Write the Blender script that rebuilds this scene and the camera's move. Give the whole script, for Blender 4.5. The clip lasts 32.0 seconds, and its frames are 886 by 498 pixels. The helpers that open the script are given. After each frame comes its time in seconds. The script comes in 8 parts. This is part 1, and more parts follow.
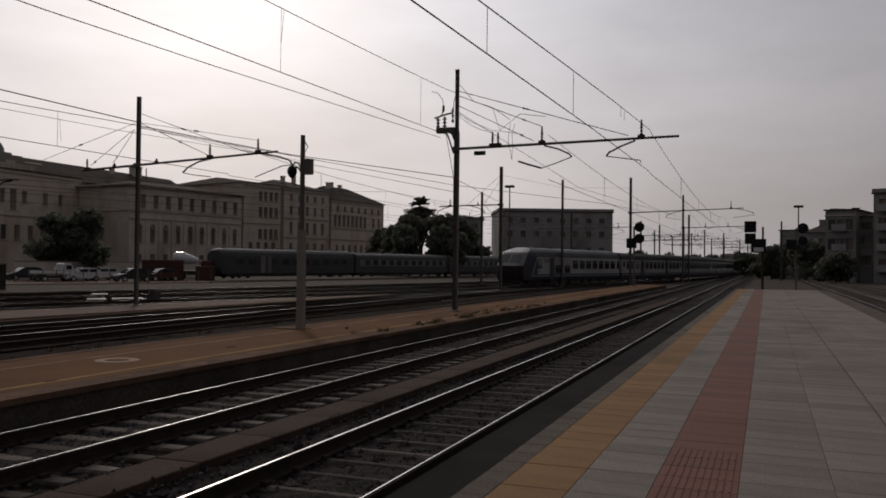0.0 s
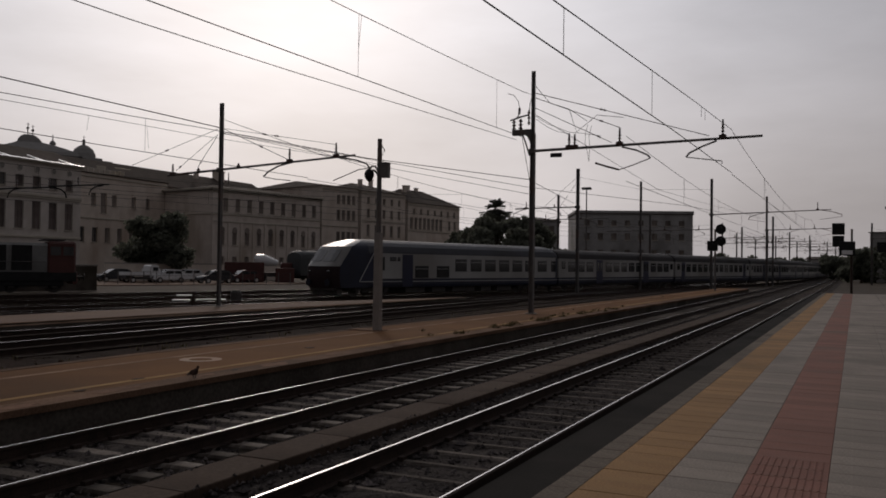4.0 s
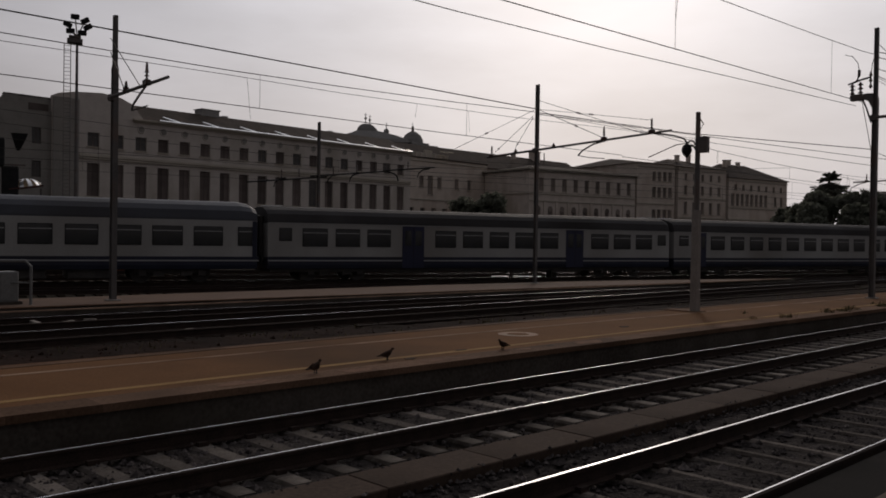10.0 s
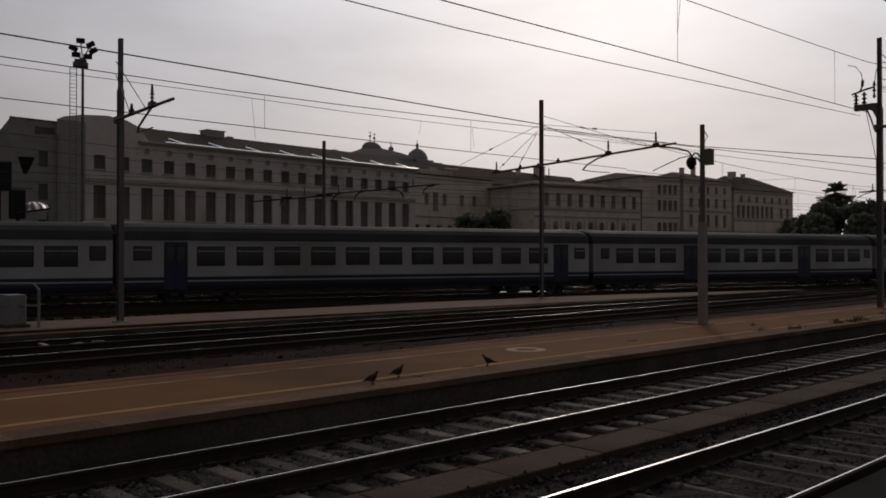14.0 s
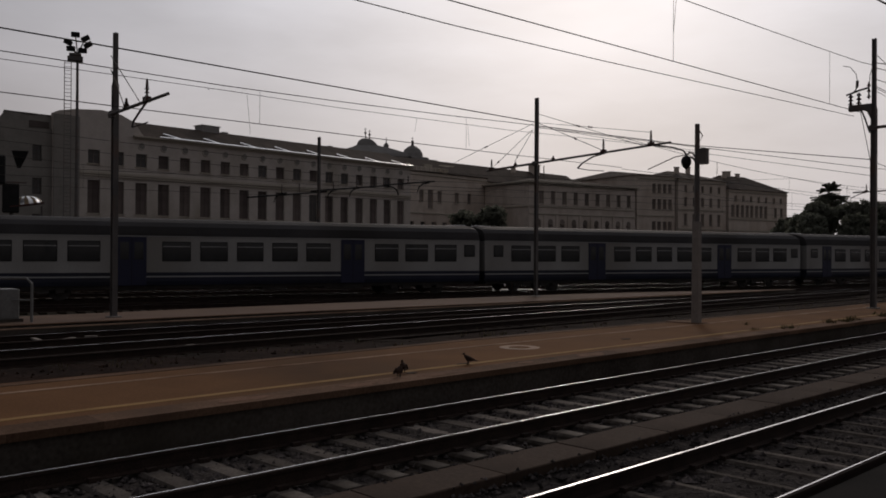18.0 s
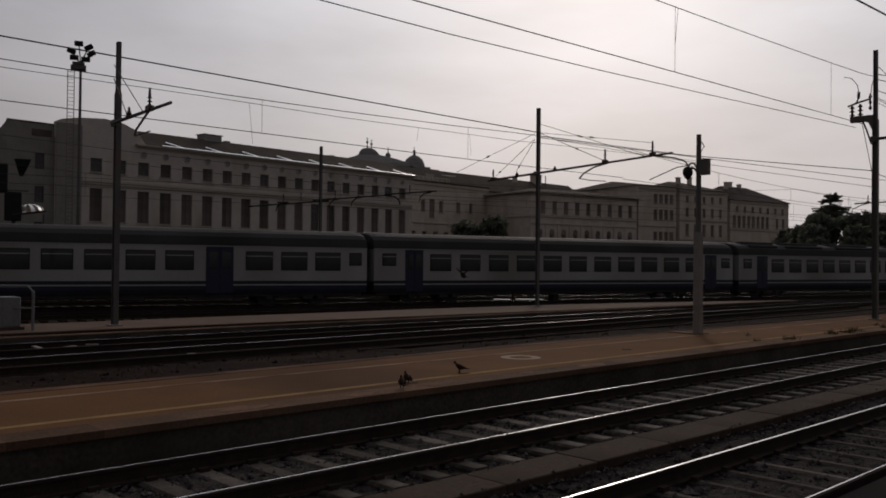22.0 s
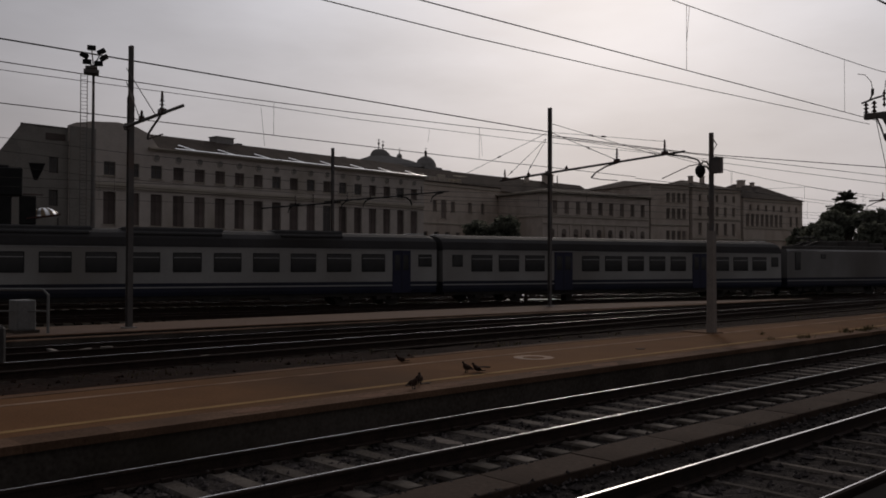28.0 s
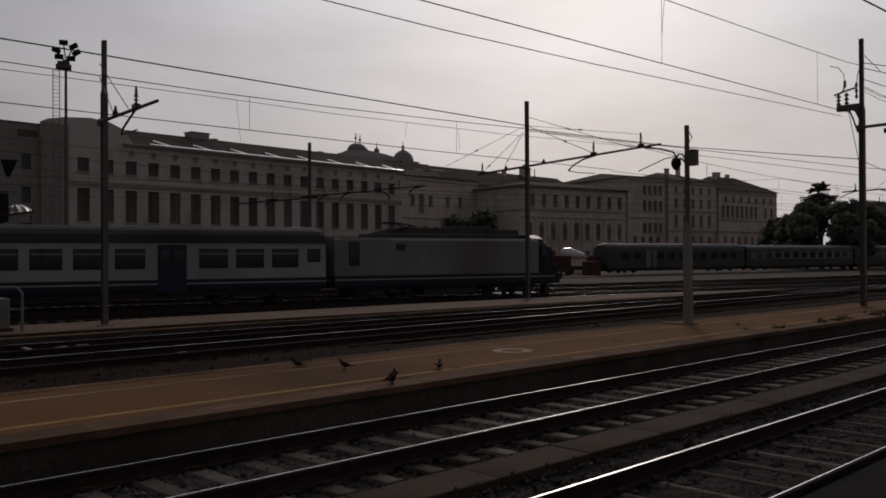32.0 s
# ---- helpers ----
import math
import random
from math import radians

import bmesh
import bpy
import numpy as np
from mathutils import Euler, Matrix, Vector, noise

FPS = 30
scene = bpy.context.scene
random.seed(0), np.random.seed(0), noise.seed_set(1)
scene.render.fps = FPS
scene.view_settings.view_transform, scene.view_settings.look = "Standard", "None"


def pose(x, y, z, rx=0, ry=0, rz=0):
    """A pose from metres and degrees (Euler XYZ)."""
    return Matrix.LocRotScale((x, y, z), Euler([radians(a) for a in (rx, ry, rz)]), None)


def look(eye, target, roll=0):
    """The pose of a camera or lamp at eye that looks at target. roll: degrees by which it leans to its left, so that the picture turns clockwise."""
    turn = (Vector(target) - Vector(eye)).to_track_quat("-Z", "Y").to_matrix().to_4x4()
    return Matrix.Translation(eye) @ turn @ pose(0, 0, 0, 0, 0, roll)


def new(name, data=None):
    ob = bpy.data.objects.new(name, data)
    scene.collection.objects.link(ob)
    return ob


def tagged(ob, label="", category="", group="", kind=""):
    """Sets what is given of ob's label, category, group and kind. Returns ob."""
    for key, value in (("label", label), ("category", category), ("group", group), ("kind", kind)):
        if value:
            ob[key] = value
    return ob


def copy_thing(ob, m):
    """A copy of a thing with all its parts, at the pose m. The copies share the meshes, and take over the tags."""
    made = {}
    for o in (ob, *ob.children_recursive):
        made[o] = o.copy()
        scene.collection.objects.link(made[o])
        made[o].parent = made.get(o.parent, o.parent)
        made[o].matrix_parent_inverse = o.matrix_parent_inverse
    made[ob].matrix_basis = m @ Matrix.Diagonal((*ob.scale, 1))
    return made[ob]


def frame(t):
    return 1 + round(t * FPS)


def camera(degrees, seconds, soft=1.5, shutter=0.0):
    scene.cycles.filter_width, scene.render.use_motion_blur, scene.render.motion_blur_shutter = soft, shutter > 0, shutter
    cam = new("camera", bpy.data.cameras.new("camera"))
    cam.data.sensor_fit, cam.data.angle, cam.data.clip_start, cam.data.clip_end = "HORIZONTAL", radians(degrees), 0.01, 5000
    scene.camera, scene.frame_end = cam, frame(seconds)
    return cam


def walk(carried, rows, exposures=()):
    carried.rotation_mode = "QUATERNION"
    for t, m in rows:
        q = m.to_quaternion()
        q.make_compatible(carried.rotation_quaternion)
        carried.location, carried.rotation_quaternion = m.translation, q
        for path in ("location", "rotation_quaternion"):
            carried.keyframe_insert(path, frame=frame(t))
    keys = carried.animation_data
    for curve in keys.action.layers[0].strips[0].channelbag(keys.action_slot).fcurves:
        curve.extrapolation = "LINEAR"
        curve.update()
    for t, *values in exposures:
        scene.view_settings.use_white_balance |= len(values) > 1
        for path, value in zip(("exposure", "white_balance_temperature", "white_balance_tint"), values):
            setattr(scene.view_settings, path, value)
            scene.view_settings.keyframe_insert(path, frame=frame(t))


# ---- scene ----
# z = 0 is the top of the rails; the tracks run along +Y and the camera stands at x = y = 0 on the near platform.
EYE = 2.12
cam = camera(53.85, 32.0, soft=1.75)
walk(cam, [
    (0, pose(0, 0, EYE, 90.93, -0.59, 20.36)),
    (0.5, pose(0, 0, EYE, 90.82, -0.78, 20.46)),
    (1, pose(0, 0, EYE, 90.74, -0.86, 21.32)),
    (1.5, pose(0, 0, EYE, 90.85, -0.92, 21.79)),
    (2, pose(0, 0, EYE, 90.71, -0.85, 22.31)),
    (2.5, pose(0, 0, EYE, 90.94, -0.87, 22.54)),
    (4.5, pose(0, 0, EYE, 90.65, -0.65, 27.75)),
    (5, pose(0, 0, EYE, 89.69, -0.56, 31.24)),
    (5.5, pose(0, 0, EYE, 89.50, -0.79, 35.33)),
    (6, pose(0, 0, EYE, 89.37, -0.51, 38.96)),
    (6.5, pose(0, 0, EYE, 89.70, -0.41, 42.46)),
    (7, pose(0, 0, EYE, 89.68, -0.63, 44.47)),
    (7.5, pose(0, 0, EYE, 89.34, -0.74, 44.20)),
    (8, pose(0, 0, EYE, 89.39, -0.69, 44.64)),
    (8.5, pose(0, 0, EYE, 89.19, -0.66, 45.82)),
    (9, pose(0, 0, EYE, 89.35, -0.71, 45.93)),
    (9.5, pose(0, 0, EYE, 89.32, -0.63, 45.53)),
    (10, pose(0, 0, EYE, 89.34, -0.84, 45.76)),
    (10.5, pose(0, 0, EYE, 89.19, -0.96, 45.91)),
    (11, pose(0, 0, EYE, 88.96, -1.00, 45.79)),
    (11.5, pose(0, 0, EYE, 89.46, -0.68, 45.74)),
    (12, pose(0, 0, EYE, 89.76, -0.84, 45.71)),
    (12.5, pose(0, 0, EYE, 89.94, -0.58, 46.05)),
    (13, pose(0, 0, EYE, 90.03, -0.52, 45.90)),
    (13.5, pose(0, 0, EYE, 90.42, -0.19, 45.85)),
    (14, pose(0, 0, EYE, 90.42, 0.06, 46.16)),
    (14.5, pose(0, 0, EYE, 90.41, -0.03, 46.05)),
    (16.5, pose(0, 0, EYE, 90.08, -0.43, 46.06)),
    (17, pose(0, 0, EYE, 89.96, -0.45, 46.18)),
    (17.5, pose(0, 0, EYE, 90.02, -0.29, 46.06)),
    (18, pose(0, 0, EYE, 90.24, -0.35, 45.80)),
    (18.5, pose(0, 0, EYE, 90.12, -0.49, 45.61)),
    (19, pose(0, 0, EYE, 90.02, -0.54, 45.80)),
    (19.5, pose(0, 0, EYE, 90.27, -0.46, 45.97)),
    (20, pose(0, 0, EYE, 90.32, -0.66, 45.86)),
    (20.5, pose(0, 0, EYE, 90.18, -0.60, 46.25)),
    (21, pose(0, 0, EYE, 90.50, -0.76, 45.99)),
    (21.5, pose(0, 0, EYE, 90.46, -0.52, 46.02)),
    (22, pose(0, 0, EYE, 90.87, -0.56, 45.89)),
    (22.5, pose(0, 0, EYE, 90.93, -0.42, 45.80)),
    (23, pose(0, 0, EYE, 90.87, -0.64, 45.64)),
    (23.5, pose(0, 0, EYE, 91.50, -0.36, 46.11)),
    (24, pose(0, 0, EYE, 91.46, -0.36, 45.82)),
    (24.5, pose(0, 0, EYE, 91.67, -0.16, 45.95)),
    (26.5, pose(0, 0, EYE, 91.56, 0.06, 46.45)),
    (27, pose(0, 0, EYE, 91.15, -0.06, 46.47)),
    (27.5, pose(0, 0, EYE, 90.87, -0.36, 46.61)),
    (28, pose(0, 0, EYE, 90.90, -0.17, 46.69)),
    (28.5, pose(0, 0, EYE, 91.00, -0.09, 46.62)),
    (29, pose(0, 0, EYE, 91.25, 0.25, 46.05)),
    (29.5, pose(0, 0, EYE, 91.36, 0.31, 45.67)),
    (30, pose(0, 0, EYE, 91.15, 0.45, 45.49)),
    (30.5, pose(0, 0, EYE, 90.84, 0.46, 44.95)),
    (31, pose(0, 0, EYE, 90.84, 0.40, 44.79)),
    (31.5, pose(0, 0, EYE, 90.67, 0.27, 44.54)),
    (32, pose(0, 0, EYE, 90.51, 0.34, 45.26)),
], exposures=((0, -0.1, 6500, 15), (13, -0.18, 6500, 15), (19, -0.24, 6500, 15), (27, -0.36, 6500, 15), (32, -0.38, 6500, 15)))

# ---- world, sun ----
SUN_AZ, SUN_EL = radians(36), radians(25)       # azimuth to the left of +Y
SUN_DIR = Vector((-math.sin(SUN_AZ) * math.cos(SUN_EL), math.cos(SUN_AZ) * math.cos(SUN_EL), math.sin(SUN_EL)))


def make_world():
    w = bpy.data.worlds.new("hazy_sky")
    scene.world = w
    w.use_nodes = True
    nt = w.node_tree
    nt.nodes.clear()
    N, L = nt.nodes.new, nt.links.new
    out, add = N("ShaderNodeOutputWorld"), N("ShaderNodeAddShader")
    sky, bg_sky = N("ShaderNodeTexSky"), N("ShaderNodeBackground")
    sky.sky_type, sky.sun_disc = "NISHITA", False
    sky.sun_elevation, sky.sun_rotation = SUN_EL, -SUN_AZ
    sky.dust_density, sky.air_density, sky.ozone_density = 6.0, 1.0, 1.0
    bg_sky.inputs["Strength"].default_value = SKY_STRENGTH
    L(sky.outputs["Color"], bg_sky.inputs["Color"])
    # thin bright overcast round the veiled sun
    tc, nrm, dot = N("ShaderNodeTexCoord"), N("ShaderNodeVectorMath"), N("ShaderNodeVectorMath")
    nrm.operation, dot.operation = "NORMALIZE", "DOT_PRODUCT"
    dot.inputs[1].default_value = SUN_DIR
    L(tc.outputs["Generated"], nrm.inputs[0])
    L(nrm.outputs["Vector"], dot.inputs[0])
    ac, sq, sc, ex = [N("ShaderNodeMath") for _ in range(4)]
    ac.operation, sq.operation, sc.operation, ex.operation = "ARCCOSINE", "POWER", "MULTIPLY", "EXPONENT"
    clampv = N("ShaderNodeMath")
    clampv.operation, clampv.inputs[1].default_value = "MINIMUM", 0.9999
    L(dot.outputs["Value"], clampv.inputs[0])
    L(clampv.outputs[0], ac.inputs[0])
    L(ac.outputs[0], sq.inputs[0])
    sq.inputs[1].default_value = 2.0
    L(sq.outputs[0], sc.inputs[0])
    sc.inputs[1].default_value = -1.0 / radians(HAZE_WIDTH) ** 2
    L(sc.outputs[0], ex.inputs[0])
    # soft cloud variation
    nz = N("ShaderNodeTexNoise")
    nz.inputs["Scale"].default_value, nz.inputs["Detail"].default_value, nz.inputs["Roughness"].default_value = 2.6, 7.0, 0.55
    stretch = N("ShaderNodeVectorMath")
    stretch.operation = "MULTIPLY"
    stretch.inputs[1].default_value = (1.0, 1.0, 3.6)
    L(nrm.outputs["Vector"], stretch.inputs[0])
    L(stretch.outputs["Vector"], nz.inputs["Vector"])
    cl = N("ShaderNodeMapRange")
    cl.inputs["From Min"].default_value, cl.inputs["From Max"].default_value = 0.32, 0.68
    cl.inputs["To Min"].default_value, cl.inputs["To Max"].default_value = 0.8, 1.13
    L(nz.outputs["Fac"], cl.inputs["Value"])
    mul = N("ShaderNodeMath")
    mul.operation = "MULTIPLY"
    L(ex.outputs[0], mul.inputs[0])
    L(cl.outputs["Result"], mul.inputs[1])
    mad = N("ShaderNodeMath")
    mad.operation = "MULTIPLY_ADD"
    mad.inputs[1].default_value, mad.inputs[2].default_value = HAZE_GLOW, HAZE_BASE
    L(mul.outputs[0], mad.inputs[0])
    tint = N("ShaderNodeMix")
    tint.data_type = "RGBA"
    tint.inputs["A"].default_value, tint.inputs["B"].default_value = (1.0, 0.963, 0.965, 1), (0.948, 0.985, 1.042, 1)
    L(ex.outputs[0], tint.inputs["Factor"])
    # the haze turns warmer towards the horizon
    sep, low, warm = N("ShaderNodeSeparateXYZ"), N("ShaderNodeMapRange"), N("ShaderNodeMix")
    low.interpolation_type = "SMOOTHSTEP"
    low.inputs["From Min"].default_value, low.inputs["From Max"].default_value = 0.0, 0.34
    warm.data_type, warm.blend_type = "RGBA", "MULTIPLY"
    warm.inputs["Factor"].default_value = 1.0
    ramp = N("ShaderNodeMix")
    ramp.data_type = "RGBA"
    ramp.inputs["A"].default_value, ramp.inputs["B"].default_value = (1.03, 0.99, 0.955, 1), (0.98, 1.0, 1.018, 1)
    L(nrm.outputs["Vector"], sep.inputs[0])
    L(sep.outputs["Z"], low.inputs["Value"])
    L(low.outputs["Result"], ramp.inputs["Factor"])
    L(tint.outputs["Result"], warm.inputs["A"])
    L(ramp.outputs["Result"], warm.inputs["B"])
    bg = N("ShaderNodeBackground")
    L(warm.outputs["Result"], bg.inputs["Color"])
    L(mad.outputs[0], bg.inputs["Strength"])
    L(bg.outputs[0], add.inputs[0])
    L(bg_sky.outputs[0], add.inputs[1])
    L(add.outputs[0], out.inputs["Surface"])


SKY_STRENGTH, HAZE_WIDTH, HAZE_GLOW, HAZE_BASE = 0.006, 44, 0.617, 0.126
make_world()
sun_data = bpy.data.lights.new("sun", "SUN")
sun_data.energy, sun_data.angle, sun_data.color = 0.55, radians(6), (1.0, 0.89, 0.76)
sun = new("sun", sun_data)
sun.matrix_world = look(SUN_DIR * 300, (0, 0, 0))

# ---- materials ----
def mat(name, a, b, rough=0.8, metal=0.0, fine=40.0, coarse=1.2, bump=0.15, depth=0.01, mottled=0.5, vary=0.0, island=False, grime=None, spec=0.4, rough_var=0.12, streak=1.0):
    """Two colours mixed by coarse stains and fine grain, with relief and uneven gloss."""
    m = bpy.data.materials.new(name)
    m.use_nodes = True
    nt = m.node_tree
    N, L = nt.nodes.new, nt.links.new
    p = nt.nodes["Principled BSDF"]
    p.inputs["Metallic"].default_value = metal
    p.inputs["Specular IOR Level"].default_value = spec
    tc = N("ShaderNodeTexCoord")
    n1, n2 = N("ShaderNodeTexNoise"), N("ShaderNodeTexNoise")
    for n, s in ((n1, coarse), (n2, fine)):
        n.inputs["Scale"].default_value, n.inputs["Detail"].default_value = s, 6.0
        L(tc.outputs["Object"], n.inputs["Vector"])
    mx = N("ShaderNodeMath")
    mx.operation, mx.inputs[1].default_value = "MULTIPLY_ADD", 0.5
    L(n2.outputs["Fac"], mx.inputs[0])
    half = N("ShaderNodeMath")
    half.operation, half.inputs[1].default_value = "MULTIPLY", 0.5
    L(n1.outputs["Fac"], half.inputs[0])
    L(half.outputs[0], mx.inputs[2])
    ramp = N("ShaderNodeValToRGB")
    ramp.color_ramp.elements[0].position, ramp.color_ramp.elements[1].position = 0.5 - 0.25 * mottled, 0.5 + 0.25 * mottled
    ramp.color_ramp.elements[0].color, ramp.color_ramp.elements[1].color = (*a, 1), (*b, 1)
    L(mx.outputs[0], ramp.inputs["Fac"])
    col = ramp.outputs["Color"]
    if grime:
        n3 = N("ShaderNodeTexNoise")
        n3.inputs["Scale"].default_value, n3.inputs["Detail"].default_value = coarse * 0.35, 8.0
        st = N("ShaderNodeVectorMath")
        st.operation, st.inputs[1].default_value = "MULTIPLY", (1, 1, 1 / streak)
        L(tc.outputs["Object"], st.inputs[0])
        L(st.outputs["Vector"], n3.inputs["Vector"])
        gr = N("ShaderNodeMapRange")
        gr.inputs["From Min"].default_value, gr.inputs["From Max"].default_value = 0.5, 0.72
        L(n3.outputs["Fac"], gr.inputs["Value"])
        gm = N("ShaderNodeMix")
        gm.data_type = "RGBA"
        gm.inputs["B"].default_value = (*grime, 1)
        L(gr.outputs["Result"], gm.inputs["Factor"])
        L(col, gm.inputs["A"])
        col = gm.outputs["Result"]
    if vary:
        src = N("ShaderNodeNewGeometry").outputs["Random Per Island"] if island else N("ShaderNodeObjectInfo").outputs["Random"]
        mr = N("ShaderNodeMapRange")
        mr.inputs["To Min"].default_value, mr.inputs["To Max"].default_value = 1 - vary, 1 + vary
        L(src, mr.inputs["Value"])
        hs = N("ShaderNodeHueSaturation")
        L(mr.outputs["Result"], hs.inputs["Value"])
        L(col, hs.inputs["Color"])
        col = hs.outputs["Color"]
    L(col, p.inputs["Base Color"])
    rr = N("ShaderNodeMapRange")
    rr.inputs["To Min"].default_value, rr.inputs["To Max"].default_value = max(0.02, rough - rough_var), min(1, rough + rough_var)
    L(n1.outputs["Fac"], rr.inputs["Value"])
    L(rr.outputs["Result"], p.inputs["Roughness"])
    if bump:
        bp = N("ShaderNodeBump")
        bp.inputs["Strength"].default_value, bp.inputs["Distance"].default_value = bump, depth
        L(n2.outputs["Fac"], bp.inputs["Height"])
        L(bp.outputs["Normal"], p.inputs["Normal"])
    return m


def glass_mat(name, tint, rough=0.06):
    """Dark window glass over an unlit inside: glossy, nearly black."""
    m = mat(name, tuple(c * 0.7 for c in tint), tint, rough, 0.0, 3.0, 0.5, 0.02, 0.005, spec=0.5, rough_var=0.04)
    return m


def let_through(m, share):
    """Lets a share of the light from behind through a thin sheet."""
    nt = m.node_tree
    tr, mx = nt.nodes.new("ShaderNodeBsdfTranslucent"), nt.nodes.new("ShaderNodeMixShader")
    p, out = nt.nodes["Principled BSDF"], nt.nodes["Material Output"]
    mx.inputs[0].default_value = share
    nt.links.new(p.inputs["Base Color"].links[0].from_socket, tr.inputs["Color"])
    nt.links.new(p.outputs["BSDF"], mx.inputs[1])
    nt.links.new(tr.outputs["BSDF"], mx.inputs[2])
    nt.links.new(mx.outputs["Shader"], out.inputs["Surface"])
    return m


def leaf_mat(name, a, b):
    """Leaves in a colour paled for haze that let some of the light from behind through."""
    return let_through(mat(name, a, b, 0.75, fine=3, coarse=0.5, bump=0.0, vary=0.35, island=True, spec=0.15), 0.5)


M_BALLAST = mat("ballast", (0.027, 0.0235, 0.0225), (0.072, 0.0625, 0.058), 0.95, fine=22, coarse=0.8, bump=0.9, depth=0.05, spec=0.02)
M_RUBBLE = mat("brown_rubble", (0.022, 0.0135, 0.0105), (0.054, 0.034, 0.0265), 0.95, fine=25, coarse=3, bump=0.4, vary=0.55, island=True, spec=0.02)
M_STONE = mat("ballast_stone", (0.031, 0.0275, 0.0275), (0.13, 0.113, 0.108), 0.9, fine=30, coarse=3, bump=0.3, vary=0.5, island=True, spec=0.02)
M_EARTH = mat("yard_earth", (0.0375, 0.0281, 0.0206), (0.0825, 0.0638, 0.0488), 0.97, fine=6, coarse=0.15, bump=0.6, depth=0.06, grime=(0.0425, 0.0413, 0.0238), spec=0.12)
M_SLEEPER = mat("concrete_sleeper", (0.0855, 0.0734, 0.0642), (0.1620, 0.1423, 0.1264), 0.9, fine=30, coarse=4, bump=0.3, vary=0.42, grime=(0.0450, 0.0349, 0.0272), spec=0.02)
M_SLEEPER_END = mat("clean_sleeper_end", (0.16, 0.142, 0.126), (0.3, 0.27, 0.24), 0.9, fine=30, coarse=4, bump=0.3, vary=0.45, grime=(0.06, 0.05, 0.042), spec=0.02)
M_SLEEPER_DIRTY = mat("grimy_concrete_sleeper", (0.0750, 0.0643, 0.0562), (0.1650, 0.1428, 0.1253), 0.9, fine=30, coarse=4, bump=0.3, vary=0.3, grime=(0.0300, 0.0235, 0.0194), spec=0.02)
M_TROUGH = mat("grimy_trough_concrete", (0.05, 0.035, 0.0265), (0.088, 0.062, 0.048), 0.92, fine=18, coarse=0.9, bump=0.45, grime=(0.036, 0.026, 0.02), spec=0.05)
M_WOOD = mat("timber_sleeper", (0.02, 0.016, 0.012), (0.05, 0.04, 0.03), 0.9, fine=30, coarse=3, bump=0.4, vary=0.25, spec=0.02)
M_RUST = mat("rail_rust", (0.0220, 0.0144, 0.0116), (0.0550, 0.0361, 0.0290), 0.85, 0.2, fine=50, coarse=5, bump=0.3, spec=0.2)
M_RAILTOP = mat("rail_polished", (0.7, 0.7, 0.71), (0.86, 0.86, 0.87), 0.24, 1.0, fine=60, coarse=1.5, bump=0.03, rough_var=0.08)
M_RAILDULL = mat("rail_dull", (0.1, 0.08, 0.066), (0.18, 0.15, 0.13), 0.6, 0.8, fine=60, coarse=1.5, bump=0.05)
M_CONC = mat("platform_concrete", (0.055, 0.046, 0.039), (0.108, 0.093, 0.08), 0.92, fine=18, coarse=0.9, bump=0.35, grime=(0.04, 0.034, 0.024), spec=0.02)
M_COPING2 = mat("worn_ochre_kerb", (0.098, 0.057, 0.036), (0.175, 0.107, 0.071), 0.9, fine=25, coarse=0.9, bump=0.4, vary=0.22, grime=(0.065, 0.042, 0.03), spec=0.03)
M_BROWN = mat("brown_overgrown_ballast", (0.0115, 0.0068, 0.0052), (0.03, 0.0175, 0.0132), 0.96, fine=9, coarse=0.7, bump=0.7, depth=0.05, grime=(0.0135, 0.0105, 0.0075), spec=0.02)
M_RAILSIDE = mat("rail_head_dark", (0.024, 0.0185, 0.016), (0.048, 0.038, 0.0345), 0.95, 0.0, fine=60, coarse=3, bump=0.1, spec=0.03)
# wing stucco; on the bay corner and attic discs it stands for shade
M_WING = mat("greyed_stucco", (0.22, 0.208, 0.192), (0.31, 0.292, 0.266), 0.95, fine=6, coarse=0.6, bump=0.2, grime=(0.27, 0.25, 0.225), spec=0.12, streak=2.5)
M_COPING = mat("coping_stone", (0.085, 0.068, 0.052), (0.16, 0.132, 0.104), 0.85, fine=25, coarse=1.5, bump=0.3, vary=0.12, grime=(0.065, 0.05, 0.038), spec=0.1)
M_OCHRE = mat("ochre_asphalt", (0.132, 0.065, 0.03), (0.188, 0.098, 0.048), 0.92, fine=35, coarse=0.6, bump=0.45, grime=(0.088, 0.05, 0.029), spec=0.025)
M_P3 = mat("pinkish_asphalt", (0.115, 0.074, 0.053), (0.168, 0.113, 0.084), 0.85, fine=35, coarse=0.6, bump=0.35, grime=(0.09, 0.063, 0.048), spec=0.06)
M_YELLOW = mat("worn_yellow_paint", (0.25, 0.15, 0.062), (0.37, 0.235, 0.105), 0.9, fine=40, coarse=2, bump=0.3, grime=(0.16, 0.09, 0.042), spec=0.04)
M_WHITELINE = mat("worn_white_paint", (0.25, 0.165, 0.115), (0.38, 0.26, 0.185), 0.92, fine=40, coarse=2, bump=0.3, grime=(0.14, 0.08, 0.05), spec=0.02)
M_CEMENT = mat("pale_cement", (0.31, 0.205, 0.145), (0.43, 0.295, 0.215), 0.85, fine=40, coarse=3, bump=0.2, grime=(0.3360, 0.2660, 0.2030), spec=0.1)
M_SLAB = mat("grey_paving", (0.1894, 0.1612, 0.1348), (0.2809, 0.2413, 0.2046), 0.75, fine=45, coarse=1.4, bump=0.25, vary=0.13, grime=(0.138, 0.117, 0.098), spec=0.1, mottled=0.4)
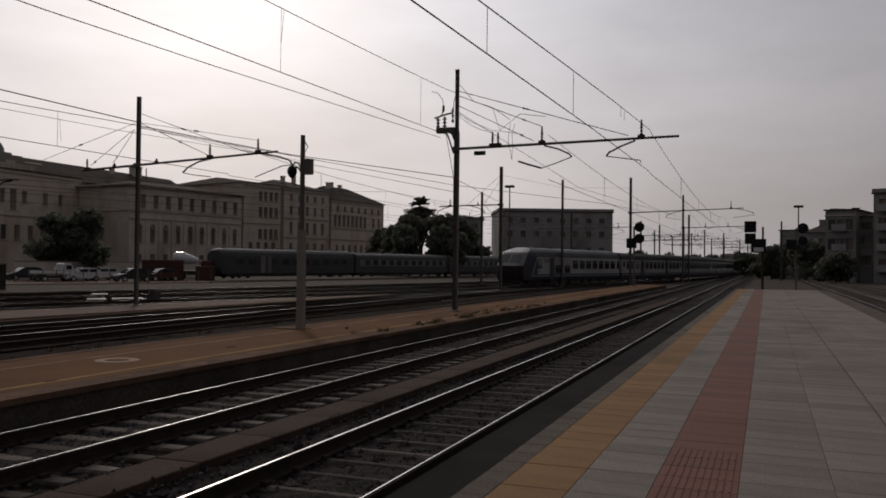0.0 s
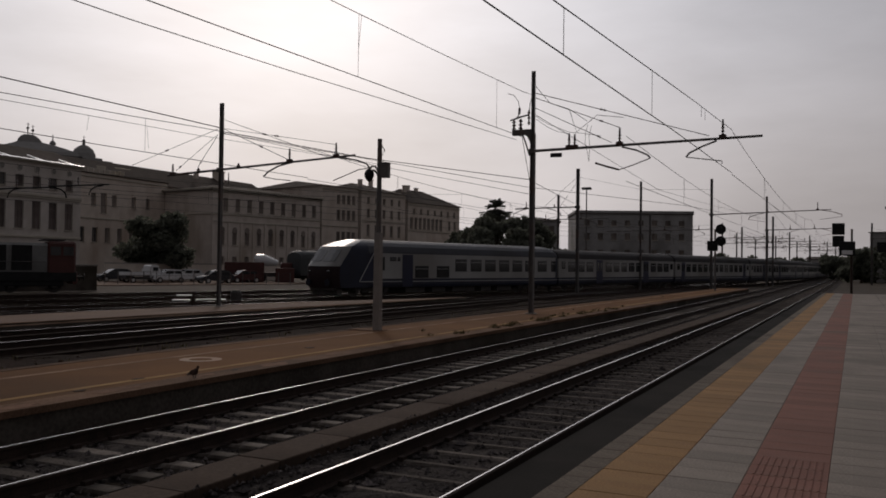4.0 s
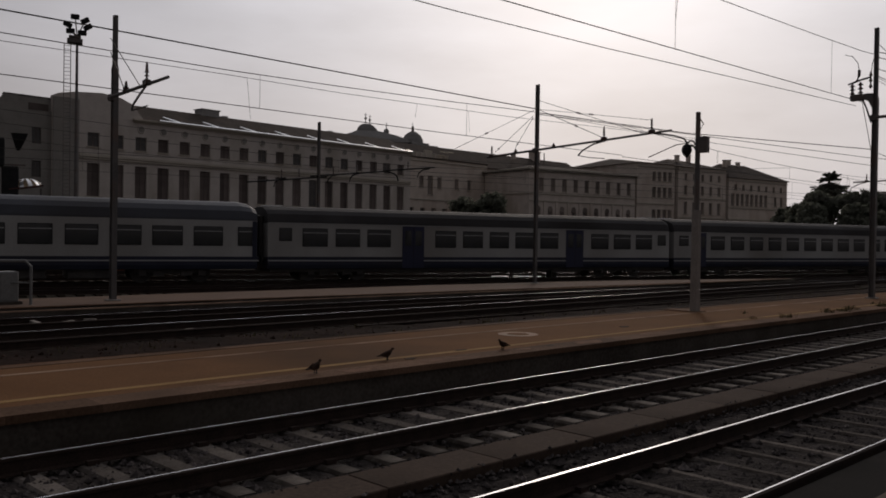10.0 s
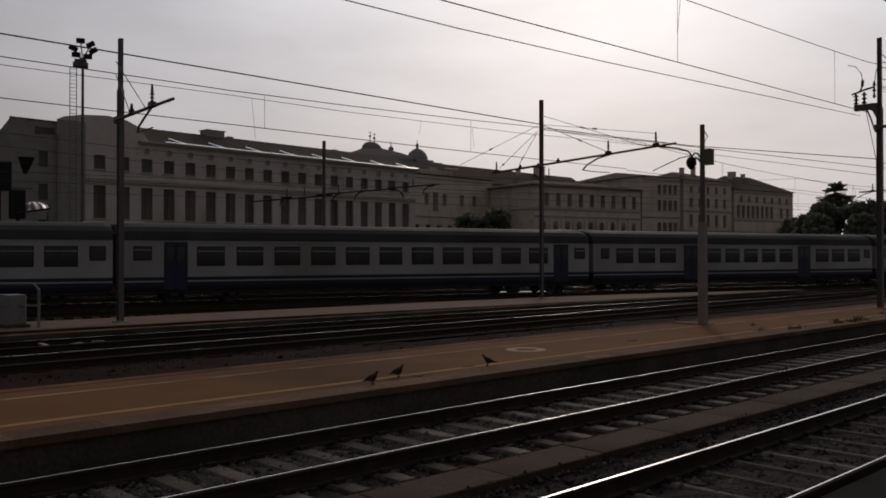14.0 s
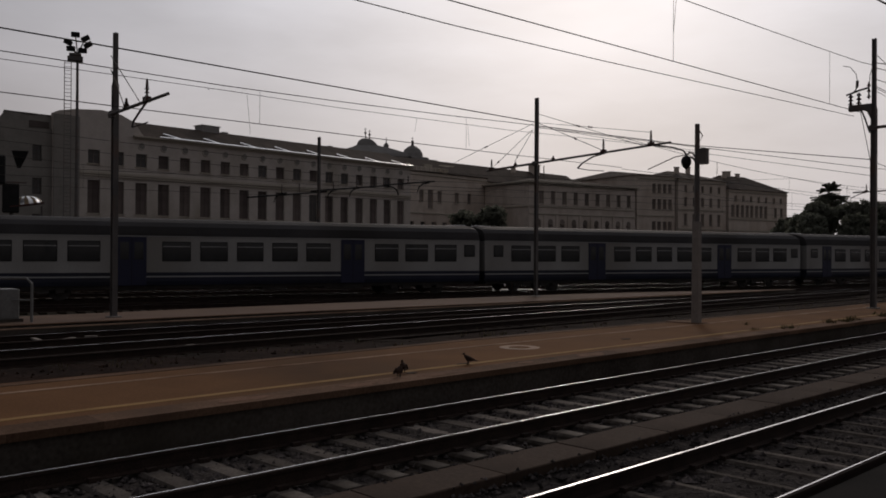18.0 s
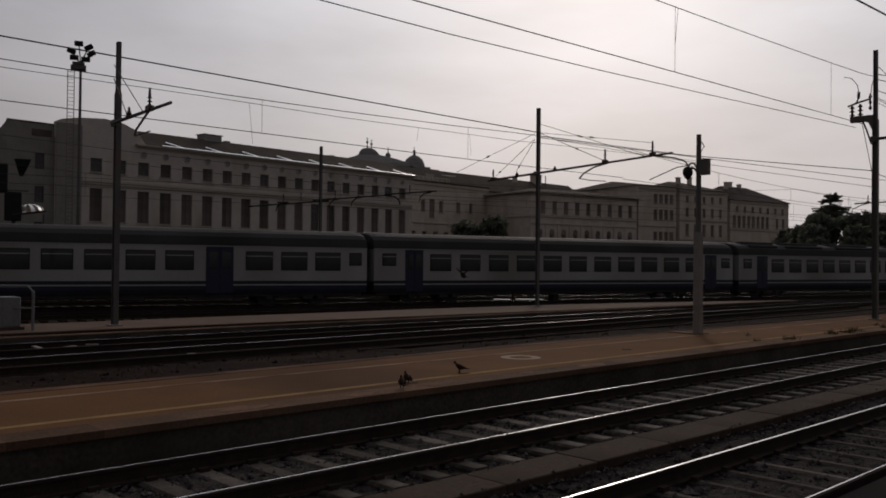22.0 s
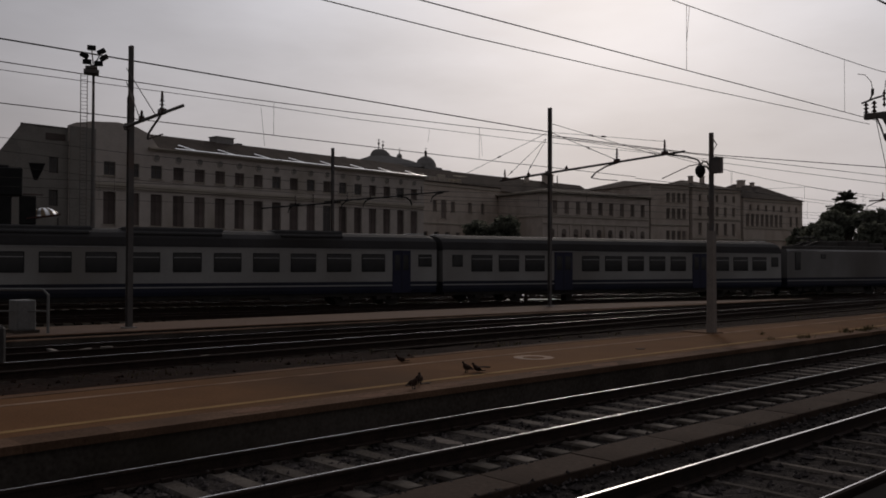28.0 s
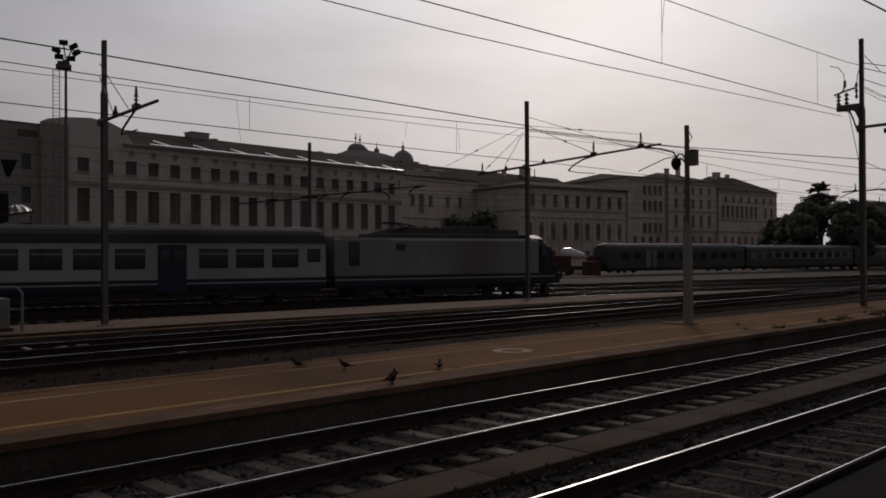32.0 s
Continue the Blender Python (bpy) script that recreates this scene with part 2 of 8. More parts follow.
M_SLAB_I = mat("grey_paving_far", (0.1894, 0.1612, 0.1348), (0.2809, 0.2413, 0.2046), 0.75, fine=45, coarse=1.4, bump=0.25, vary=0.13, island=True, grime=(0.138, 0.117, 0.098), spec=0.1, mottled=0.4)
M_RED = mat("red_tactile_paving", (0.162, 0.072, 0.053), (0.242, 0.115, 0.087), 0.75, fine=45, coarse=1.6, bump=0.3, vary=0.12, grime=(0.145, 0.092, 0.072), spec=0.1)
M_RED_I = mat("red_tactile_paving_far", (0.162, 0.072, 0.053), (0.242, 0.115, 0.087), 0.75, fine=45, coarse=1.6, bump=0.3, vary=0.12, island=True, grime=(0.145, 0.092, 0.072), spec=0.1)
M_AMBER = mat("amber_paving", (0.215, 0.114, 0.041), (0.305, 0.173, 0.068), 0.75, fine=45, coarse=1.6, bump=0.25, vary=0.12, grime=(0.18, 0.108, 0.047), spec=0.1, mottled=0.4)
M_AMBER_I = mat("amber_paving_far", (0.215, 0.114, 0.041), (0.305, 0.173, 0.068), 0.75, fine=45, coarse=1.6, bump=0.25, vary=0.12, island=True, grime=(0.18, 0.108, 0.047), spec=0.1, mottled=0.4)
M_JOINT = mat("joint_mortar", (0.15, 0.13, 0.112), (0.205, 0.18, 0.157), 0.95, fine=30, coarse=2, bump=0.2, spec=0.1)
M_STEEL = mat("painted_mast_steel", (0.0826, 0.0782, 0.0775), (0.1561, 0.1445, 0.1373), 0.6, 0.3, fine=40, coarse=2, bump=0.1, grime=(0.1652, 0.102, 0.0727))
M_POST = mat("concrete_post", (0.2, 0.18, 0.165), (0.3, 0.275, 0.25), 0.85, fine=35, coarse=2, bump=0.2, grime=(0.16, 0.14, 0.12), spec=0.2)
M_INSUL = mat("brown_insulator", (0.04, 0.02, 0.015), (0.07, 0.035, 0.025), 0.25, fine=20, coarse=4, bump=0.02)
M_WIRE = mat("weathered_copper_wire", (0.05, 0.045, 0.04), (0.09, 0.08, 0.07), 0.5, 0.6, fine=80, coarse=5, bump=0.0)
M_BLACK = mat("black_enamel", (0.012, 0.012, 0.013), (0.026, 0.026, 0.026), 0.55, fine=30, coarse=3, bump=0.05, spec=0.15)
M_ROOF = mat("car_roof_paint", (0.046, 0.044, 0.045), (0.072, 0.069, 0.07), 0.75, 0.0, fine=30, coarse=0.5, bump=0.05, grime=(0.039, 0.036, 0.034), spec=0.09)
# steel of the plates that are added for the yard glints
M_PLATE = mat("glint_steel", (0.5, 0.5, 0.5), (0.68, 0.68, 0.68), 0.34, 1.0, fine=30, coarse=2.5, bump=0.06, grime=(0.2, 0.17, 0.14), rough_var=0.1)
M_DARKWALL = mat("dim_grey_render", (0.2295, 0.2228, 0.2133), (0.3375, 0.3267, 0.3132), 0.95, fine=6, coarse=0.25, bump=0.2, grime=(0.1755, 0.1688, 0.1593), spec=0.08)
M_STABLED = mat("dull_dark_coach_paint", (0.05, 0.054, 0.056), (0.08, 0.085, 0.087), 0.55, fine=20, coarse=0.6, bump=0.03, grime=(0.06, 0.056, 0.052), spec=0.25)
M_CABDARK = mat("dark_navy_cab_paint", (0.01, 0.011, 0.02), (0.017, 0.019, 0.03), 0.45, fine=20, coarse=0.8, bump=0.02, grime=(0.02, 0.02, 0.024), spec=0.2)
M_LEADROOF = mat("glossy_blue_grey_roof", (0.05, 0.053, 0.064), (0.08, 0.084, 0.097), 0.55, fine=30, coarse=0.5, bump=0.03, grime=(0.048, 0.047, 0.051), spec=0.22)
M_POD = mat("grey_roof_unit", (0.055, 0.054, 0.055), (0.085, 0.084, 0.085), 0.75, fine=20, coarse=1, bump=0.04, spec=0.12)
M_WHITE = mat("car_white_paint", (0.3053, 0.3010, 0.2915), (0.4070, 0.4017, 0.3869), 0.38, 0.0, fine=20, coarse=0.5, bump=0.02, grime=(0.2385, 0.2247, 0.2056), spec=0.45, streak=3.0)
M_LOCOWHITE = mat("sooty_white_paint", (0.21, 0.205, 0.2), (0.3, 0.295, 0.285), 0.5, 0.0, fine=20, coarse=0.5, bump=0.02, grime=(0.15, 0.14, 0.13), spec=0.3, streak=3.0)
M_BLUE = mat("car_blue_paint", (0.021, 0.024, 0.04), (0.033, 0.037, 0.06), 0.4, fine=20, coarse=0.6, bump=0.02, grime=(0.0284, 0.0284, 0.0378), spec=0.22)
M_DOORBLUE = mat("door_blue_paint", (0.009, 0.011, 0.035), (0.014, 0.017, 0.052), 0.4, fine=20, coarse=0.8, bump=0.02, spec=0.45)
M_UNDER = mat("underframe_grime", (0.045, 0.041, 0.039), (0.095, 0.087, 0.08), 0.72, 0.2, fine=30, coarse=2, bump=0.3, spec=0.32)
M_STRIPE = mat("car_silver_stripe", (0.3, 0.3, 0.295), (0.38, 0.38, 0.375), 0.4, fine=20, coarse=0.6, bump=0.0)
M_CARGLASS = glass_mat("tinted_car_glass", (0.034, 0.036, 0.038))
M_GLASS = glass_mat("dark_window_glass", (0.06, 0.055, 0.054), 0.16)
M_STUCCO = mat("pale_stucco", (0.5, 0.452, 0.412), (0.62, 0.565, 0.52), 0.95, fine=6, coarse=0.6, bump=0.2, grime=(0.4, 0.355, 0.3), spec=0.12, streak=2.5)
M_STUCCO2 = mat("ochre_stucco", (0.53, 0.462, 0.41), (0.68, 0.6, 0.535), 0.95, fine=6, coarse=0.6, bump=0.2, grime=(0.42, 0.35, 0.285), spec=0.12, streak=2.5)
M_STUCCO3 = mat("brown_pink_stucco", (0.56, 0.485, 0.42), (0.7, 0.612, 0.535), 0.95, fine=6, coarse=0.6, bump=0.2, grime=(0.4576, 0.3640, 0.2964), spec=0.12, streak=2.5)
M_GREYWALL = mat("grey_render", (0.3, 0.29, 0.28), (0.4, 0.385, 0.375), 0.95, fine=6, coarse=0.5, bump=0.2, grime=(0.22, 0.21, 0.2), spec=0.12, streak=2.0)
M_TRIM = mat("stone_trim", (0.42, 0.38, 0.32), (0.52, 0.47, 0.4), 0.9, fine=8, coarse=0.4, bump=0.2, spec=0.15)
M_SHUTTER = mat("reddish_brown_shutter", (0.1, 0.08, 0.073), (0.165, 0.135, 0.124), 0.8, fine=12, coarse=1, bump=0.3, vary=0.3, spec=0.2)
# haze's low contrast put into the far windows; also plain panel slats
M_PALESHUTTER = mat("paled_shutter", (0.165, 0.138, 0.12), (0.25, 0.214, 0.19), 0.85, fine=12, coarse=1, bump=0.3, vary=0.35, spec=0.15)
M_ASPHALT = mat("oily_dark_asphalt", (0.0156, 0.0143, 0.013), (0.0312, 0.0286, 0.026), 0.85, fine=40, coarse=1.2, bump=0.3, grime=(0.0104, 0.0097, 0.0091), spec=0.02)
M_TILEROOF = mat("weathered_tile_roof", (0.055, 0.046, 0.04), (0.105, 0.085, 0.072), 0.9, fine=5, coarse=0.3, bump=0.6, depth=0.06, spec=0.04)
M_ZINC = mat("zinc_sheet", (0.68, 0.68, 0.69), (0.82, 0.82, 0.82), 0.3, 1.0, fine=20, coarse=0.6, bump=0.05)
# leaf colour lifted and greyed to hold the haze over the trees
M_LEAF = leaf_mat("haze_pale_foliage", (0.1, 0.108, 0.082), (0.19, 0.196, 0.155))
M_BARK = mat("bark", (0.04, 0.03, 0.022), (0.09, 0.07, 0.05), 0.95, fine=20, coarse=3, bump=0.6, spec=0.1)
M_WEED = mat("dry_weed", (0.075, 0.068, 0.032), (0.17, 0.14, 0.075), 0.9, fine=20, coarse=3, bump=0.0, vary=0.4, island=True, spec=0.1)
M_ORANGE = mat("faded_orange_paint", (0.17, 0.039, 0.016), (0.245, 0.066, 0.031), 0.6, fine=15, coarse=0.8, bump=0.08, grime=(0.1364, 0.0434, 0.0248))
M_REDLOCO = mat("faded_red_paint", (0.062, 0.019, 0.016), (0.095, 0.031, 0.026), 0.6, fine=15, coarse=0.8, bump=0.06, grime=(0.0585, 0.0171, 0.0146))
M_GREYPAINT = mat("grey_machine_paint", (0.15, 0.15, 0.145), (0.215, 0.215, 0.208), 0.6, fine=15, coarse=0.8, bump=0.06, grime=(0.1, 0.095, 0.088))
M_CARWHITE = mat("white_car_paint", (0.6, 0.6, 0.6), (0.7, 0.7, 0.7), 0.25, fine=15, coarse=0.8, bump=0.0, spec=0.6)
M_CARDARK = mat("dark_car_paint", (0.02, 0.02, 0.025), (0.04, 0.04, 0.045), 0.22, fine=15, coarse=0.8, bump=0.0, spec=0.6)
M_HUT = mat("tan_hut_wall", (0.20, 0.165, 0.11), (0.29, 0.24, 0.17), 0.9, fine=10, coarse=0.6, bump=0.2, grime=(0.15, 0.12, 0.085), spec=0.15)
M_FEATHER = mat("grey_brown_feathers", (0.028, 0.017, 0.013), (0.058, 0.035, 0.026), 0.9, fine=60, coarse=12, bump=0.1, spec=0.04)
M_AWNING = let_through(mat("white_awning_sheet", (0.7, 0.66, 0.58), (0.82, 0.78, 0.7), 0.6, fine=15, coarse=1, bump=0.05), 0.85)
M_AWNING_TAN = let_through(mat("tan_awning_sheet", (0.34, 0.26, 0.17), (0.44, 0.34, 0.23), 0.6, fine=15, coarse=1, bump=0.05), 0.6)
M_NET = let_through(mat("tan_netting", (0.62, 0.4, 0.24), (0.74, 0.5, 0.31), 0.8, fine=30, coarse=1, bump=0.05), 0.7)
M_PATCH = mat("flaked_cement", (0.15, 0.084, 0.055), (0.225, 0.132, 0.09), 0.92, fine=30, coarse=4, bump=0.4, grime=(0.1, 0.066, 0.047), spec=0.03)
# windscreen glass greyed to carry the glare on it
M_SCREEN = glass_mat("glare_grey_windscreen", (0.09, 0.09, 0.092), 0.18)
M_MAROON = mat("dark_maroon_paint", (0.018, 0.0085, 0.01), (0.028, 0.014, 0.015), 0.5, fine=20, coarse=0.8, bump=0.02, grime=(0.02, 0.014, 0.014), spec=0.2)
M_LENS = mat("dark_signal_lens", (0.02, 0.02, 0.02), (0.05, 0.04, 0.04), 0.15, fine=15, coarse=1, bump=0.0, spec=0.6)

# ---- mesh helpers ----
def mesh_object(name, bm, materials, parent=None, smooth=False):
    me = bpy.data.meshes.new(name)
    bm.to_mesh(me)
    bm.free()
    for m in materials if isinstance(materials, (list, tuple)) else (materials,):
        me.materials.append(m)
    if smooth:
        me.shade_smooth()
    ob = new(name, me)
    ob.parent = parent
    return ob


def part(name, bm, material, parent, label="", smooth=False):
    ob = mesh_object(name, bm, material, parent, smooth)
    return tagged(ob, label) if label else ob


def share(name, me, parent, m):
    """One more object on a mesh that others use too."""
    ob = new(name, me)
    ob.parent, ob.matrix_basis = parent, m
    return ob


def thing(name, label, category, m=Matrix(), group="", kind=""):
    ob = new(name)
    ob.empty_display_size = 0.2
    ob.matrix_world = m
    return tagged(ob, label, category, group, kind)


def box(bm, c, s, bevel=0.0, rz=0.0, mi=0):
    r = bmesh.ops.create_cube(bm, size=1.0, matrix=Matrix.Translation(c) @ Matrix.Rotation(radians(rz), 4, "Z") @ Matrix.Diagonal((*s, 1)))
    vs = r["verts"]
    fs = {f for v in vs for f in v.link_faces}
    for f in fs:
        f.material_index = mi
    if bevel:
        bmesh.ops.bevel(bm, geom=list({e for v in vs for e in v.link_edges}), offset=bevel, segments=1, affect="EDGES")
    return bm


def boxes(*rows, bevel=0.0):
    bm = bmesh.new()
    for c, s in rows:
        box(bm, c, s, bevel)
    return bm


def cyl(bm, p0, p1, r0, r1=None, n=10, mi=0):
    p0, p1 = Vector(p0), Vector(p1)
    d = p1 - p0
    m = Matrix.Translation((p0 + p1) / 2) @ d.to_track_quat("Z", "Y").to_matrix().to_4x4()
    r = bmesh.ops.create_cone(bm, cap_ends=True, segments=n, radius1=r0, radius2=r0 if r1 is None else r1, depth=d.length, matrix=m)
    if mi:
        for f in {f for v in r["verts"] for f in v.link_faces}:
            f.material_index = mi
    return bm


def tube(bm, pts, r, n=6):
    """One bent tube through the points."""
    pts = [Vector(p) for p in pts]
    rings = []
    for i, p in enumerate(pts):
        d = (pts[min(i + 1, len(pts) - 1)] - pts[max(i - 1, 0)]).normalized()
        u = d.cross(Vector((0, 0, 1)) if abs(d.z) < 0.95 else Vector((1, 0, 0))).normalized()
        v = d.cross(u)
        rings.append([p + (u * math.cos(a) + v * math.sin(a)) * r for a in (math.tau * k / n for k in range(n))])
    return loft(bm, rings)


def ball(bm, c, s, u=10, v=7, rz=0.0):
    bmesh.ops.create_uvsphere(bm, u_segments=u, v_segments=v, radius=1.0, matrix=Matrix.Translation(c) @ Matrix.Rotation(radians(rz), 4, "Z") @ Matrix.Diagonal((*s, 1)))
    return bm


def prism(bm, profile, x0, x1, mi=0):
    """A profile of (y, z) pairs drawn out along x."""
    a = [bm.verts.new((x0, y, z)) for y, z in profile]
    b = [bm.verts.new((x1, y, z)) for y, z in profile]
    n = len(profile)
    fs = [bm.faces.new((a[i], a[(i + 1) % n], b[(i + 1) % n], b[i])) for i in range(n)]
    fs += [bm.faces.new(a[::-1]), bm.faces.new(b)]
    for f in fs:
        f.material_index = mi
    bmesh.ops.recalc_face_normals(bm, faces=fs)
    return bm


def loft(bm, rings):
    """Skin through rings of equal length; both ends closed."""
    vs = [[bm.verts.new(p) for p in r] for r in rings]
    n = len(rings[0])
    fs = []
    for a, b in zip(vs, vs[1:]):
        fs += [bm.faces.new((a[i], a[(i + 1) % n], b[(i + 1) % n], b[i])) for i in range(n)]
    fs += [bm.faces.new(vs[0][::-1]), bm.faces.new(vs[-1])]
    bmesh.ops.recalc_face_normals(bm, faces=fs)
    return bm


def stuff_mesh(name, verts, faces, material, label, parent=None, category=""):
    me = bpy.data.meshes.new(name)
    me.from_pydata(verts, [], faces)
    me.materials.append(material)
    ob = new(name, me)
    ob.parent = parent
    return tagged(ob, label, category, kind="stuff")


CUBE_V = [(x, y, z) for x in (-.5, .5) for y in (-.5, .5) for z in (-.5, .5)]
CUBE_F = [(0, 1, 3, 2), (4, 6, 7, 5), (0, 4, 5, 1), (2, 3, 7, 6), (0, 2, 6, 4), (1, 5, 7, 3)]


def join_boxes(rows):
    """Vertices and faces of many plain boxes: rows of centre and size."""
    vs, fs = [], []
    for c, s in rows:
        k = len(vs)
        vs += [(c[0] + x * s[0], c[1] + y * s[1], c[2] + z * s[2]) for x, y, z in CUBE_V]
        fs += [tuple(k + i for i in f) for f in CUBE_F]
    return vs, fs


def spline(kx, ky, x):
    """A natural cubic curve through the knots, straight beyond them."""
    kx, ky, x = np.array(kx, float), np.array(ky, float), np.atleast_1d(np.array(x, float))
    n, h = len(kx), np.diff(kx)
    a, b = np.eye(n), np.zeros(n)
    for i in range(1, n - 1):
        a[i, i - 1:i + 2] = h[i - 1], 2 * (h[i - 1] + h[i]), h[i]
        b[i] = 6 * ((ky[i + 1] - ky[i]) / h[i] - (ky[i] - ky[i - 1]) / h[i - 1])
    m = np.linalg.solve(a, b)
    i = np.clip(np.searchsorted(kx, x) - 1, 0, n - 2)
    xc = np.clip(x, kx[0], kx[-1])
    t1, t0, hh = kx[i + 1] - xc, xc - kx[i], h[i]
    y = (m[i] * t1 ** 3 + m[i + 1] * t0 ** 3) / (6 * hh) + (ky[i] / hh - m[i] * hh / 6) * t1 + (ky[i + 1] / hh - m[i + 1] * hh / 6) * t0
    s0, s1 = (ky[1] - ky[0]) / h[0] - m[1] * h[0] / 6, (ky[-1] - ky[-2]) / h[-1] + m[-2] * h[-1] / 6
    return y + np.where(x < kx[0], (x - kx[0]) * s0, 0) + np.where(x > kx[-1], (x - kx[-1]) * s1, 0)


# the yard line on which the train runs: X over Y
LINE_Y = (-15, 5, 20, 35, 50, 65, 80, 100, 130, 170, 230, 320)
LINE_X = (-46.65, -40.99, -36.70, -32.66, -28.81, -24.96, -21.96, -17.85, -12.41, -9.4, -8.2, -8.0)
GRID_Y = np.arange(-330, 480, 0.5)
GRID_X = spline(LINE_Y, LINE_X, GRID_Y)
GRID_S = np.concatenate(([0], np.cumsum(np.hypot(np.diff(GRID_X), np.diff(GRID_Y)))))
GRID_S -= np.interp(20, GRID_Y, GRID_S)


def on_line(s, aside=0.0):
    """The point s metres along the yard line (0 at Y = 20), shifted sideways, and the heading in degrees."""
    y, x = np.interp(s, GRID_S, GRID_Y), np.interp(s, GRID_S, GRID_X)
    y1, x1 = np.interp(s + 0.6, GRID_S, GRID_Y), np.interp(s + 0.6, GRID_S, GRID_X)
    a = math.atan2(y1 - y, x1 - x)
    return x + math.sin(a) * aside, y - math.cos(a) * aside, math.degrees(a)

# ---- ground, tracks and platforms ----
T1, T2 = -4.15, -7.95
NEAR_EDGE, P1_Z, P_Z, P3_Z = -2.28, 0.30, 0.25, 0.15


def build_ground():
    bm = bmesh.new()
    bmesh.ops.create_grid(bm, x_segments=40, y_segments=40, size=2400)
    for v in bm.verts:
        v.co.z = -0.24
    tagged(mesh_object("ground", bm, M_EARTH), "dark stony railway yard earth reaching the horizon", "ground", kind="structure")


def ballast_bed(name, x0, x1, y0, y1, step_x, step_y, top, label, material=None):
    """A strip of ballast with a rough, heaped surface."""
    nx, ny = int((x1 - x0) / step_x) + 1, int((y1 - y0) / step_y) + 1
    vs, fs = [], []
    for j in range(ny):
        for i in range(nx):
            x, y = x0 + (x1 - x0) * i / (nx - 1), y0 + (y1 - y0) * j / (ny - 1)
            h = noise.noise(Vector((x * 5, y * 5, 1.0))) * 0.035 + noise.noise(Vector((x * 1.1, y * 0.7, 4.0))) * 0.03
            vs.append((x, y, top(x) + h))
    for j in range(ny - 1):
        for i in range(nx - 1):
            k = j * nx + i
            fs.append((k, k + 1, k + nx + 1, k + nx))
    stuff_mesh(name, vs, fs, material or M_BALLAST, label, category="ballast")


def near_ballast_top(x):
    d = min(abs(x - T1), abs(x - T2))
    return -0.2 if d < 0.62 else (-0.225 if d < 1.25 else -0.19)


def scatter_stones(name, count, x0, x1, y0, y1, top, lo, hi, label, power=1.6, seed=7, material=None):
    rng = random.Random(seed)
    vs, fs = [], []
    octa = ((1, 0, 0), (-1, 0, 0), (0, 1, 0), (0, -1, 0), (0, 0, 1), (0, 0, -1))
    tri = ((0, 2, 4), (2, 1, 4), (1, 3, 4), (3, 0, 4), (2, 0, 5), (1, 2, 5), (3, 1, 5), (0, 3, 5))
    for _ in range(count):
        x, y = rng.uniform(x0, x1), y0 + (y1 - y0) * rng.random() ** power
        r, a = rng.uniform(lo, hi), rng.uniform(0, 6.28)
        sx, sy, sz = (r * rng.uniform(0.7, 1.3) for _ in range(3))
        k = len(vs)
        for px, py, pz in octa:
            px, py, pz = px * sx + rng.uniform(-.2, .2) * r, py * sy + rng.uniform(-.2, .2) * r, pz * sz * 0.8
            vs.append((x + px * math.cos(a) - py * math.sin(a), y + px * math.sin(a) + py * math.cos(a), top(x) + pz + r * 0.25))
        fs += [tuple(k + i for i in t) for t in tri]
    stuff_mesh(name, vs, fs, material or M_STONE, label, category="ballast")


RAIL_HEAD = 12      # first point of the bright band in the profile
RAIL_PROFILE = ((-.036, 0), (-.036, -.03), (-.009, -.045), (-.009, -.145), (-.07, -.16), (-.07, -.172), (.07, -.172), (.07, -.16), (.009, -.145), (.009, -.045), (.036, -.03), (.036, 0), (.026, .004), (.02, .0042), (-.02, .0042), (-.026, .004))


def rail_mesh(points, band=(-.02, .02), crown=0.0):
    """A rail swept along ground points (x, y); its running surface takes the second material and may slope by crown."""
    bm = bmesh.new()
    rings, profile = [], list(RAIL_PROFILE)
    low = .0042 - crown * (band[1] - band[0])
    profile[RAIL_HEAD + 1], profile[RAIL_HEAD + 2] = (band[1], low), (band[0], .0042)
    if crown:
        profile[RAIL_HEAD], profile[RAIL_HEAD - 1] = (.026, low - .0015), (.036, low - .006)
    for i, (x, y) in enumerate(points):
        xa, ya = points[max(0, i - 1)]
        xb, yb = points[min(len(points) - 1, i + 1)]
        d = Vector((xb - xa, yb - ya)).normalized()
        rings.append([bm.verts.new((x + d.y * u, y - d.x * u, z)) for u, z in profile])
    n = len(RAIL_PROFILE)
    for a, b in zip(rings, rings[1:]):
        for i in range(n):
            f = bm.faces.new((a[i], a[(i + 1) % n], b[(i + 1) % n], b[i]))
            f.material_index = 1 if i == RAIL_HEAD + 1 else (2 if i in (RAIL_HEAD - 1, RAIL_HEAD, RAIL_HEAD + 2, n - 1) else 0)
    bm.faces.new(rings[0])
    bm.faces.new(rings[-1][::-1])
    bmesh.ops.recalc_face_normals(bm, faces=bm.faces)
    return bm


def sleeper_mesh(material, length=2.4, width=0.26, depth=0.2, end_material=None):
    bm = bmesh.new()
    pr = [(-width / 2, -depth), (width / 2, -depth), (width / 2, -0.03), (width / 2 - 0.03, 0), (-width / 2 + 0.03, 0), (-width / 2, -0.03)]
    prism(bm, pr, -length / 2, length / 2 - 0.3)
    done = len(bm.faces)
    prism(bm, pr, length / 2 - 0.3, length / 2)
    bm.faces.ensure_lookup_table()
    for f in bm.faces[done:]:
        f.material_index = 1
    me = bpy.data.meshes.new("sleeper")
    bm.to_mesh(me)
    bm.free()
    me.materials.append(material)
    me.materials.append(end_material or material)
    return me


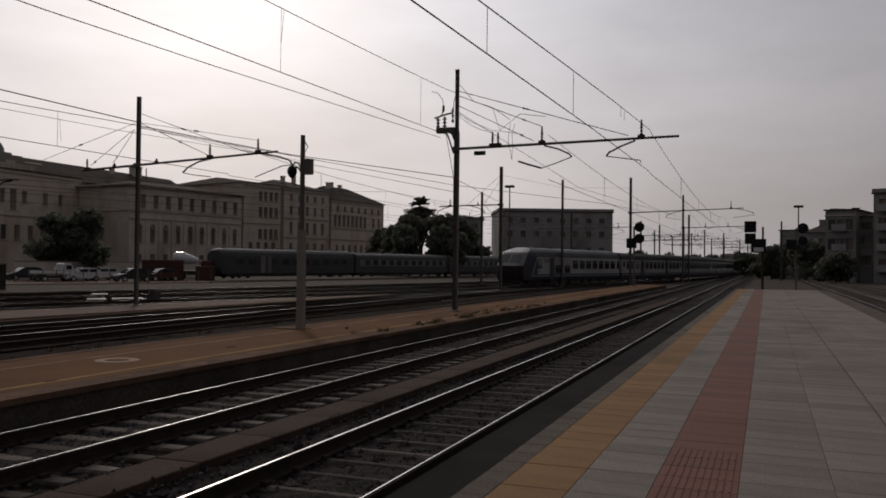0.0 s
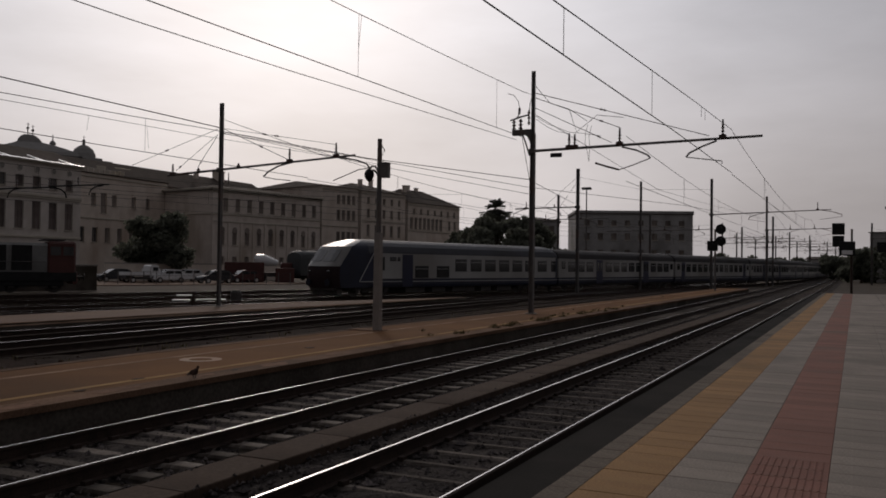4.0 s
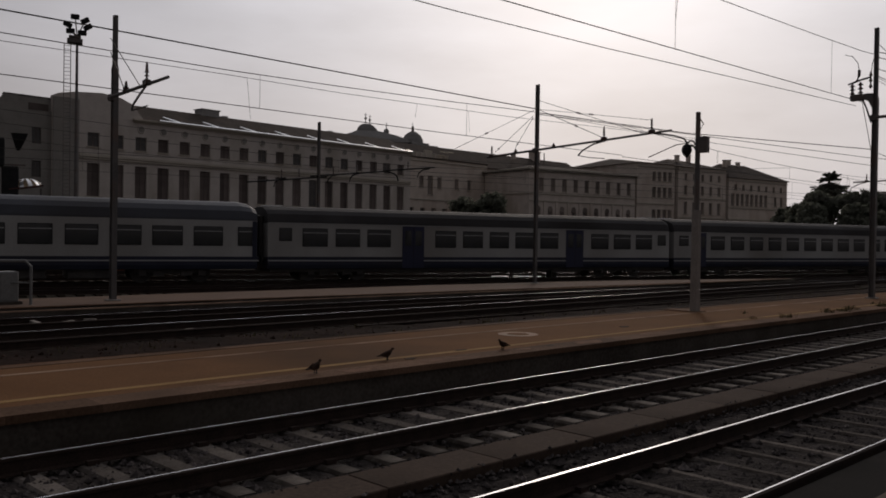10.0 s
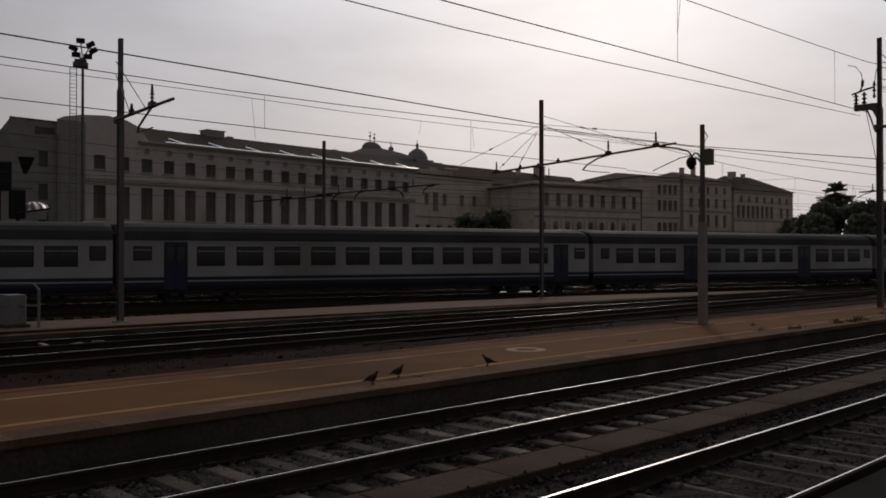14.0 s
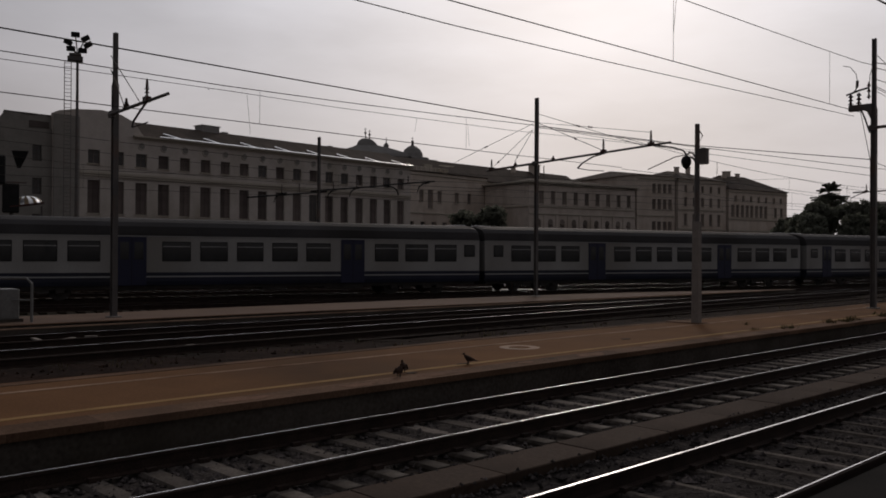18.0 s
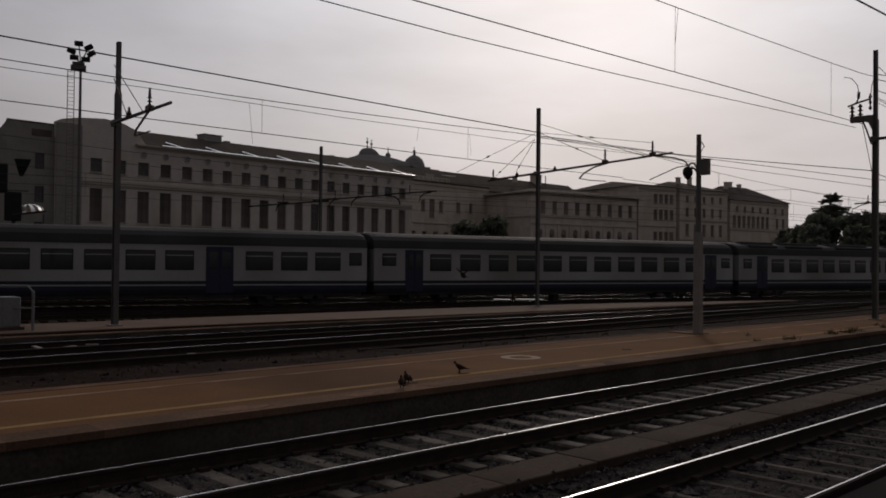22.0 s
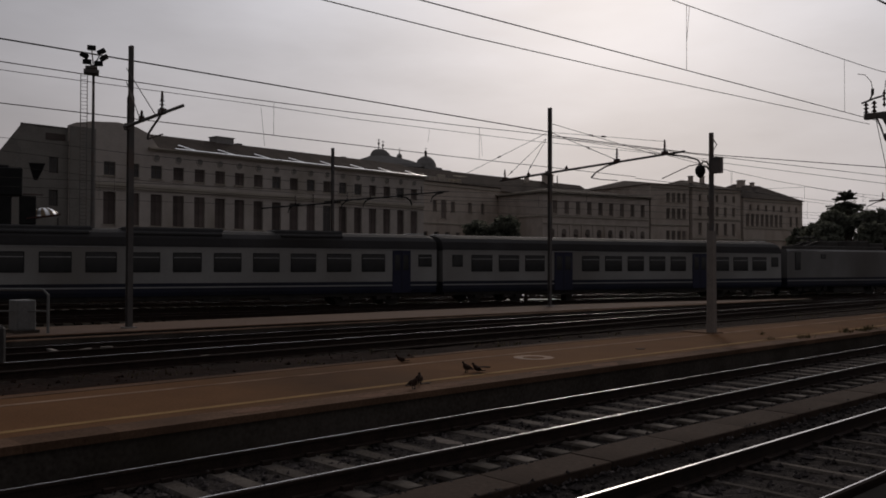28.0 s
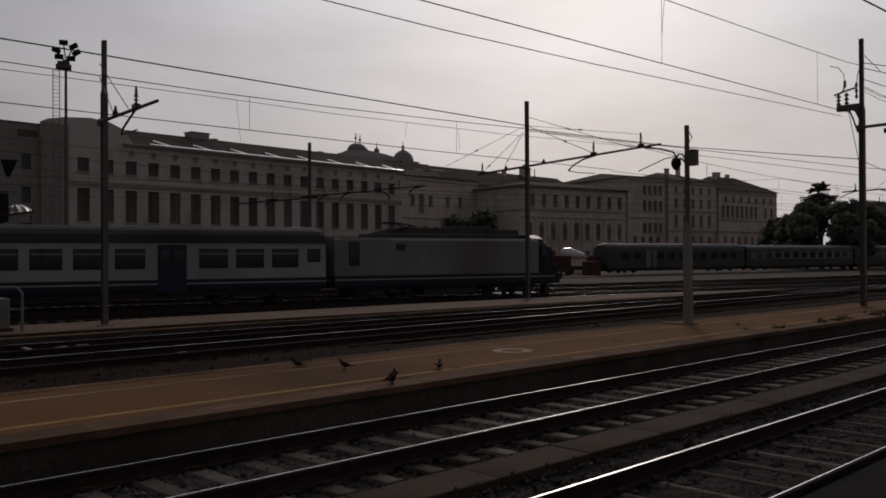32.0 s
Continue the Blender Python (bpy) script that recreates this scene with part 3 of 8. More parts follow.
def straight_track(name, x, y0, y1, y_near, label, top, sleeper_mat, phase=0.0, dz=0.0, bands=((-.02, .02), (-.02, .02)), length=2.4, width=0.26, end_mat=None, pitch=0.6, crown=0.0):
    t = thing(name, label, "railway track", pose(x, 0, dz), kind="structure")
    for side, band in zip((-0.7525, 0.7525), bands):
        part("rail", rail_mesh([(side, y0), (side, y1)], band, crown), [M_RUST, top, M_RAILSIDE], t, "steel rail with a polished running surface")
    me = sleeper_mesh(sleeper_mat, length, width, end_material=end_mat)
    far, clips = [], []
    y, rng = y0 + phase, random.Random(int(-x * 10))
    while y < y1:
        if y_near[0] < y < y_near[1]:
            share("sleeper", me, t, pose(rng.uniform(-.02, .02), y, -0.172 + rng.uniform(-.008, .004), 0, 0, rng.uniform(-.6, .6)))
            for s in (-0.7525, 0.7525):
                clips += [((s - 0.1, y, -0.155), (0.07, 0.12, 0.05)), ((s + 0.1, y, -0.155), (0.07, 0.12, 0.05))]
        else:
            far.append(((0, y, -0.272), (2.4, 0.26, 0.2)))
        y += pitch
    if far:
        stuff_mesh("far_sleepers", *join_boxes(far), sleeper_mat, "row of distant sleepers", t)
    if clips:
        stuff_mesh("rail_fastenings", *join_boxes(clips), M_RUST, "rusty rail fastenings on the sleepers", t)
    return t


def yard_track(name, aside, s0, s1, label, top=None):
    t = thing(name, label, "railway track", kind="structure")
    ss = np.arange(s0, s1, 6.0)
    for side in (-0.7525, 0.7525):
        part("rail", rail_mesh([on_line(s, aside + side)[:2] for s in ss]), [M_RUST, top or M_RAILTOP, M_RAILSIDE], t, "steel rail in the yard")
    rows_v, rows_f = [], []
    for s in np.arange(s0, s1, 0.65):
        x, y, a = on_line(s, aside)
        c, sn = math.cos(radians(a - 90)), math.sin(radians(a - 90))
        k = len(rows_v)
        rows_v += [(x + (u * 2.4) * c - (v * 0.25) * sn, y + (u * 2.4) * sn + (v * 0.25) * c, -0.27 + w * 0.2) for u, v, w in CUBE_V]
        rows_f += [tuple(k + i for i in f) for f in CUBE_F]
    stuff_mesh("yard_sleepers", rows_v, rows_f, M_WOOD, "dark timber sleepers of a yard track", t)


def platform_slab(name, xs_near, xs_far, y0, y1, z, material, label, taper=None):
    """A raised platform; xs_near and xs_far are its two edges, which may draw together far off."""
    ys = [y0, *(taper or ()), y1]
    bm = bmesh.new()
    rows = []
    for y in ys:
        a, b = (f(y) if callable(f) else f for f in (xs_near, xs_far))
        rows.append([bm.verts.new(p) for p in ((a, y, -0.3), (a, y, z), (b, y, z), (b, y, -0.3))])
    for p, q in zip(rows, rows[1:]):
        for i in range(3):
            bm.faces.new((p[i], p[i + 1], q[i + 1], q[i])).material_index = 0 if i == 1 else 1
    bm.faces.new(rows[0]).material_index = 1
    bm.faces.new(rows[-1][::-1]).material_index = 1
    bmesh.ops.recalc_face_normals(bm, faces=bm.faces)
    return tagged(mesh_object(name, bm, [material, M_CONC]), label, "platform", kind="structure")


def strip(name, xa, xb, y0, y1, z, h, material, label, parent, n=1, gap=0.006, drop=0.02):
    """A run of long flat pieces laid along a platform, each an object of its own; xa and xb may follow y."""
    fa, fb = (f if callable(f) else (lambda y, f=f: f) for f in (xa, xb))
    step = (y1 - y0) / n
    for i in range(n):
        a, b = y0 + i * step + gap / 2, y0 + (i + 1) * step - gap / 2
        bm = bmesh.new()
        quad = [(fa(a), a), (fb(a), a), (fb(b), b), (fa(b), b)]
        lo, hi = [bm.verts.new((*p, z - drop)) for p in quad], [bm.verts.new((*p, z + h)) for p in quad]
        bm.faces.new(hi)
        for k in range(4):
            bm.faces.new((lo[k], lo[(k + 1) % 4], hi[(k + 1) % 4], hi[k]))
        bmesh.ops.recalc_face_normals(bm, faces=bm.faces)
        part(name, bm, material, parent, label if n == 1 else "")


def p2_near(y):
    return -9.46 + 0.0065 * max(0, y - 20)


def p2_far(y):
    return -12.93 - 0.022 * max(0, min(y, 14) - 5) + 0.022 * max(0, y - 14)


def p3_near(y):
    return float(np.interp(y, (-40, 8, 15, 22, 30, 38, 50), (-24.6, -24.2, -23.9, -23.4, -22.8, -22.25, -21.5)))


def p3_far(y):
    return float(np.interp(y, (-40, 14, 25, 33, 38, 45, 50), (-27.6, -27.3, -26.9, -26.1, -25.2, -23.1, -21.6)))


def old_track(name, label, rails, y0, y1, x_mid):
    """A track of which only some rails are worn bright: rails of (points, top material)."""
    t = thing(name, label, "railway track", kind="structure")
    for pts, top in rails:
        part("rail", rail_mesh(pts, (-.012, .012), 0.05), [M_RUST, top, M_RAILSIDE], t, "steel rail worn bright" if top == M_RAILTOP else "rusty dull rail")
    rows, y = [], y0
    while y < y1:
        rows.append(((x_mid(y), y, -0.3), (2.4, 0.24, 0.2)))
        y += 0.62
    stuff_mesh("buried_sleepers", *join_boxes(rows), M_WOOD, "dark timber sleepers half buried in the ballast", t)


def build_setting():
    build_ground()
    ballast_bed("track_ballast", -9.5, -2.25, -8, 46, 0.14, 0.16, near_ballast_top, "dark crushed stone ballast under the two near tracks")
    ballast_bed("track_ballast", -9.5, -2.25, 46, 190, 0.9, 0.9, near_ballast_top, "dark ballast of the near tracks running away")
    ballast_bed("track_ballast", -24.7, -12.6, -25, 90, 0.3, 0.4, lambda x: float(np.interp(x, (-17.9, -16.7), (-0.21, -0.05))), "brown overgrown ballast and earth between the platforms", M_BROWN)
    scatter_stones("loose_stones", 15000, -9.4, -2.3, 0.5, 34, near_ballast_top, 0.018, 0.042, "loose ballast stones between and beside the sleepers")
    scatter_stones("loose_stones", 160, -9.3, -2.4, 2, 30, near_ballast_top, 0.05, 0.085, "larger pale stones lying on the ballast", 1.3)
    straight_track("track_near", T1, -20, 230, (0.5, 62), "near railway track with shiny rails on grimy concrete sleepers", M_RAILTOP, M_SLEEPER_DIRTY, 0.584, pitch=0.648, width=0.14, bands=((-.009, .02), (-.02, -.004)))
    straight_track("track_second", T2, -20, 230, (0.2, 62), "second railway track with pale concrete sleepers beside a platform", M_RAILTOP, M_SLEEPER, 0.16, bands=((.004, .016), (-.018, -.007)), crown=0.05, length=2.5, end_mat=M_SLEEPER_END)
    old_track("track_third", "railway track along the third platform, one rail worn bright", [([(-23.2, -30), (-22.85, 8), (-22.55, 22), (-22.1, 34), (-21.4, 50), (-19.5, 90), (-18.0, 130)], M_RAILTOP), ([(-21.55, -30), (-21.3, 8), (-20.9, 24), (-20.5, 34), (-19.9, 50), (-18.0, 90), (-16.5, 130)], M_RUST)], -30, 110, lambda y: float(np.interp(y, (-30, 8, 34, 90, 130), (-22.4, -22.1, -21.3, -18.7, -17.2))))
    old_track("track_joining", "railway track that joins the one along the third platform", [([(-19.2, -30), (-19.62, 8), (-19.7, 22), (-20.0, 33), (-20.1, 50), (-18.3, 90), (-16.8, 130)], M_RAILTOP), ([(-17.7, -30), (-18.05, 8), (-18.2, 24), (-18.5, 34), (-18.6, 50)], M_RUST)], -30, 60, lambda y: float(np.interp(y, (-30, 8, 34), (-18.5, -18.85, -19.2))))
    old_track("track_siding", "disused overgrown siding half buried in earth", [([(-16.5, 13.2), (-16.45, 30), (-16.3, 60), (-15.9, 120)], M_RAILSIDE), ([(-15.0, 16), (-14.95, 30), (-14.8, 60), (-14.4, 120)], M_RUST)], 14, 100, lambda y: -15.7)
    siding_top = lambda x: float(np.interp(x, (-17.9, -16.7), (-0.215, -0.055)))
    scatter_stones("rubble", 1100, -19.0, -13.05, 2, 34, siding_top, 0.014, 0.042, "brown rubble and clods on the overgrown siding", 1.3, 17, M_RUBBLE)
    scatter_stones("rubble", 40, -18.8, -13.3, 3, 26, siding_top, 0.04, 0.075, "larger brown lumps on the overgrown siding", 1.2, 19, M_RUBBLE)
    scatter_stones("rubble", 1600, -24.2, -19.0, 4, 36, lambda x: -0.21, 0.016, 0.045, "dark stones between the rails along the third platform", 1.3, 23, M_RUBBLE)
    straight_track("track_right", 6.3, -20, 260, (0, 0), "railway track on the other side of the near platform", M_RAILTOP, M_SLEEPER, 0.3)
    straight_track("track_right_far", 10.2, -20, 260, (0, 0), "further railway track beside the near platform", M_RAILDULL, M_SLEEPER, 0.3)
    yard_track("track_yard", 0.0, -130, 330, "yard track on which the train runs", M_RAILTOP)
    yard_track("track_yard", 4.6, -120, 62, "yard track beside the third platform")
    yard_track("track_yard", -6.0, -120, 140, "yard track behind the running train")
    yard_track("track_yard", -12.5, -120, 160, "yard track in front of the parked engine")

    # walkway of concrete slabs between the two near tracks
    walkw = thing("cable_trough_walkway", "walkway of dirty brown concrete trough covers between two tracks", "walkway", kind="structure")
    rng = random.Random(3)
    y = -4.0
    while y < 60:
        ln = 1.5
        bm = bmesh.new()
        box(bm, (0, 0, 0), (0.6, ln - 0.006, 0.12), 0.012)
        ob = part("cover_slab", bm, M_TROUGH, walkw)
        ob.matrix_basis = pose(-6.11 + 0.008 * y + rng.uniform(-.012, .012), y + ln / 2, -0.13 + rng.uniform(-.004, .003), 0, 0, -0.46)
        y += ln

    # ballast spilt over both edges of the walkway
    edge = lambda x: -0.085 if -6.34 < x < -5.76 else -0.15
    for xa, xb in ((-6.52, -6.3), (-5.8, -5.56)):
        scatter_stones("spilt_stones", 1000, xa, xb, 1, 40, edge, 0.014, 0.034, "ballast stones spilt on the walkway edge", 1.4, seed=int(-xa * 100))
    # steel plates added in the yard where bright glints lie on the ground
    cross = thing("yard_crossing", "steel plates added for the bright glints in the yard", "crossing", kind="structure")
    for a, d, ln, deep in ((42.2, 49.6, 1.1, 0.5), (42.0, 52.6, 1.0, 0.45), (41.9, 56.2, 1.0, 0.45), (41.8, 60.2, 1.0, 0.45), (40.5, 50.2, 1.9, 0.22), (40.2, 53.2, 1.7, 0.22)):
        bm = bmesh.new()
        box(bm, (0, 0, 0), (ln, deep, 0.2), 0.02)
        part("steel_plate", bm, M_PLATE, cross).matrix_basis = pose(-d * math.sin(radians(a)), d * math.cos(radians(a)), -0.16, rng.uniform(-.4, .4), rng.uniform(-.4, .4), a)
    # tarred strip between the near rail and the platform wall
    bm = bmesh.new()
    box(bm, (-2.83, 41, -0.14), (0.98, 96, 0.18), 0.01)
    tagged(mesh_object("tarred_strip", bm, M_ASPHALT), "smooth dark tarred strip between rail and platform wall", "pavement", kind="structure")

    # platforms
    p2 = platform_slab("platform_second", p2_near, p2_far, -40, 86, P_Z, M_OCHRE, "low platform with worn ochre asphalt between the tracks", (12, 20, 34, 50, 66))
    strip("coping_stone", lambda y: p2_near(y) + 0.06, lambda y: p2_near(y) - 0.42, -12, 84, P_Z, 0.006, M_COPING2, "", p2, 96, gap=0.002, drop=0.085)
    strip("yellow_line", lambda y: p2_near(y) - 0.86, lambda y: p2_near(y) - 1.0, -40, 84, P_Z, 0.004, M_YELLOW, "worn yellow safety line", p2)
    strip("white_edge_line", lambda y: p2_far(y) + 0.38, lambda y: p2_far(y) + 0.27, -40, 84, P_Z, 0.005, M_WHITELINE, "pale line along the far edge", p2)
    strip("far_kerb_stone", lambda y: p2_far(y) + 0.2, lambda y: p2_far(y) - 0.03, -12, 60, P_Z, 0.008, M_COPING2, "", p2, 48, drop=0.1)
    bm = bmesh.new()
    ring = bmesh.ops.create_circle(bm, segments=40, radius=0.4)["verts"]
    ext = bmesh.ops.extrude_edge_only(bm, edges=list({e for v in ring for e in v.link_edges}))
    for v in [v for v in ext["geom"] if isinstance(v, bmesh.types.BMVert)]:
        v.co.xy *= 0.55
    ob = part("manhole_ring", bm, M_CEMENT, p2, "pale cement ring of a manhole")
    ob.matrix_basis = pose(-11.33, 13.15, P_Z + 0.006)
    bm = bmesh.new()
    cyl(bm, (0, 0, 0), (0, 0, 0.012), 0.21, 0.21, 28)
    ob = part("manhole_cover", bm, M_OCHRE, p2, "manhole cover filled with asphalt")
    ob.matrix_basis = pose(-11.33, 13.15, P_Z - 0.004)

    # flaking patches along the worn kerb
    flake = random.Random(31)
    for x, y, lx, ly, m in ((-9.64, 9.4, 0.16, 0.55, M_PATCH), (-9.6, 7.7, 0.14, 0.35, M_PATCH), (-9.64, 13.2, 0.17, 0.42, M_PATCH), (-9.7, 15.6, 0.18, 0.5, M_PATCH), (-9.62, 18.4, 0.15, 0.6, M_PATCH), (-9.66, 5.9, 0.15, 0.4, M_PATCH), (-9.68, 11.4, 0.1, 0.2, M_PATCH),
                            (-9.66, 21.5, 0.2, 0.8, M_PATCH), (-10.03, 9.1, 0.07, 0.12, M_TROUGH), (-10.28, 10.45, 0.06, 0.14, M_TROUGH), (-10.9, 16.2, 0.09, 0.15, M_TROUGH), (-9.75, 12.2, 0.06, 0.1, M_TROUGH)):
        bm = bmesh.new()
        outline = [(x + lx * k * math.cos(a), y + ly * k * math.sin(a)) for a, k in ((math.tau * i / 14, flake.uniform(0.6, 1.15)) for i in range(14))]
        lo, hi = [bm.verts.new((*p, P_Z - 0.005)) for p in outline], [bm.verts.new((*p, P_Z + 0.0095)) for p in outline]
        bm.faces.new(hi)
        for i in range(14):
            bm.faces.new((lo[i], lo[(i + 1) % 14], hi[(i + 1) % 14], hi[i]))
        part("worn_patch", bm, m, p2, "pale flaking patch on the kerb" if m == M_PATCH else "dark stain of tar")
    p3 = platform_slab("platform_third", p3_near, p3_far, -40, 49, P3_Z, M_P3, "low pinkish asphalt platform beside the yard", (8, 14, 15, 22, 25, 30, 33, 38, 45))
    strip("coping_stone", lambda y: p3_near(y) + 0.03, lambda y: p3_near(y) - 0.2, -12, 46, P3_Z, 0.006, M_COPING2, "", p3, 58)
    strip("pale_edge_line", lambda y: p3_near(y) - 0.02, lambda y: p3_near(y) - 0.1, -40, 47, P3_Z, 0.011, M_WHITELINE, "pale line on the platform edge", p3)

    # near platform: a base with paving laid on it
    p1 = platform_slab("platform_near", NEAR_EDGE, 4.45, -30, 74, P1_Z - 0.03, M_JOINT, "paved station platform with amber and red guiding strips")
    row = 0.41
    cols = [(NEAR_EDGE - 0.02, -2.06, M_COPING, M_COPING, "edge_stone"), (-2.06, -1.49, M_AMBER, M_AMBER_I, "amber_tile"), (-1.49, -0.88, M_SLAB, M_SLAB_I, "paving_slab"),
            (-0.88, -0.21, M_RED, M_RED_I, "red_tile"), (-0.21, 0.53, M_SLAB, M_SLAB_I, "paving_slab"), (0.53, 1.29, M_SLAB, M_SLAB_I, "paving_slab"),
            (1.31, 2.1, M_SLAB, M_SLAB_I, "paving_slab"), (2.1, 2.87, M_SLAB, M_SLAB_I, "paving_slab"), (2.87, 3.64, M_SLAB, M_SLAB_I, "paving_slab"), (3.64, 4.45, M_COPING, M_COPING, "edge_stone")]
    for x0, x1, near_m, far_m, nm in cols:
        wide = x1 - x0 - 0.004
        meshes = []
        for ribs in ((), [-0.27 + 0.06 * k for k in range(10)] if nm == "red_tile" else ()):
            bm = bmesh.new()
            box(bm, (0, 0, -0.022), (wide, row - 0.005, 0.044), 0.003)
            for u in ribs:
                box(bm, (u, 0, 0.002), (0.022, row - 0.03, 0.008), 0.002)
            me = bpy.data.meshes.new(nm)
            bm.to_mesh(me)
            bm.free()
            me.materials.append(near_m)
            meshes.append(me)
        far = []
        for k in range(-93, 160):
            # the paving was laid in pairs of rows, every second joint a little open
            c = 8.2 + row * (k + 0.5) + (0.002 if k % 2 else -0.002)
            if 4.9 < c < 17 and x1 < 4:
                share(nm, meshes[1 if c < 9.2 else 0], p1, pose((x0 + x1) / 2, c, P1_Z + rng.uniform(-.0015, .0015), rng.uniform(-.12, .12), rng.uniform(-.12, .12), 0))
            else:
                far.append((((x0 + x1) / 2, c, P1_Z - 0.022), (wide, row - 0.005, 0.044)))
        stuff_mesh("far_" + nm + "s", *join_boxes(far), far_m, "rows of distant paving", p1)
    strip("drain_channel", 1.293, 1.307, -30, 73, P1_Z - 0.03, 0.02, M_UNDER, "narrow dark drainage channel", p1)
    ramp = bmesh.new()
    prism(ramp, [(0, -0.3), (0, P1_Z - 0.03), (9, -0.2), (9, -0.3)], -1.9, 4.1)
    part("end_ramp", ramp, M_CONC, p1, "concrete ramp at the platform end").matrix_basis = pose(0, 74, 0)


build_setting()

# ---- rolling stock ----
HALF = 1.41


def shell_profile(half, z0, z_eave, z_top, n=9):
    """Side walls up to the eaves, then an arched roof: (y, z) pairs."""
    pts = [(-half, z0), (-half, z_eave)]
    for i in range(1, n):
        a = math.pi * i / n
        pts.append((-half * math.cos(a) * (1 - 0.0 * a), z_eave + (z_top - z_eave) * math.sin(a) ** 0.75))
    return pts + [(half, z_eave), (half, z0)]


def bogie(parent, x):
    """A two-axle bogie: frame, and wheelsets that hang under it."""
    bm = boxes(((0, -1.0, 0.52), (3.3, 0.14, 0.2)), ((0, 1.0, 0.52), (3.3, 0.14, 0.2)), ((0, 0, 0.55), (0.5, 2.1, 0.18)), ((-0.6, -1.06, 0.42), (0.5, 0.16, 0.24)), ((0.6, -1.06, 0.42), (0.5, 0.16, 0.24)),
               ((-1.28, -1.06, 0.46), (0.34, 0.2, 0.3)), ((1.28, -1.06, 0.46), (0.34, 0.2, 0.3)), ((-1.28, 1.06, 0.46), (0.34, 0.2, 0.3)), ((1.28, 1.06, 0.46), (0.34, 0.2, 0.3)), bevel=0.02)
    b = part("bogie", bm, M_UNDER, parent, "grimy steel bogie")
    b.matrix_basis = pose(x, 0, 0)
    for ax in (-1.28, 1.28):
        w = bmesh.new()
        for sy in (-0.78, 0.72):
            cyl(w, (0, sy, 0), (0, sy + 0.06, 0), 0.46, 0.46, 22)
            cyl(w, (0, sy - 0.02, 0), (0, sy + 0.08, 0), 0.3, 0.3, 14)
        cyl(w, (0, -0.9, 0), (0, 0.9, 0), 0.09, 0.09, 8)
        part("wheelset", w, M_UNDER, b, "steel wheelset").matrix_basis = pose(ax, 0, 0.46)


def side_window(parent, x0, x1, z0, z1, sides=(-1, 1), vent=True, name="window", bar=True):
    """A rounded dark pane in a slim frame, with a top vent bar, on each side."""
    w, h = x1 - x0, z1 - z0
    for s in sides:
        bm = bmesh.new()
        box(bm, (0, 0, 0), (w + 0.07, 0.035, h + 0.07), 0.015)
        fr = part(name, bm, M_BLACK, parent)
        fr.matrix_basis = pose((x0 + x1) / 2, s * (HALF + 0.006), (z0 + z1) / 2)
        g = bmesh.new()
        box(g, (0, 0, 0), (w, 0.02, h), 0.008)
        part("pane", g, M_CARGLASS, fr).matrix_basis = pose(0, s * 0.012, 0)
        if bar and vent and w > 0.6:
            b = bmesh.new()
            box(b, (0, 0, 0), (w, 0.02, 0.035))
            part("vent_bar", b, M_STRIPE, fr).matrix_basis = pose(0, s * 0.018, h * 0.27)


def side_door(parent, x0, x1, z0=0.62, z1=2.72, sides=(-1, 1)):
    for s in sides:
        bm = bmesh.new()
        box(bm, (0, 0, 0), (x1 - x0, 0.03, z1 - z0), 0.008)
        d = part("door", bm, M_DOORBLUE, parent, "blue entrance door")
        d.matrix_basis = pose((x0 + x1) / 2, s * (HALF + 0.008), (z0 + z1) / 2)
        for k in (-1, 1):
            g = bmesh.new()
            box(g, (0, 0, 0), ((x1 - x0) * 0.3, 0.012, 0.75), 0.004)
            part("door_pane", g, M_CARGLASS, d).matrix_basis = pose(k * (x1 - x0) * 0.24, s * 0.014, 0.45)
        g = boxes(((0, 0, 0), (0.02, 0.012, z1 - z0 - 0.04)))
        part("door_seam", g, M_BLACK, d).matrix_basis = pose(0, s * 0.013, 0)


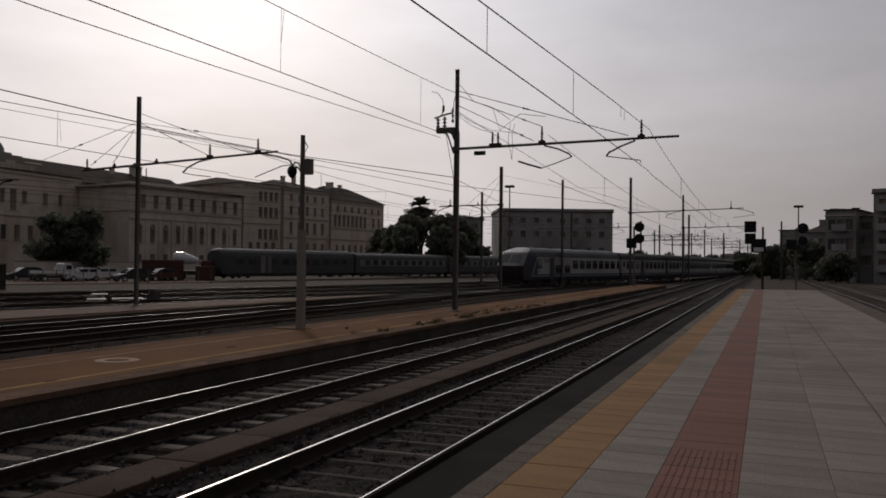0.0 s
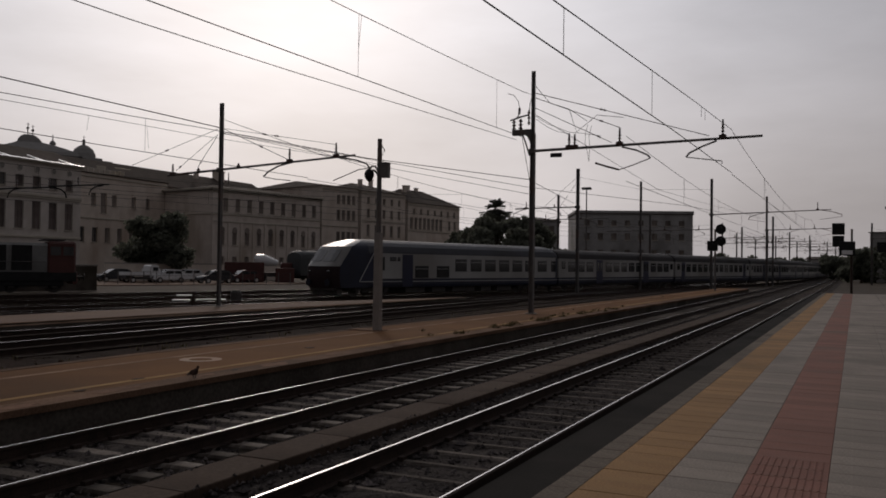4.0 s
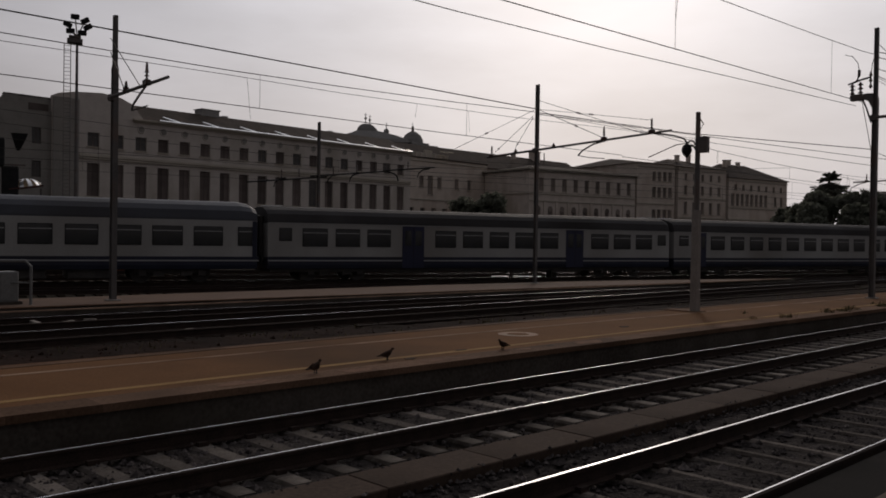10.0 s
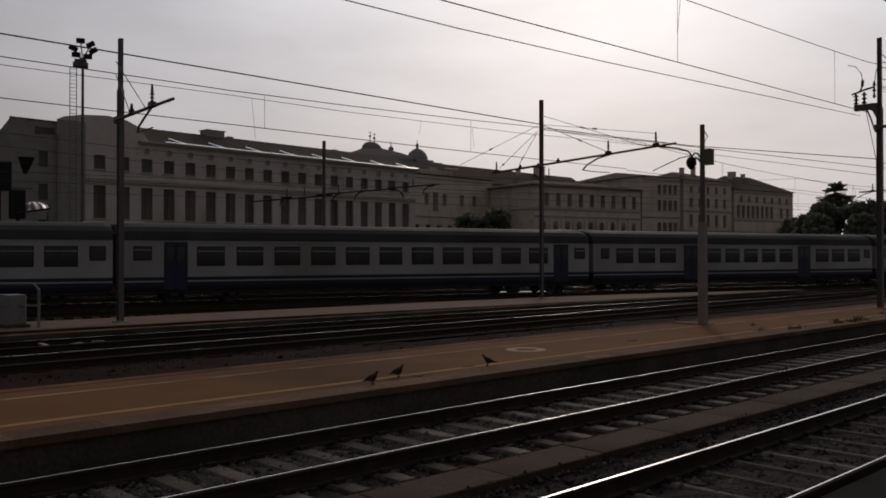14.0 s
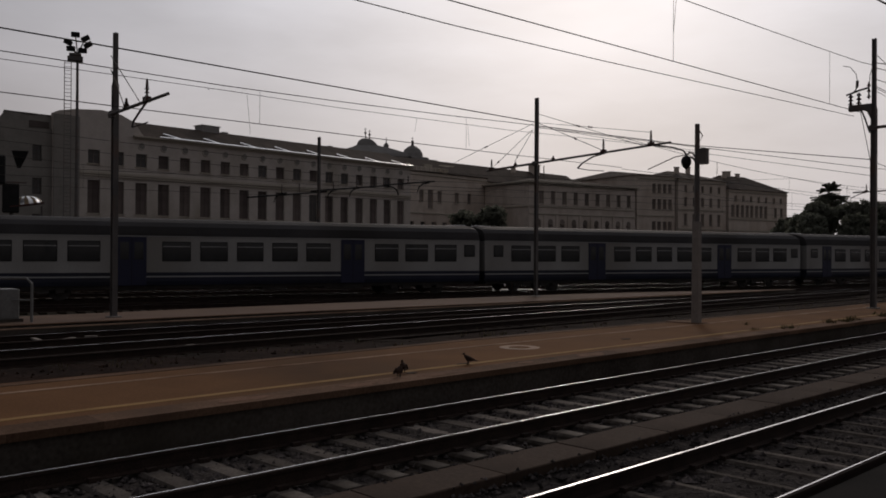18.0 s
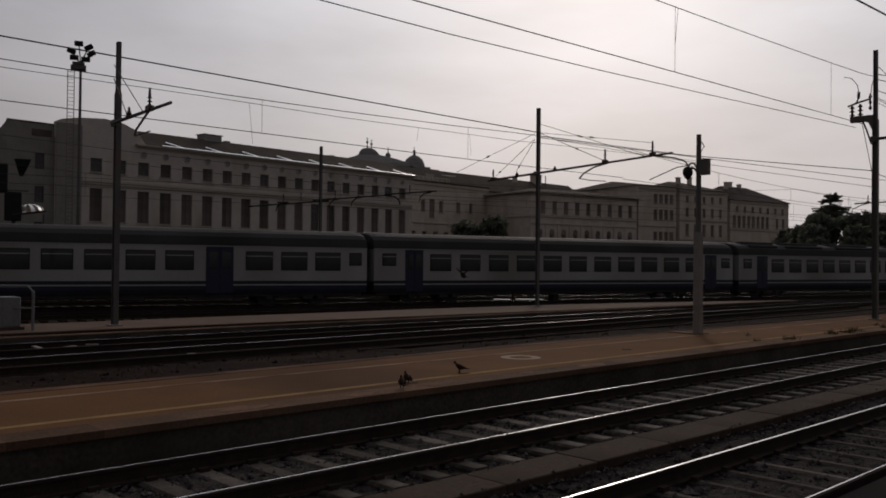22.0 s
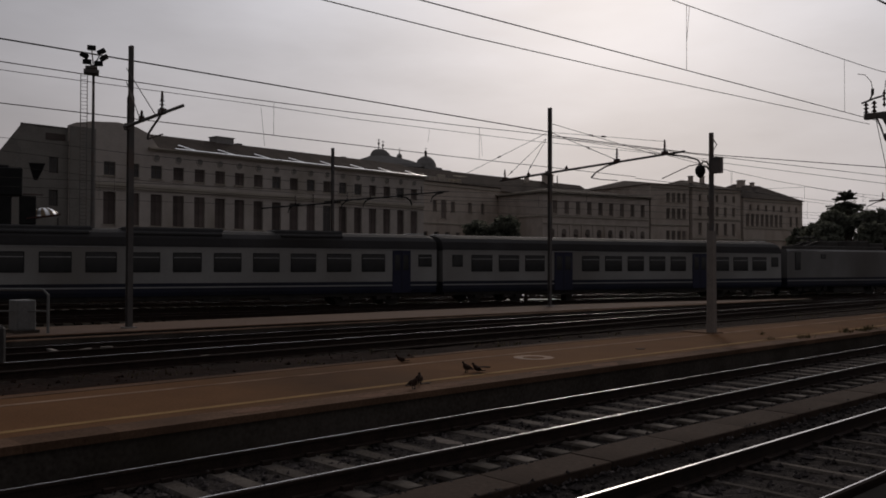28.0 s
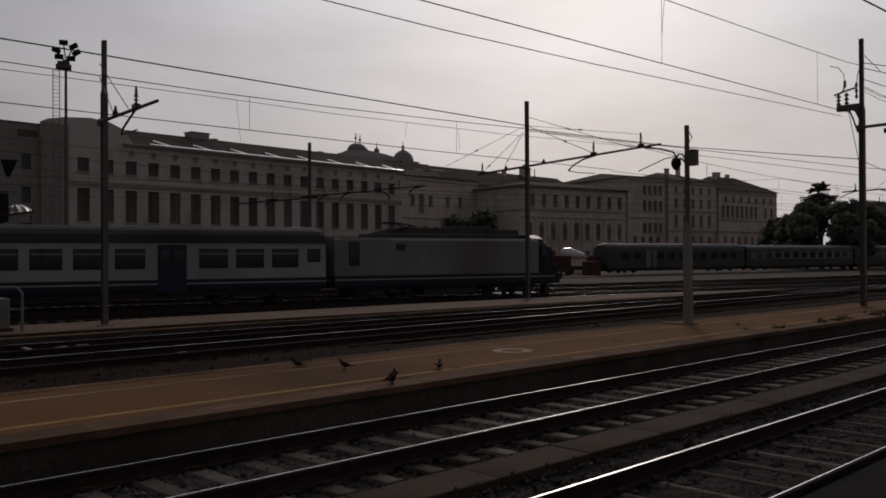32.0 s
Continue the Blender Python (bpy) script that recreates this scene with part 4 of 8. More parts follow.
def coach(label, length, windows, doors, roof_pods=(), z_top=3.58, name="passenger_coach"):
    c = thing(name, label, "train coach", group="vehicles of the passing train")
    x0, x1 = 0.18, length - 0.18
    bm = bmesh.new()
    prism(bm, [(-HALF + 0.04, 0.62), (-HALF, 0.8), (-HALF, 1.15), (HALF, 1.15), (HALF, 0.8), (HALF - 0.04, 0.62)], x0, x1)
    part("lower_body", bm, M_BLUE, c, "dark blue lower body side")
    bm = bmesh.new()
    prism(bm, [(-HALF, 1.15), (-HALF, 2.74), (HALF, 2.74), (HALF, 1.15)], x0, x1)
    part("upper_body", bm, M_WHITE, c, "dirty white window band")
    bm = bmesh.new()
    prof = shell_profile(HALF, 2.74, 2.86, z_top)
    rings = []
    for x, k in ((x0, 0.94), (x0 + 0.25, 1.0), (x1 - 0.25, 1.0), (x1, 0.94)):
        rings.append([(x, y * (0.985 if k < 1 else 1), 2.74 + (z - 2.74) * k) for y, z in prof])
    loft(bm, rings)
    part("roof", bm, M_ROOF, c, "grey arched roof")
    for s in (-1, 1):
        part("stripe", boxes(((length / 2, s * (HALF + 0.003), 1.0), (x1 - x0, 0.008, 0.06))), M_STRIPE, c, "thin white waist stripe")
        part("dark_stripe", boxes(((length / 2, s * (HALF + 0.003), 1.13), (x1 - x0, 0.008, 0.11))), M_BLUE, c)
        part("rain_gutter", boxes(((length / 2, s * (HALF + 0.012), 2.76), (x1 - x0, 0.03, 0.035))), M_STRIPE if s < 0 else M_ROOF, c)
    for a, b, zl, zh in windows:
        side_window(c, a, b, zl, zh)
    for a, b in doors:
        side_door(c, a, b)
    for xb in (3.7, length - 3.7):
        bogie(c, xb)
    rng = random.Random(int(length * 100 + len(windows)))
    x = 7.0
    while x < length - 7.5:
        w = rng.uniform(0.9, 2.2)
        part("equipment_box", boxes(((x + w / 2, 0, 0.5), (w, 2.3, rng.uniform(0.2, 0.36))), bevel=0.03), M_UNDER, c, "grimy underfloor equipment box")
        x += w + rng.uniform(0.9, 2.6)
    part("underframe", boxes(((length / 2, 0, 0.6), (x1 - x0 - 0.4, 2.4, 0.26))), M_UNDER, c)
    for xe, d in ((x0, -1), (x1, 1)):
        bm = boxes(((xe + d * 0.09, 0, 2.0), (0.22, 1.5, 2.25)), bevel=0.05)
        part("gangway", bm, M_UNDER, c, "black rubber gangway")
        for sy in (-0.87, 0.87):
            b = bmesh.new()
            cyl(b, (xe, sy, 1.05), (xe + d * 0.16, sy, 1.05), 0.08, 0.08, 8)
            cyl(b, (xe + d * 0.14, sy, 1.05), (xe + d * 0.17, sy, 1.05), 0.22, 0.22, 14)
            part("buffer", b, M_UNDER, c)
    # zinc plates added at both roof ends to give the glint there
    for xe in (x0 + 0.62, x1 - 0.62):
        part("roof_plate", boxes(((xe, 0, z_top + 0.004), (0.9, 0.62, 0.03)), bevel=0.008), M_ZINC, c, "zinc plate added for the glint at the roof end")
    for a, b in roof_pods:
        part("roof_unit", boxes((((a + b) / 2, 0, z_top - 0.03), (b - a, 1.5, 0.2)), (((a + b) / 2, -1.0, z_top - 0.22), (b - a - 0.3, 0.5, 0.16)), bevel=0.05), M_POD, c, "low grey metal roof unit")
    return c


WA = [(0.78, 1.35, 1.95, 2.5)] + [(a, a + 1.25, 1.7, 2.5) for a in (1.95, 3.68, 5.4)] + [(a, a + 1.2, 1.7, 2.5) for a in (9.33, 11.02, 12.72, 14.42, 16.12)] + [(a, a + 1.25, 1.7, 2.5) for a in (19.78, 21.5, 23.22)] + [(25.0, 25.6, 1.95, 2.5)]
DA = [(7.35, 8.62), (17.9, 19.17)]
WB = [(0.68, 1.4, 1.95, 2.5)] + [(3.45 + 1.83 * i, 4.66 + 1.83 * i, 1.7, 2.5) for i in range(11)] + [(24.9, 25.6, 1.95, 2.5)]
DB = [(1.96, 3.0), (23.4, 24.42)]
FIT = 25.4 / 26.1
WA, WB = ([(a * FIT, b * FIT, c, d) for a, b, c, d in w] for w in (WA, WB))
DA, DB = ([(a * FIT, b * FIT) for a, b in w] for w in (DA, DB))


def pilot_car():
    """The driving trailer that leads: a raked nose, then a coach body."""
    length, zt = 25.8, 3.72
    c = thing("driving_trailer", "leading driving trailer with raked blue nose and white window band", "train coach", group="vehicles of the passing train")
    # nose: level sections from the apron up to the roof, leaning back above the sill
    front = lambda z: float(np.interp(z, (0.62, 1.2, 1.95, 3.2, 3.35, 3.5, 3.62, 3.7), (0.58, 0.45, 0.48, 1.5, 1.95, 2.4, 2.85, 3.2)))
    width = lambda z: HALF * math.sqrt(max(0.0, 1 - max(0.0, (z - 2.9) / (zt + 0.01 - 2.9)) ** 2.667))
    def section(z):
        f, w = front(z), width(z)
        half = [(3.4, 1.0), (min(3.3, f + 1.3), 1.0), (min(3.25, f + 0.5), 0.96), (f + 0.14, 0.84), (f + 0.02, 0.6), (f, 0.3)]
        return [(x, -k * w, z) for x, k in half] + [(x, k * w, z) for x, k in half[::-1]]
    def nose_part(name, zs, cols, material, label=""):
        shell = bmesh.new()
        grid = [[shell.verts.new(p) for p in section(z)] for z in zs]
        for r0, r1 in zip(grid, grid[1:]):
            for i in cols:
                shell.faces.new((r0[i], r0[i + 1], r1[i + 1], r1[i]))
        bmesh.ops.delete(shell, geom=[v for v in shell.verts if not v.link_faces], context="VERTS")
        bmesh.ops.recalc_face_normals(shell, faces=shell.faces)
        part(name, shell, material, c, label, smooth=True)
    low, mid, high = (0.62, 0.9, 1.2, 1.6, 1.95), (1.95, 2.3, 2.7, 2.9, 3.05, 3.2), (3.2, 3.28, 3.35, 3.42, 3.5, 3.56, 3.62, 3.7)
    face, flanks = range(2, 9), (0, 1, 9, 10)
    nose_part("front_apron", low, face, M_MAROON, "dark maroon front below the windscreen")
    nose_part("windscreen_surround", mid, face, M_LOCOWHITE, "pale grey windscreen surround")
    nose_part("visor", high, face, M_WHITE, "white roof front above the windscreen")
    nose_part("nose_side", low + mid[1:] + high[1:], flanks, M_BLUE, "dark blue nose side")
    bm = bmesh.new()
    prism(bm, [(-HALF + 0.04, 0.62), (-HALF, 0.8), (-HALF, 1.15), (HALF, 1.15), (HALF, 0.8), (HALF - 0.04, 0.62)], 3.2, length - 0.18)
    part("lower_body", bm, M_BLUE, c, "dark blue lower body side")
    bm = bmesh.new()
    prism(bm, [(-HALF, 1.15), (-HALF, 2.82), (HALF, 2.82), (HALF, 1.15)], 3.2, length - 0.18)
    part("upper_body", bm, M_WHITE, c, "white window band")
    bm = bmesh.new()
    pr = shell_profile(HALF, 2.82, 2.9, zt)
    loft(bm, [[(x, y, 2.82 + (z - 2.82) * k) for y, z in pr] for x, k in ((3.2, 1), (length - 0.9, 1), (length - 0.4, 0.9), (length - 0.18, 0.72))])
    part("roof", bm, M_LEADROOF, c, "glossy grey-blue arched roof")
    # two panes of the raked windscreen, glare put into their grey tint
    for sy in (-1, 1):
        bm = bmesh.new()
        rows = [[bm.verts.new((front(z) - 0.02 + (0.05 if k > 0.6 else 0.0), sy * k * width(z), z)) for k in (0.05, 0.5, 0.76)] for z in (2.25, 2.6, 3.0)]
        for r0, r1 in zip(rows, rows[1:]):
            for i in range(2):
                bm.faces.new((r0[i], r0[i + 1], r1[i + 1], r1[i]))
        part("windscreen", bm, M_SCREEN, c, "windscreen pane with glare put into its grey")
    part("coupler_panel", boxes(((0.85, 0, 0.62), (0.35, 2.2, 0.4)), bevel=0.08), M_UNDER, c)
    for sy in (-0.85, 0.85):
        b = bmesh.new()
        cyl(b, (1.0, sy, 0.95), (0.38, sy, 0.95), 0.09, 0.09, 10)
        cyl(b, (0.42, sy, 0.95), (0.36, sy, 0.95), 0.22, 0.22, 16)
        part("buffer", b, M_CABDARK, c)
        part("headlight", boxes(((0.5, sy, 1.62), (0.12, 0.26, 0.14)), bevel=0.03), M_LENS, c)
    # slanted blue field at the front of the white band
    for s in (-1, 1):
        bm = bmesh.new()
        y = s * (HALF + 0.004)
        wedge = bmesh.new()
        prism(wedge, [(y - s * 0.02, 1.8), (y - s * 0.001, 1.8), (y - s * 0.001, 2.815), (y - s * 0.02, 2.815)], 3.16, 3.86)
        for v in wedge.verts:
            if v.co.x > 3.5 and v.co.z < 2:
                v.co.x = 3.2
        part("nose_blue_side", wedge, M_BLUE, c, "dark blue side behind the nose")
        quad = [(2.66, 1.04), (3.85, 1.04), (3.98, 1.6), (3.86, 2.78), (3.8, 2.78)]
        f0, f1 = [bm.verts.new((x, y, z)) for x, z in quad], [bm.verts.new((x, y - s * 0.02, z)) for x, z in quad]
        bm.faces.new(f0)
        for i in range(5):
            bm.faces.new((f0[i], f0[(i + 1) % 5], f1[(i + 1) % 5], f1[i]))
        bmesh.ops.recalc_face_normals(bm, faces=bm.faces)
        part("cab_blue_field", bm, M_DOORBLUE, c, "slanted blue field")
        bm = bmesh.new()
        cyl(bm, (2.6, y + s * 0.004, 1.0), (3.85, y + s * 0.004, 2.78), 0.035, 0.035, 6)
        part("slanted_stripe", bm, M_STRIPE, c, "slanted white stripe")
        part("panel_top_stripe", boxes(((5.2, y + s * 0.004, 2.79), (2.7, 0.02, 0.04))), M_STRIPE, c)
        part("stripe", boxes((((2.6 + length) / 2, y, 1.0), (length - 2.8, 0.012, 0.06))), M_STRIPE, c)
        part("dark_stripe", boxes((((4.6 + length) / 2, y, 1.13), (length - 4.8, 0.01, 0.1))), M_BLUE, c)
        part("logo_plate", boxes(((4.3, y + s * 0.004, 1.42), (0.34, 0.01, 0.1))), M_BLACK, c, "small dark marking")
        part("door", boxes(((7.1, y, 1.7), (1.04, 0.03, 2.14)), bevel=0.008), M_DOORBLUE, c, "blue entrance door")
    side_window(c, 3.85, 4.85, 1.75, 2.55, vent=False, name="cab_side_window")
    side_window(c, 5.4, 5.95, 2.36, 2.56, vent=False, name="destination_panel")
    side_window(c, 6.15, 6.33, 2.36, 2.56, vent=False, name="small_panel")
    for a, b in ((7.9, 9.2), (10.15, 11.45)):
        side_window(c, a, b, 1.26, 2.0)
    for a in (12.2, 13.97, 15.73, 17.5, 19.25, 21.0, 22.77):
        side_window(c, a, a + 1.24, 1.7, 2.5)
    side_window(c, 24.75, 25.35, 1.7, 2.5)
    part("gangway", boxes(((length - 0.09, 0, 2.0), (0.2, 1.5, 2.25)), bevel=0.05), M_UNDER, c)
    for s in (-1, 1):
        part("end_pillar", boxes(((25.5, s * (HALF + 0.004), 1.95), (0.22, 0.02, 1.7))), M_BLUE, c, "dark blue end panel")
    for xb in (4.0, length - 3.9):
        bogie(c, xb)
    for a, w in ((7.2, 2.0), (10.0, 1.4), (12.2, 2.6), (15.6, 1.2), (17.6, 1.8)):
        part("equipment_box", boxes(((a + w / 2, 0, 0.42), (w, 2.3, 0.4)), bevel=0.03), M_UNDER, c)
    part("underframe", boxes(((length / 2 + 0.6, 0, 0.66), (length - 2, 2.2, 0.14))), M_UNDER, c)
    part("snow_plough", boxes(((1.2, 0, 0.36), (0.5, 2.3, 0.42)), bevel=0.06), M_UNDER, c)
    return c


SHORT = 0.905


def pushing_engine():
    """The short single-cab electric engine at the rear: flat end first, cab last."""
    c = thing("electric_locomotive", "short electric locomotive with white sides and dark cab at the rear", "locomotive", group="vehicles of the passing train")
    bm = bmesh.new()
    prism(bm, [(-HALF + 0.04, 0.6), (-HALF, 0.75), (-HALF, 1.2), (HALF, 1.2), (HALF, 0.75), (HALF - 0.04, 0.6)], 0.3, 15.3)
    part("lower_body", bm, M_BLUE, c, "dark blue lower body")
    bm = bmesh.new()
    prism(bm, [(-HALF, 1.2), (-HALF, 2.95), (-HALF + 0.12, 3.08), (HALF - 0.12, 3.08), (HALF, 2.95), (HALF, 1.2)], 0.3, 13.7)
    part("upper_body", bm, M_LOCOWHITE, c, "plain white body side")
    bm = bmesh.new()
    pr = [(-HALF, 1.2), (-HALF, 2.7), (-HALF + 0.25, 3.1), (-0.6, 3.3), (0.6, 3.3), (HALF - 0.25, 3.1), (HALF, 2.7), (HALF, 1.2)]
    rings = []
    for x, k in ((13.4, 1.0), (14.2, 0.98), (15.4, 0.84)):
        rings.append([(x - (max(0, z - 1.7) * 0.55 if x > 14.5 else 0), y * k, z if x < 15 else 1.2 + (z - 1.2) * 0.93) for y, z in pr])
    loft(bm, rings)
    part("cab", bm, M_CABDARK, c, "dark blue driver's cab")
    bm = bmesh.new()
    box(bm, (0, 0, 0), (0.06, 2.0, 0.75), 0.02)
    part("windscreen", bm, M_CARGLASS, c).matrix_basis = pose(15.02, 0, 2.45, 0, -28, 0)
    part("roof_equipment", boxes(((7.6, 0, 3.2), (9.5, 1.9, 0.26)), ((6.0, 0.2, 3.46), (2.8, 1.3, 0.4)), ((9.4, 0, 3.5), (2.6, 1.5, 0.46)), ((11.9, 0, 3.42), (1.9, 1.2, 0.34)), bevel=0.04), M_UNDER, c, "dark roof equipment")
    bm = bmesh.new()
    for sy in (-0.55, 0.55):
        tube(bm, [(3.2, sy, 3.3), (5.6, sy * 0.9, 3.75), (4.2, sy * 0.8, 3.9)], 0.05)
    cyl(bm, (4.2, -0.75, 3.92), (4.2, 0.75, 3.92), 0.05)
    cyl(bm, (3.0, -0.6, 3.2), (3.0, 0.6, 3.2), 0.12)
    part("pantograph", bm, M_UNDER, c, "lowered pantograph")
    bm = bmesh.new()
    for k in range(5):
        cyl(bm, (8.2 + 0.6 * k, -0.6, 3.5), (8.2 + 0.6 * k, -0.6, 3.85), 0.07, 0.05, 8)
    part("roof_insulator", bm, M_INSUL, c)
    for s in (-1, 1):
        part("stripe", boxes(((7.6, s * (HALF + 0.004), 1.02), (14.6, 0.01, 0.06))), M_STRIPE, c)
        part("dark_stripe", boxes(((7.0, s * (HALF + 0.004), 1.17), (13.2, 0.01, 0.09))), M_BLUE, c)
        part("roof_edge_rail", boxes(((2.2, s * (HALF - 0.02), 3.06), (3.2, 0.05, 0.05))), M_STRIPE, c)
    side_window(c, 1.15, 1.7, 1.75, 2.85, vent=False, name="end_door")
    side_window(c, 4.0, 4.5, 2.5, 2.75, vent=False)
    side_window(c, 13.9, 14.25, 2.1, 2.75, vent=False, name="cab_side_window")
    for xb in (3.4, 11.9):
        bogie(c, xb)
    part("equipment_box", boxes(((7.65, 0, 0.42), (3.6, 2.3, 0.5)), bevel=0.04), M_UNDER, c)
    for xe, d in ((0.3, -1), (15.3, 1)):
        for sy in (-0.87, 0.87):
            b = bmesh.new()
            cyl(b, (xe, sy, 1.0), (xe + d * 0.4, sy, 1.0), 0.09, 0.09, 8)
            cyl(b, (xe + d * 0.38, sy, 1.0), (xe + d * 0.43, sy, 1.0), 0.23, 0.23, 14)
            part("buffer", b, M_UNDER, c)
    # drawn together to the engine's true length
    for ob in c.children_recursive:
        if ob.parent == c and ob.name.startswith("bogie"):
            ob.location.x *= SHORT
        elif not ob.name.startswith("wheelset"):
            ob.location.x *= SHORT
            for v in ob.data.vertices:
                v.co.x *= SHORT
    return c


# the vehicles in running order: object, metres behind the train's nose, length between ends
TRAIN = []
COACH = 25.4
TRAIN.append((pilot_car(), 0.0, 25.9))
coach_a = coach("white and blue coach with two blue doors and large windows", COACH, WA, DA)
coach_b = coach("white and blue coach with doors near its ends", COACH, WB, DB)
coach_c = coach("white and blue coach with low grey units on its roof", COACH, WB, DB, ((1.2, 4.3), (4.9, 9.0), (10.2, 14.6), (17.0, 20.4)))
rake = [coach_a, coach_b, copy_thing(coach_a, Matrix()), copy_thing(coach_a, Matrix()), copy_thing(coach_b, Matrix()), coach_c, copy_thing(coach_a, Matrix())]
TRAIN += [(ob, 25.9 + COACH * i, COACH) for i, ob in enumerate(rake)]
TRAIN.append((pushing_engine(), 25.9 + COACH * 7, 14.0))


def train_front(t):
    """Metres along the yard line at which the train's nose stands; it slows a little as it passes."""
    late = spline((0, 4, 8, 10, 13, 17, 20, 24, 28, 30, 32), (0, 0, 0.05, 0.42, 1.1, 1.6, 2.05, 2.95, 3.75, 4.5, 6.0), t)[0]
    return 58.2 - 8.2 * t + 0.00298 * (t - 16) ** 2 + float(late)


def train_rows(offset, length):
    rows = []
    for k in range(65):
        t = k * 0.5
        s = train_front(t) + offset
        xa, ya, _ = on_line(s + 3.7)
        xb, yb, _ = on_line(s + length - 3.7)
        a = math.atan2(yb - ya, xb - xa)
        rows.append((t, pose(xa - math.cos(a) * 3.7, ya - math.sin(a) * 3.7, 0, 0, 0, math.degrees(a))))
    return rows

# ---- masts and overhead line ----
def insulator(bm, p0, p1, r=0.05, n=5):
    """A string of sheds on a rod."""
    p0, p1 = Vector(p0), Vector(p1)
    d = (p1 - p0).normalized()
    u = d.orthogonal().normalized()
    v = d.cross(u)
    prof = [(0.0, r * 0.4)]
    for i in range(n):
        prof += [((i + 0.2) / n, r * 0.4), ((i + 0.3) / n, r), ((i + 0.65) / n, r * 0.55), ((i + 0.8) / n, r * 0.4)]
    prof.append((1.0, r * 0.4))
    return loft(bm, [[p0.lerp(p1, k) + (u * math.cos(a) + v * math.sin(a)) * q for a in (math.tau * j / 8 for j in range(8))] for k, q in prof])


def mast_post(h, w=0.22, thick_to=0.0):
    """A steel H-section post, doubled below thick_to."""
    a, b, c = w / 2, w * 0.4, w * 0.07
    sec = [(-a, -a), (-b, -a), (-b, -c), (b, -c), (b, -a), (a, -a), (a, a), (b, a), (b, c), (-b, c), (-b, a), (-a, a)]
    zs = ((0, 1.36), (thick_to, 1.36), (thick_to + 0.12, 1.0), (h, 1.0)) if thick_to else ((0, 1.0), (h, 1.0))
    return loft(bmesh.new(), [[(x * k, y * k, z) for x, y in sec] for z, k in zs])


def mast(x, y, z0, top, label, boom=None, posts=(), arms=(), w=0.22, thick=0.0, group="catenary masts", stays=True):
    """boom: (x from, x to, z from, z to); posts: (x, height) of standing insulators on it; arms: heavy tube and light tube of each registration arm, as (x, z) pairs."""
    m = thing("catenary_mast", label, "railway mast", pose(x, y, z0), group)
    h = top - z0
    part("post", mast_post(h, w, thick), M_STEEL, m, "dark steel post")
    part("footing", boxes(((0, 0, 0.01), (0.36, 0.36, 0.06)), bevel=0.015), M_POST, m, "concrete footing")
    at = lambda px: boom[2] - z0 + (boom[3] - boom[2]) * (px - boom[0]) / (boom[1] - boom[0])
    if boom:
        x0, x1 = boom[:2]
        bm = bmesh.new()
        cyl(bm, (x0 - x, -0.14, at(x0)), (x1 - x, -0.14, at(x1)), 0.055, 0.045, 8)
        part("boom", bm, M_STEEL, m, "tubular steel boom")
        part("boom_clamp", boxes(((0, -0.1, at(x)), (w * 1.9, 0.14, 0.2)), bevel=0.015), M_STEEL, m)
        if stays:
            far = x1 if abs(x1 - x) > abs(x0 - x) else x0
            bm = bmesh.new()
            for k, dz in ((0.55, 0.7), (0.28, 1.1)):
                cyl(bm, (0, -0.14, h - dz), ((far - x) * k, -0.14, at(x + (far - x) * k)), 0.013, 0.013, 6)
            part("stay_rod", bm, M_STEEL, m)
    for px, ph in posts:
        bm = bmesh.new()
        zz = at(px)
        box(bm, (px - x, -0.14, zz + 0.05), (0.26 if ph > 0.4 else 0.1, 0.16, 0.16), 0.02)
        insulator(bm, (px - x, -0.14, zz + 0.1), (px - x, -0.14, zz + ph * 0.65), 0.075, 3)
        cyl(bm, (px - x, -0.14, zz + ph * 0.6), (px - x, -0.14, zz + ph), 0.045, 0.03, 7)
        part("insulator", bm, M_INSUL, m, "brown ribbed insulator")
    for heavy, light in arms:
        bm = bmesh.new()
        tube(bm, [(px - x, -0.14, pz - z0) for px, pz in heavy], 0.035)
        tube(bm, [(px - x, -0.14, pz - z0) for px, pz in light], 0.02)
        part("registration_arm", bm, M_STEEL, m, "bent steel registration arm")
    return m


def bent_arm(px, z, reach):
    """The usual registration arm under a boom at height z."""
    return ([(px, z), (px + reach * 0.5, z - 0.15), (px + reach * 0.95, z - 0.42), (px + reach, z - 0.62)], [(px + reach, z - 0.62), (px + reach * 0.4, z - 0.78), (px - reach * 0.1, z - 0.9)])


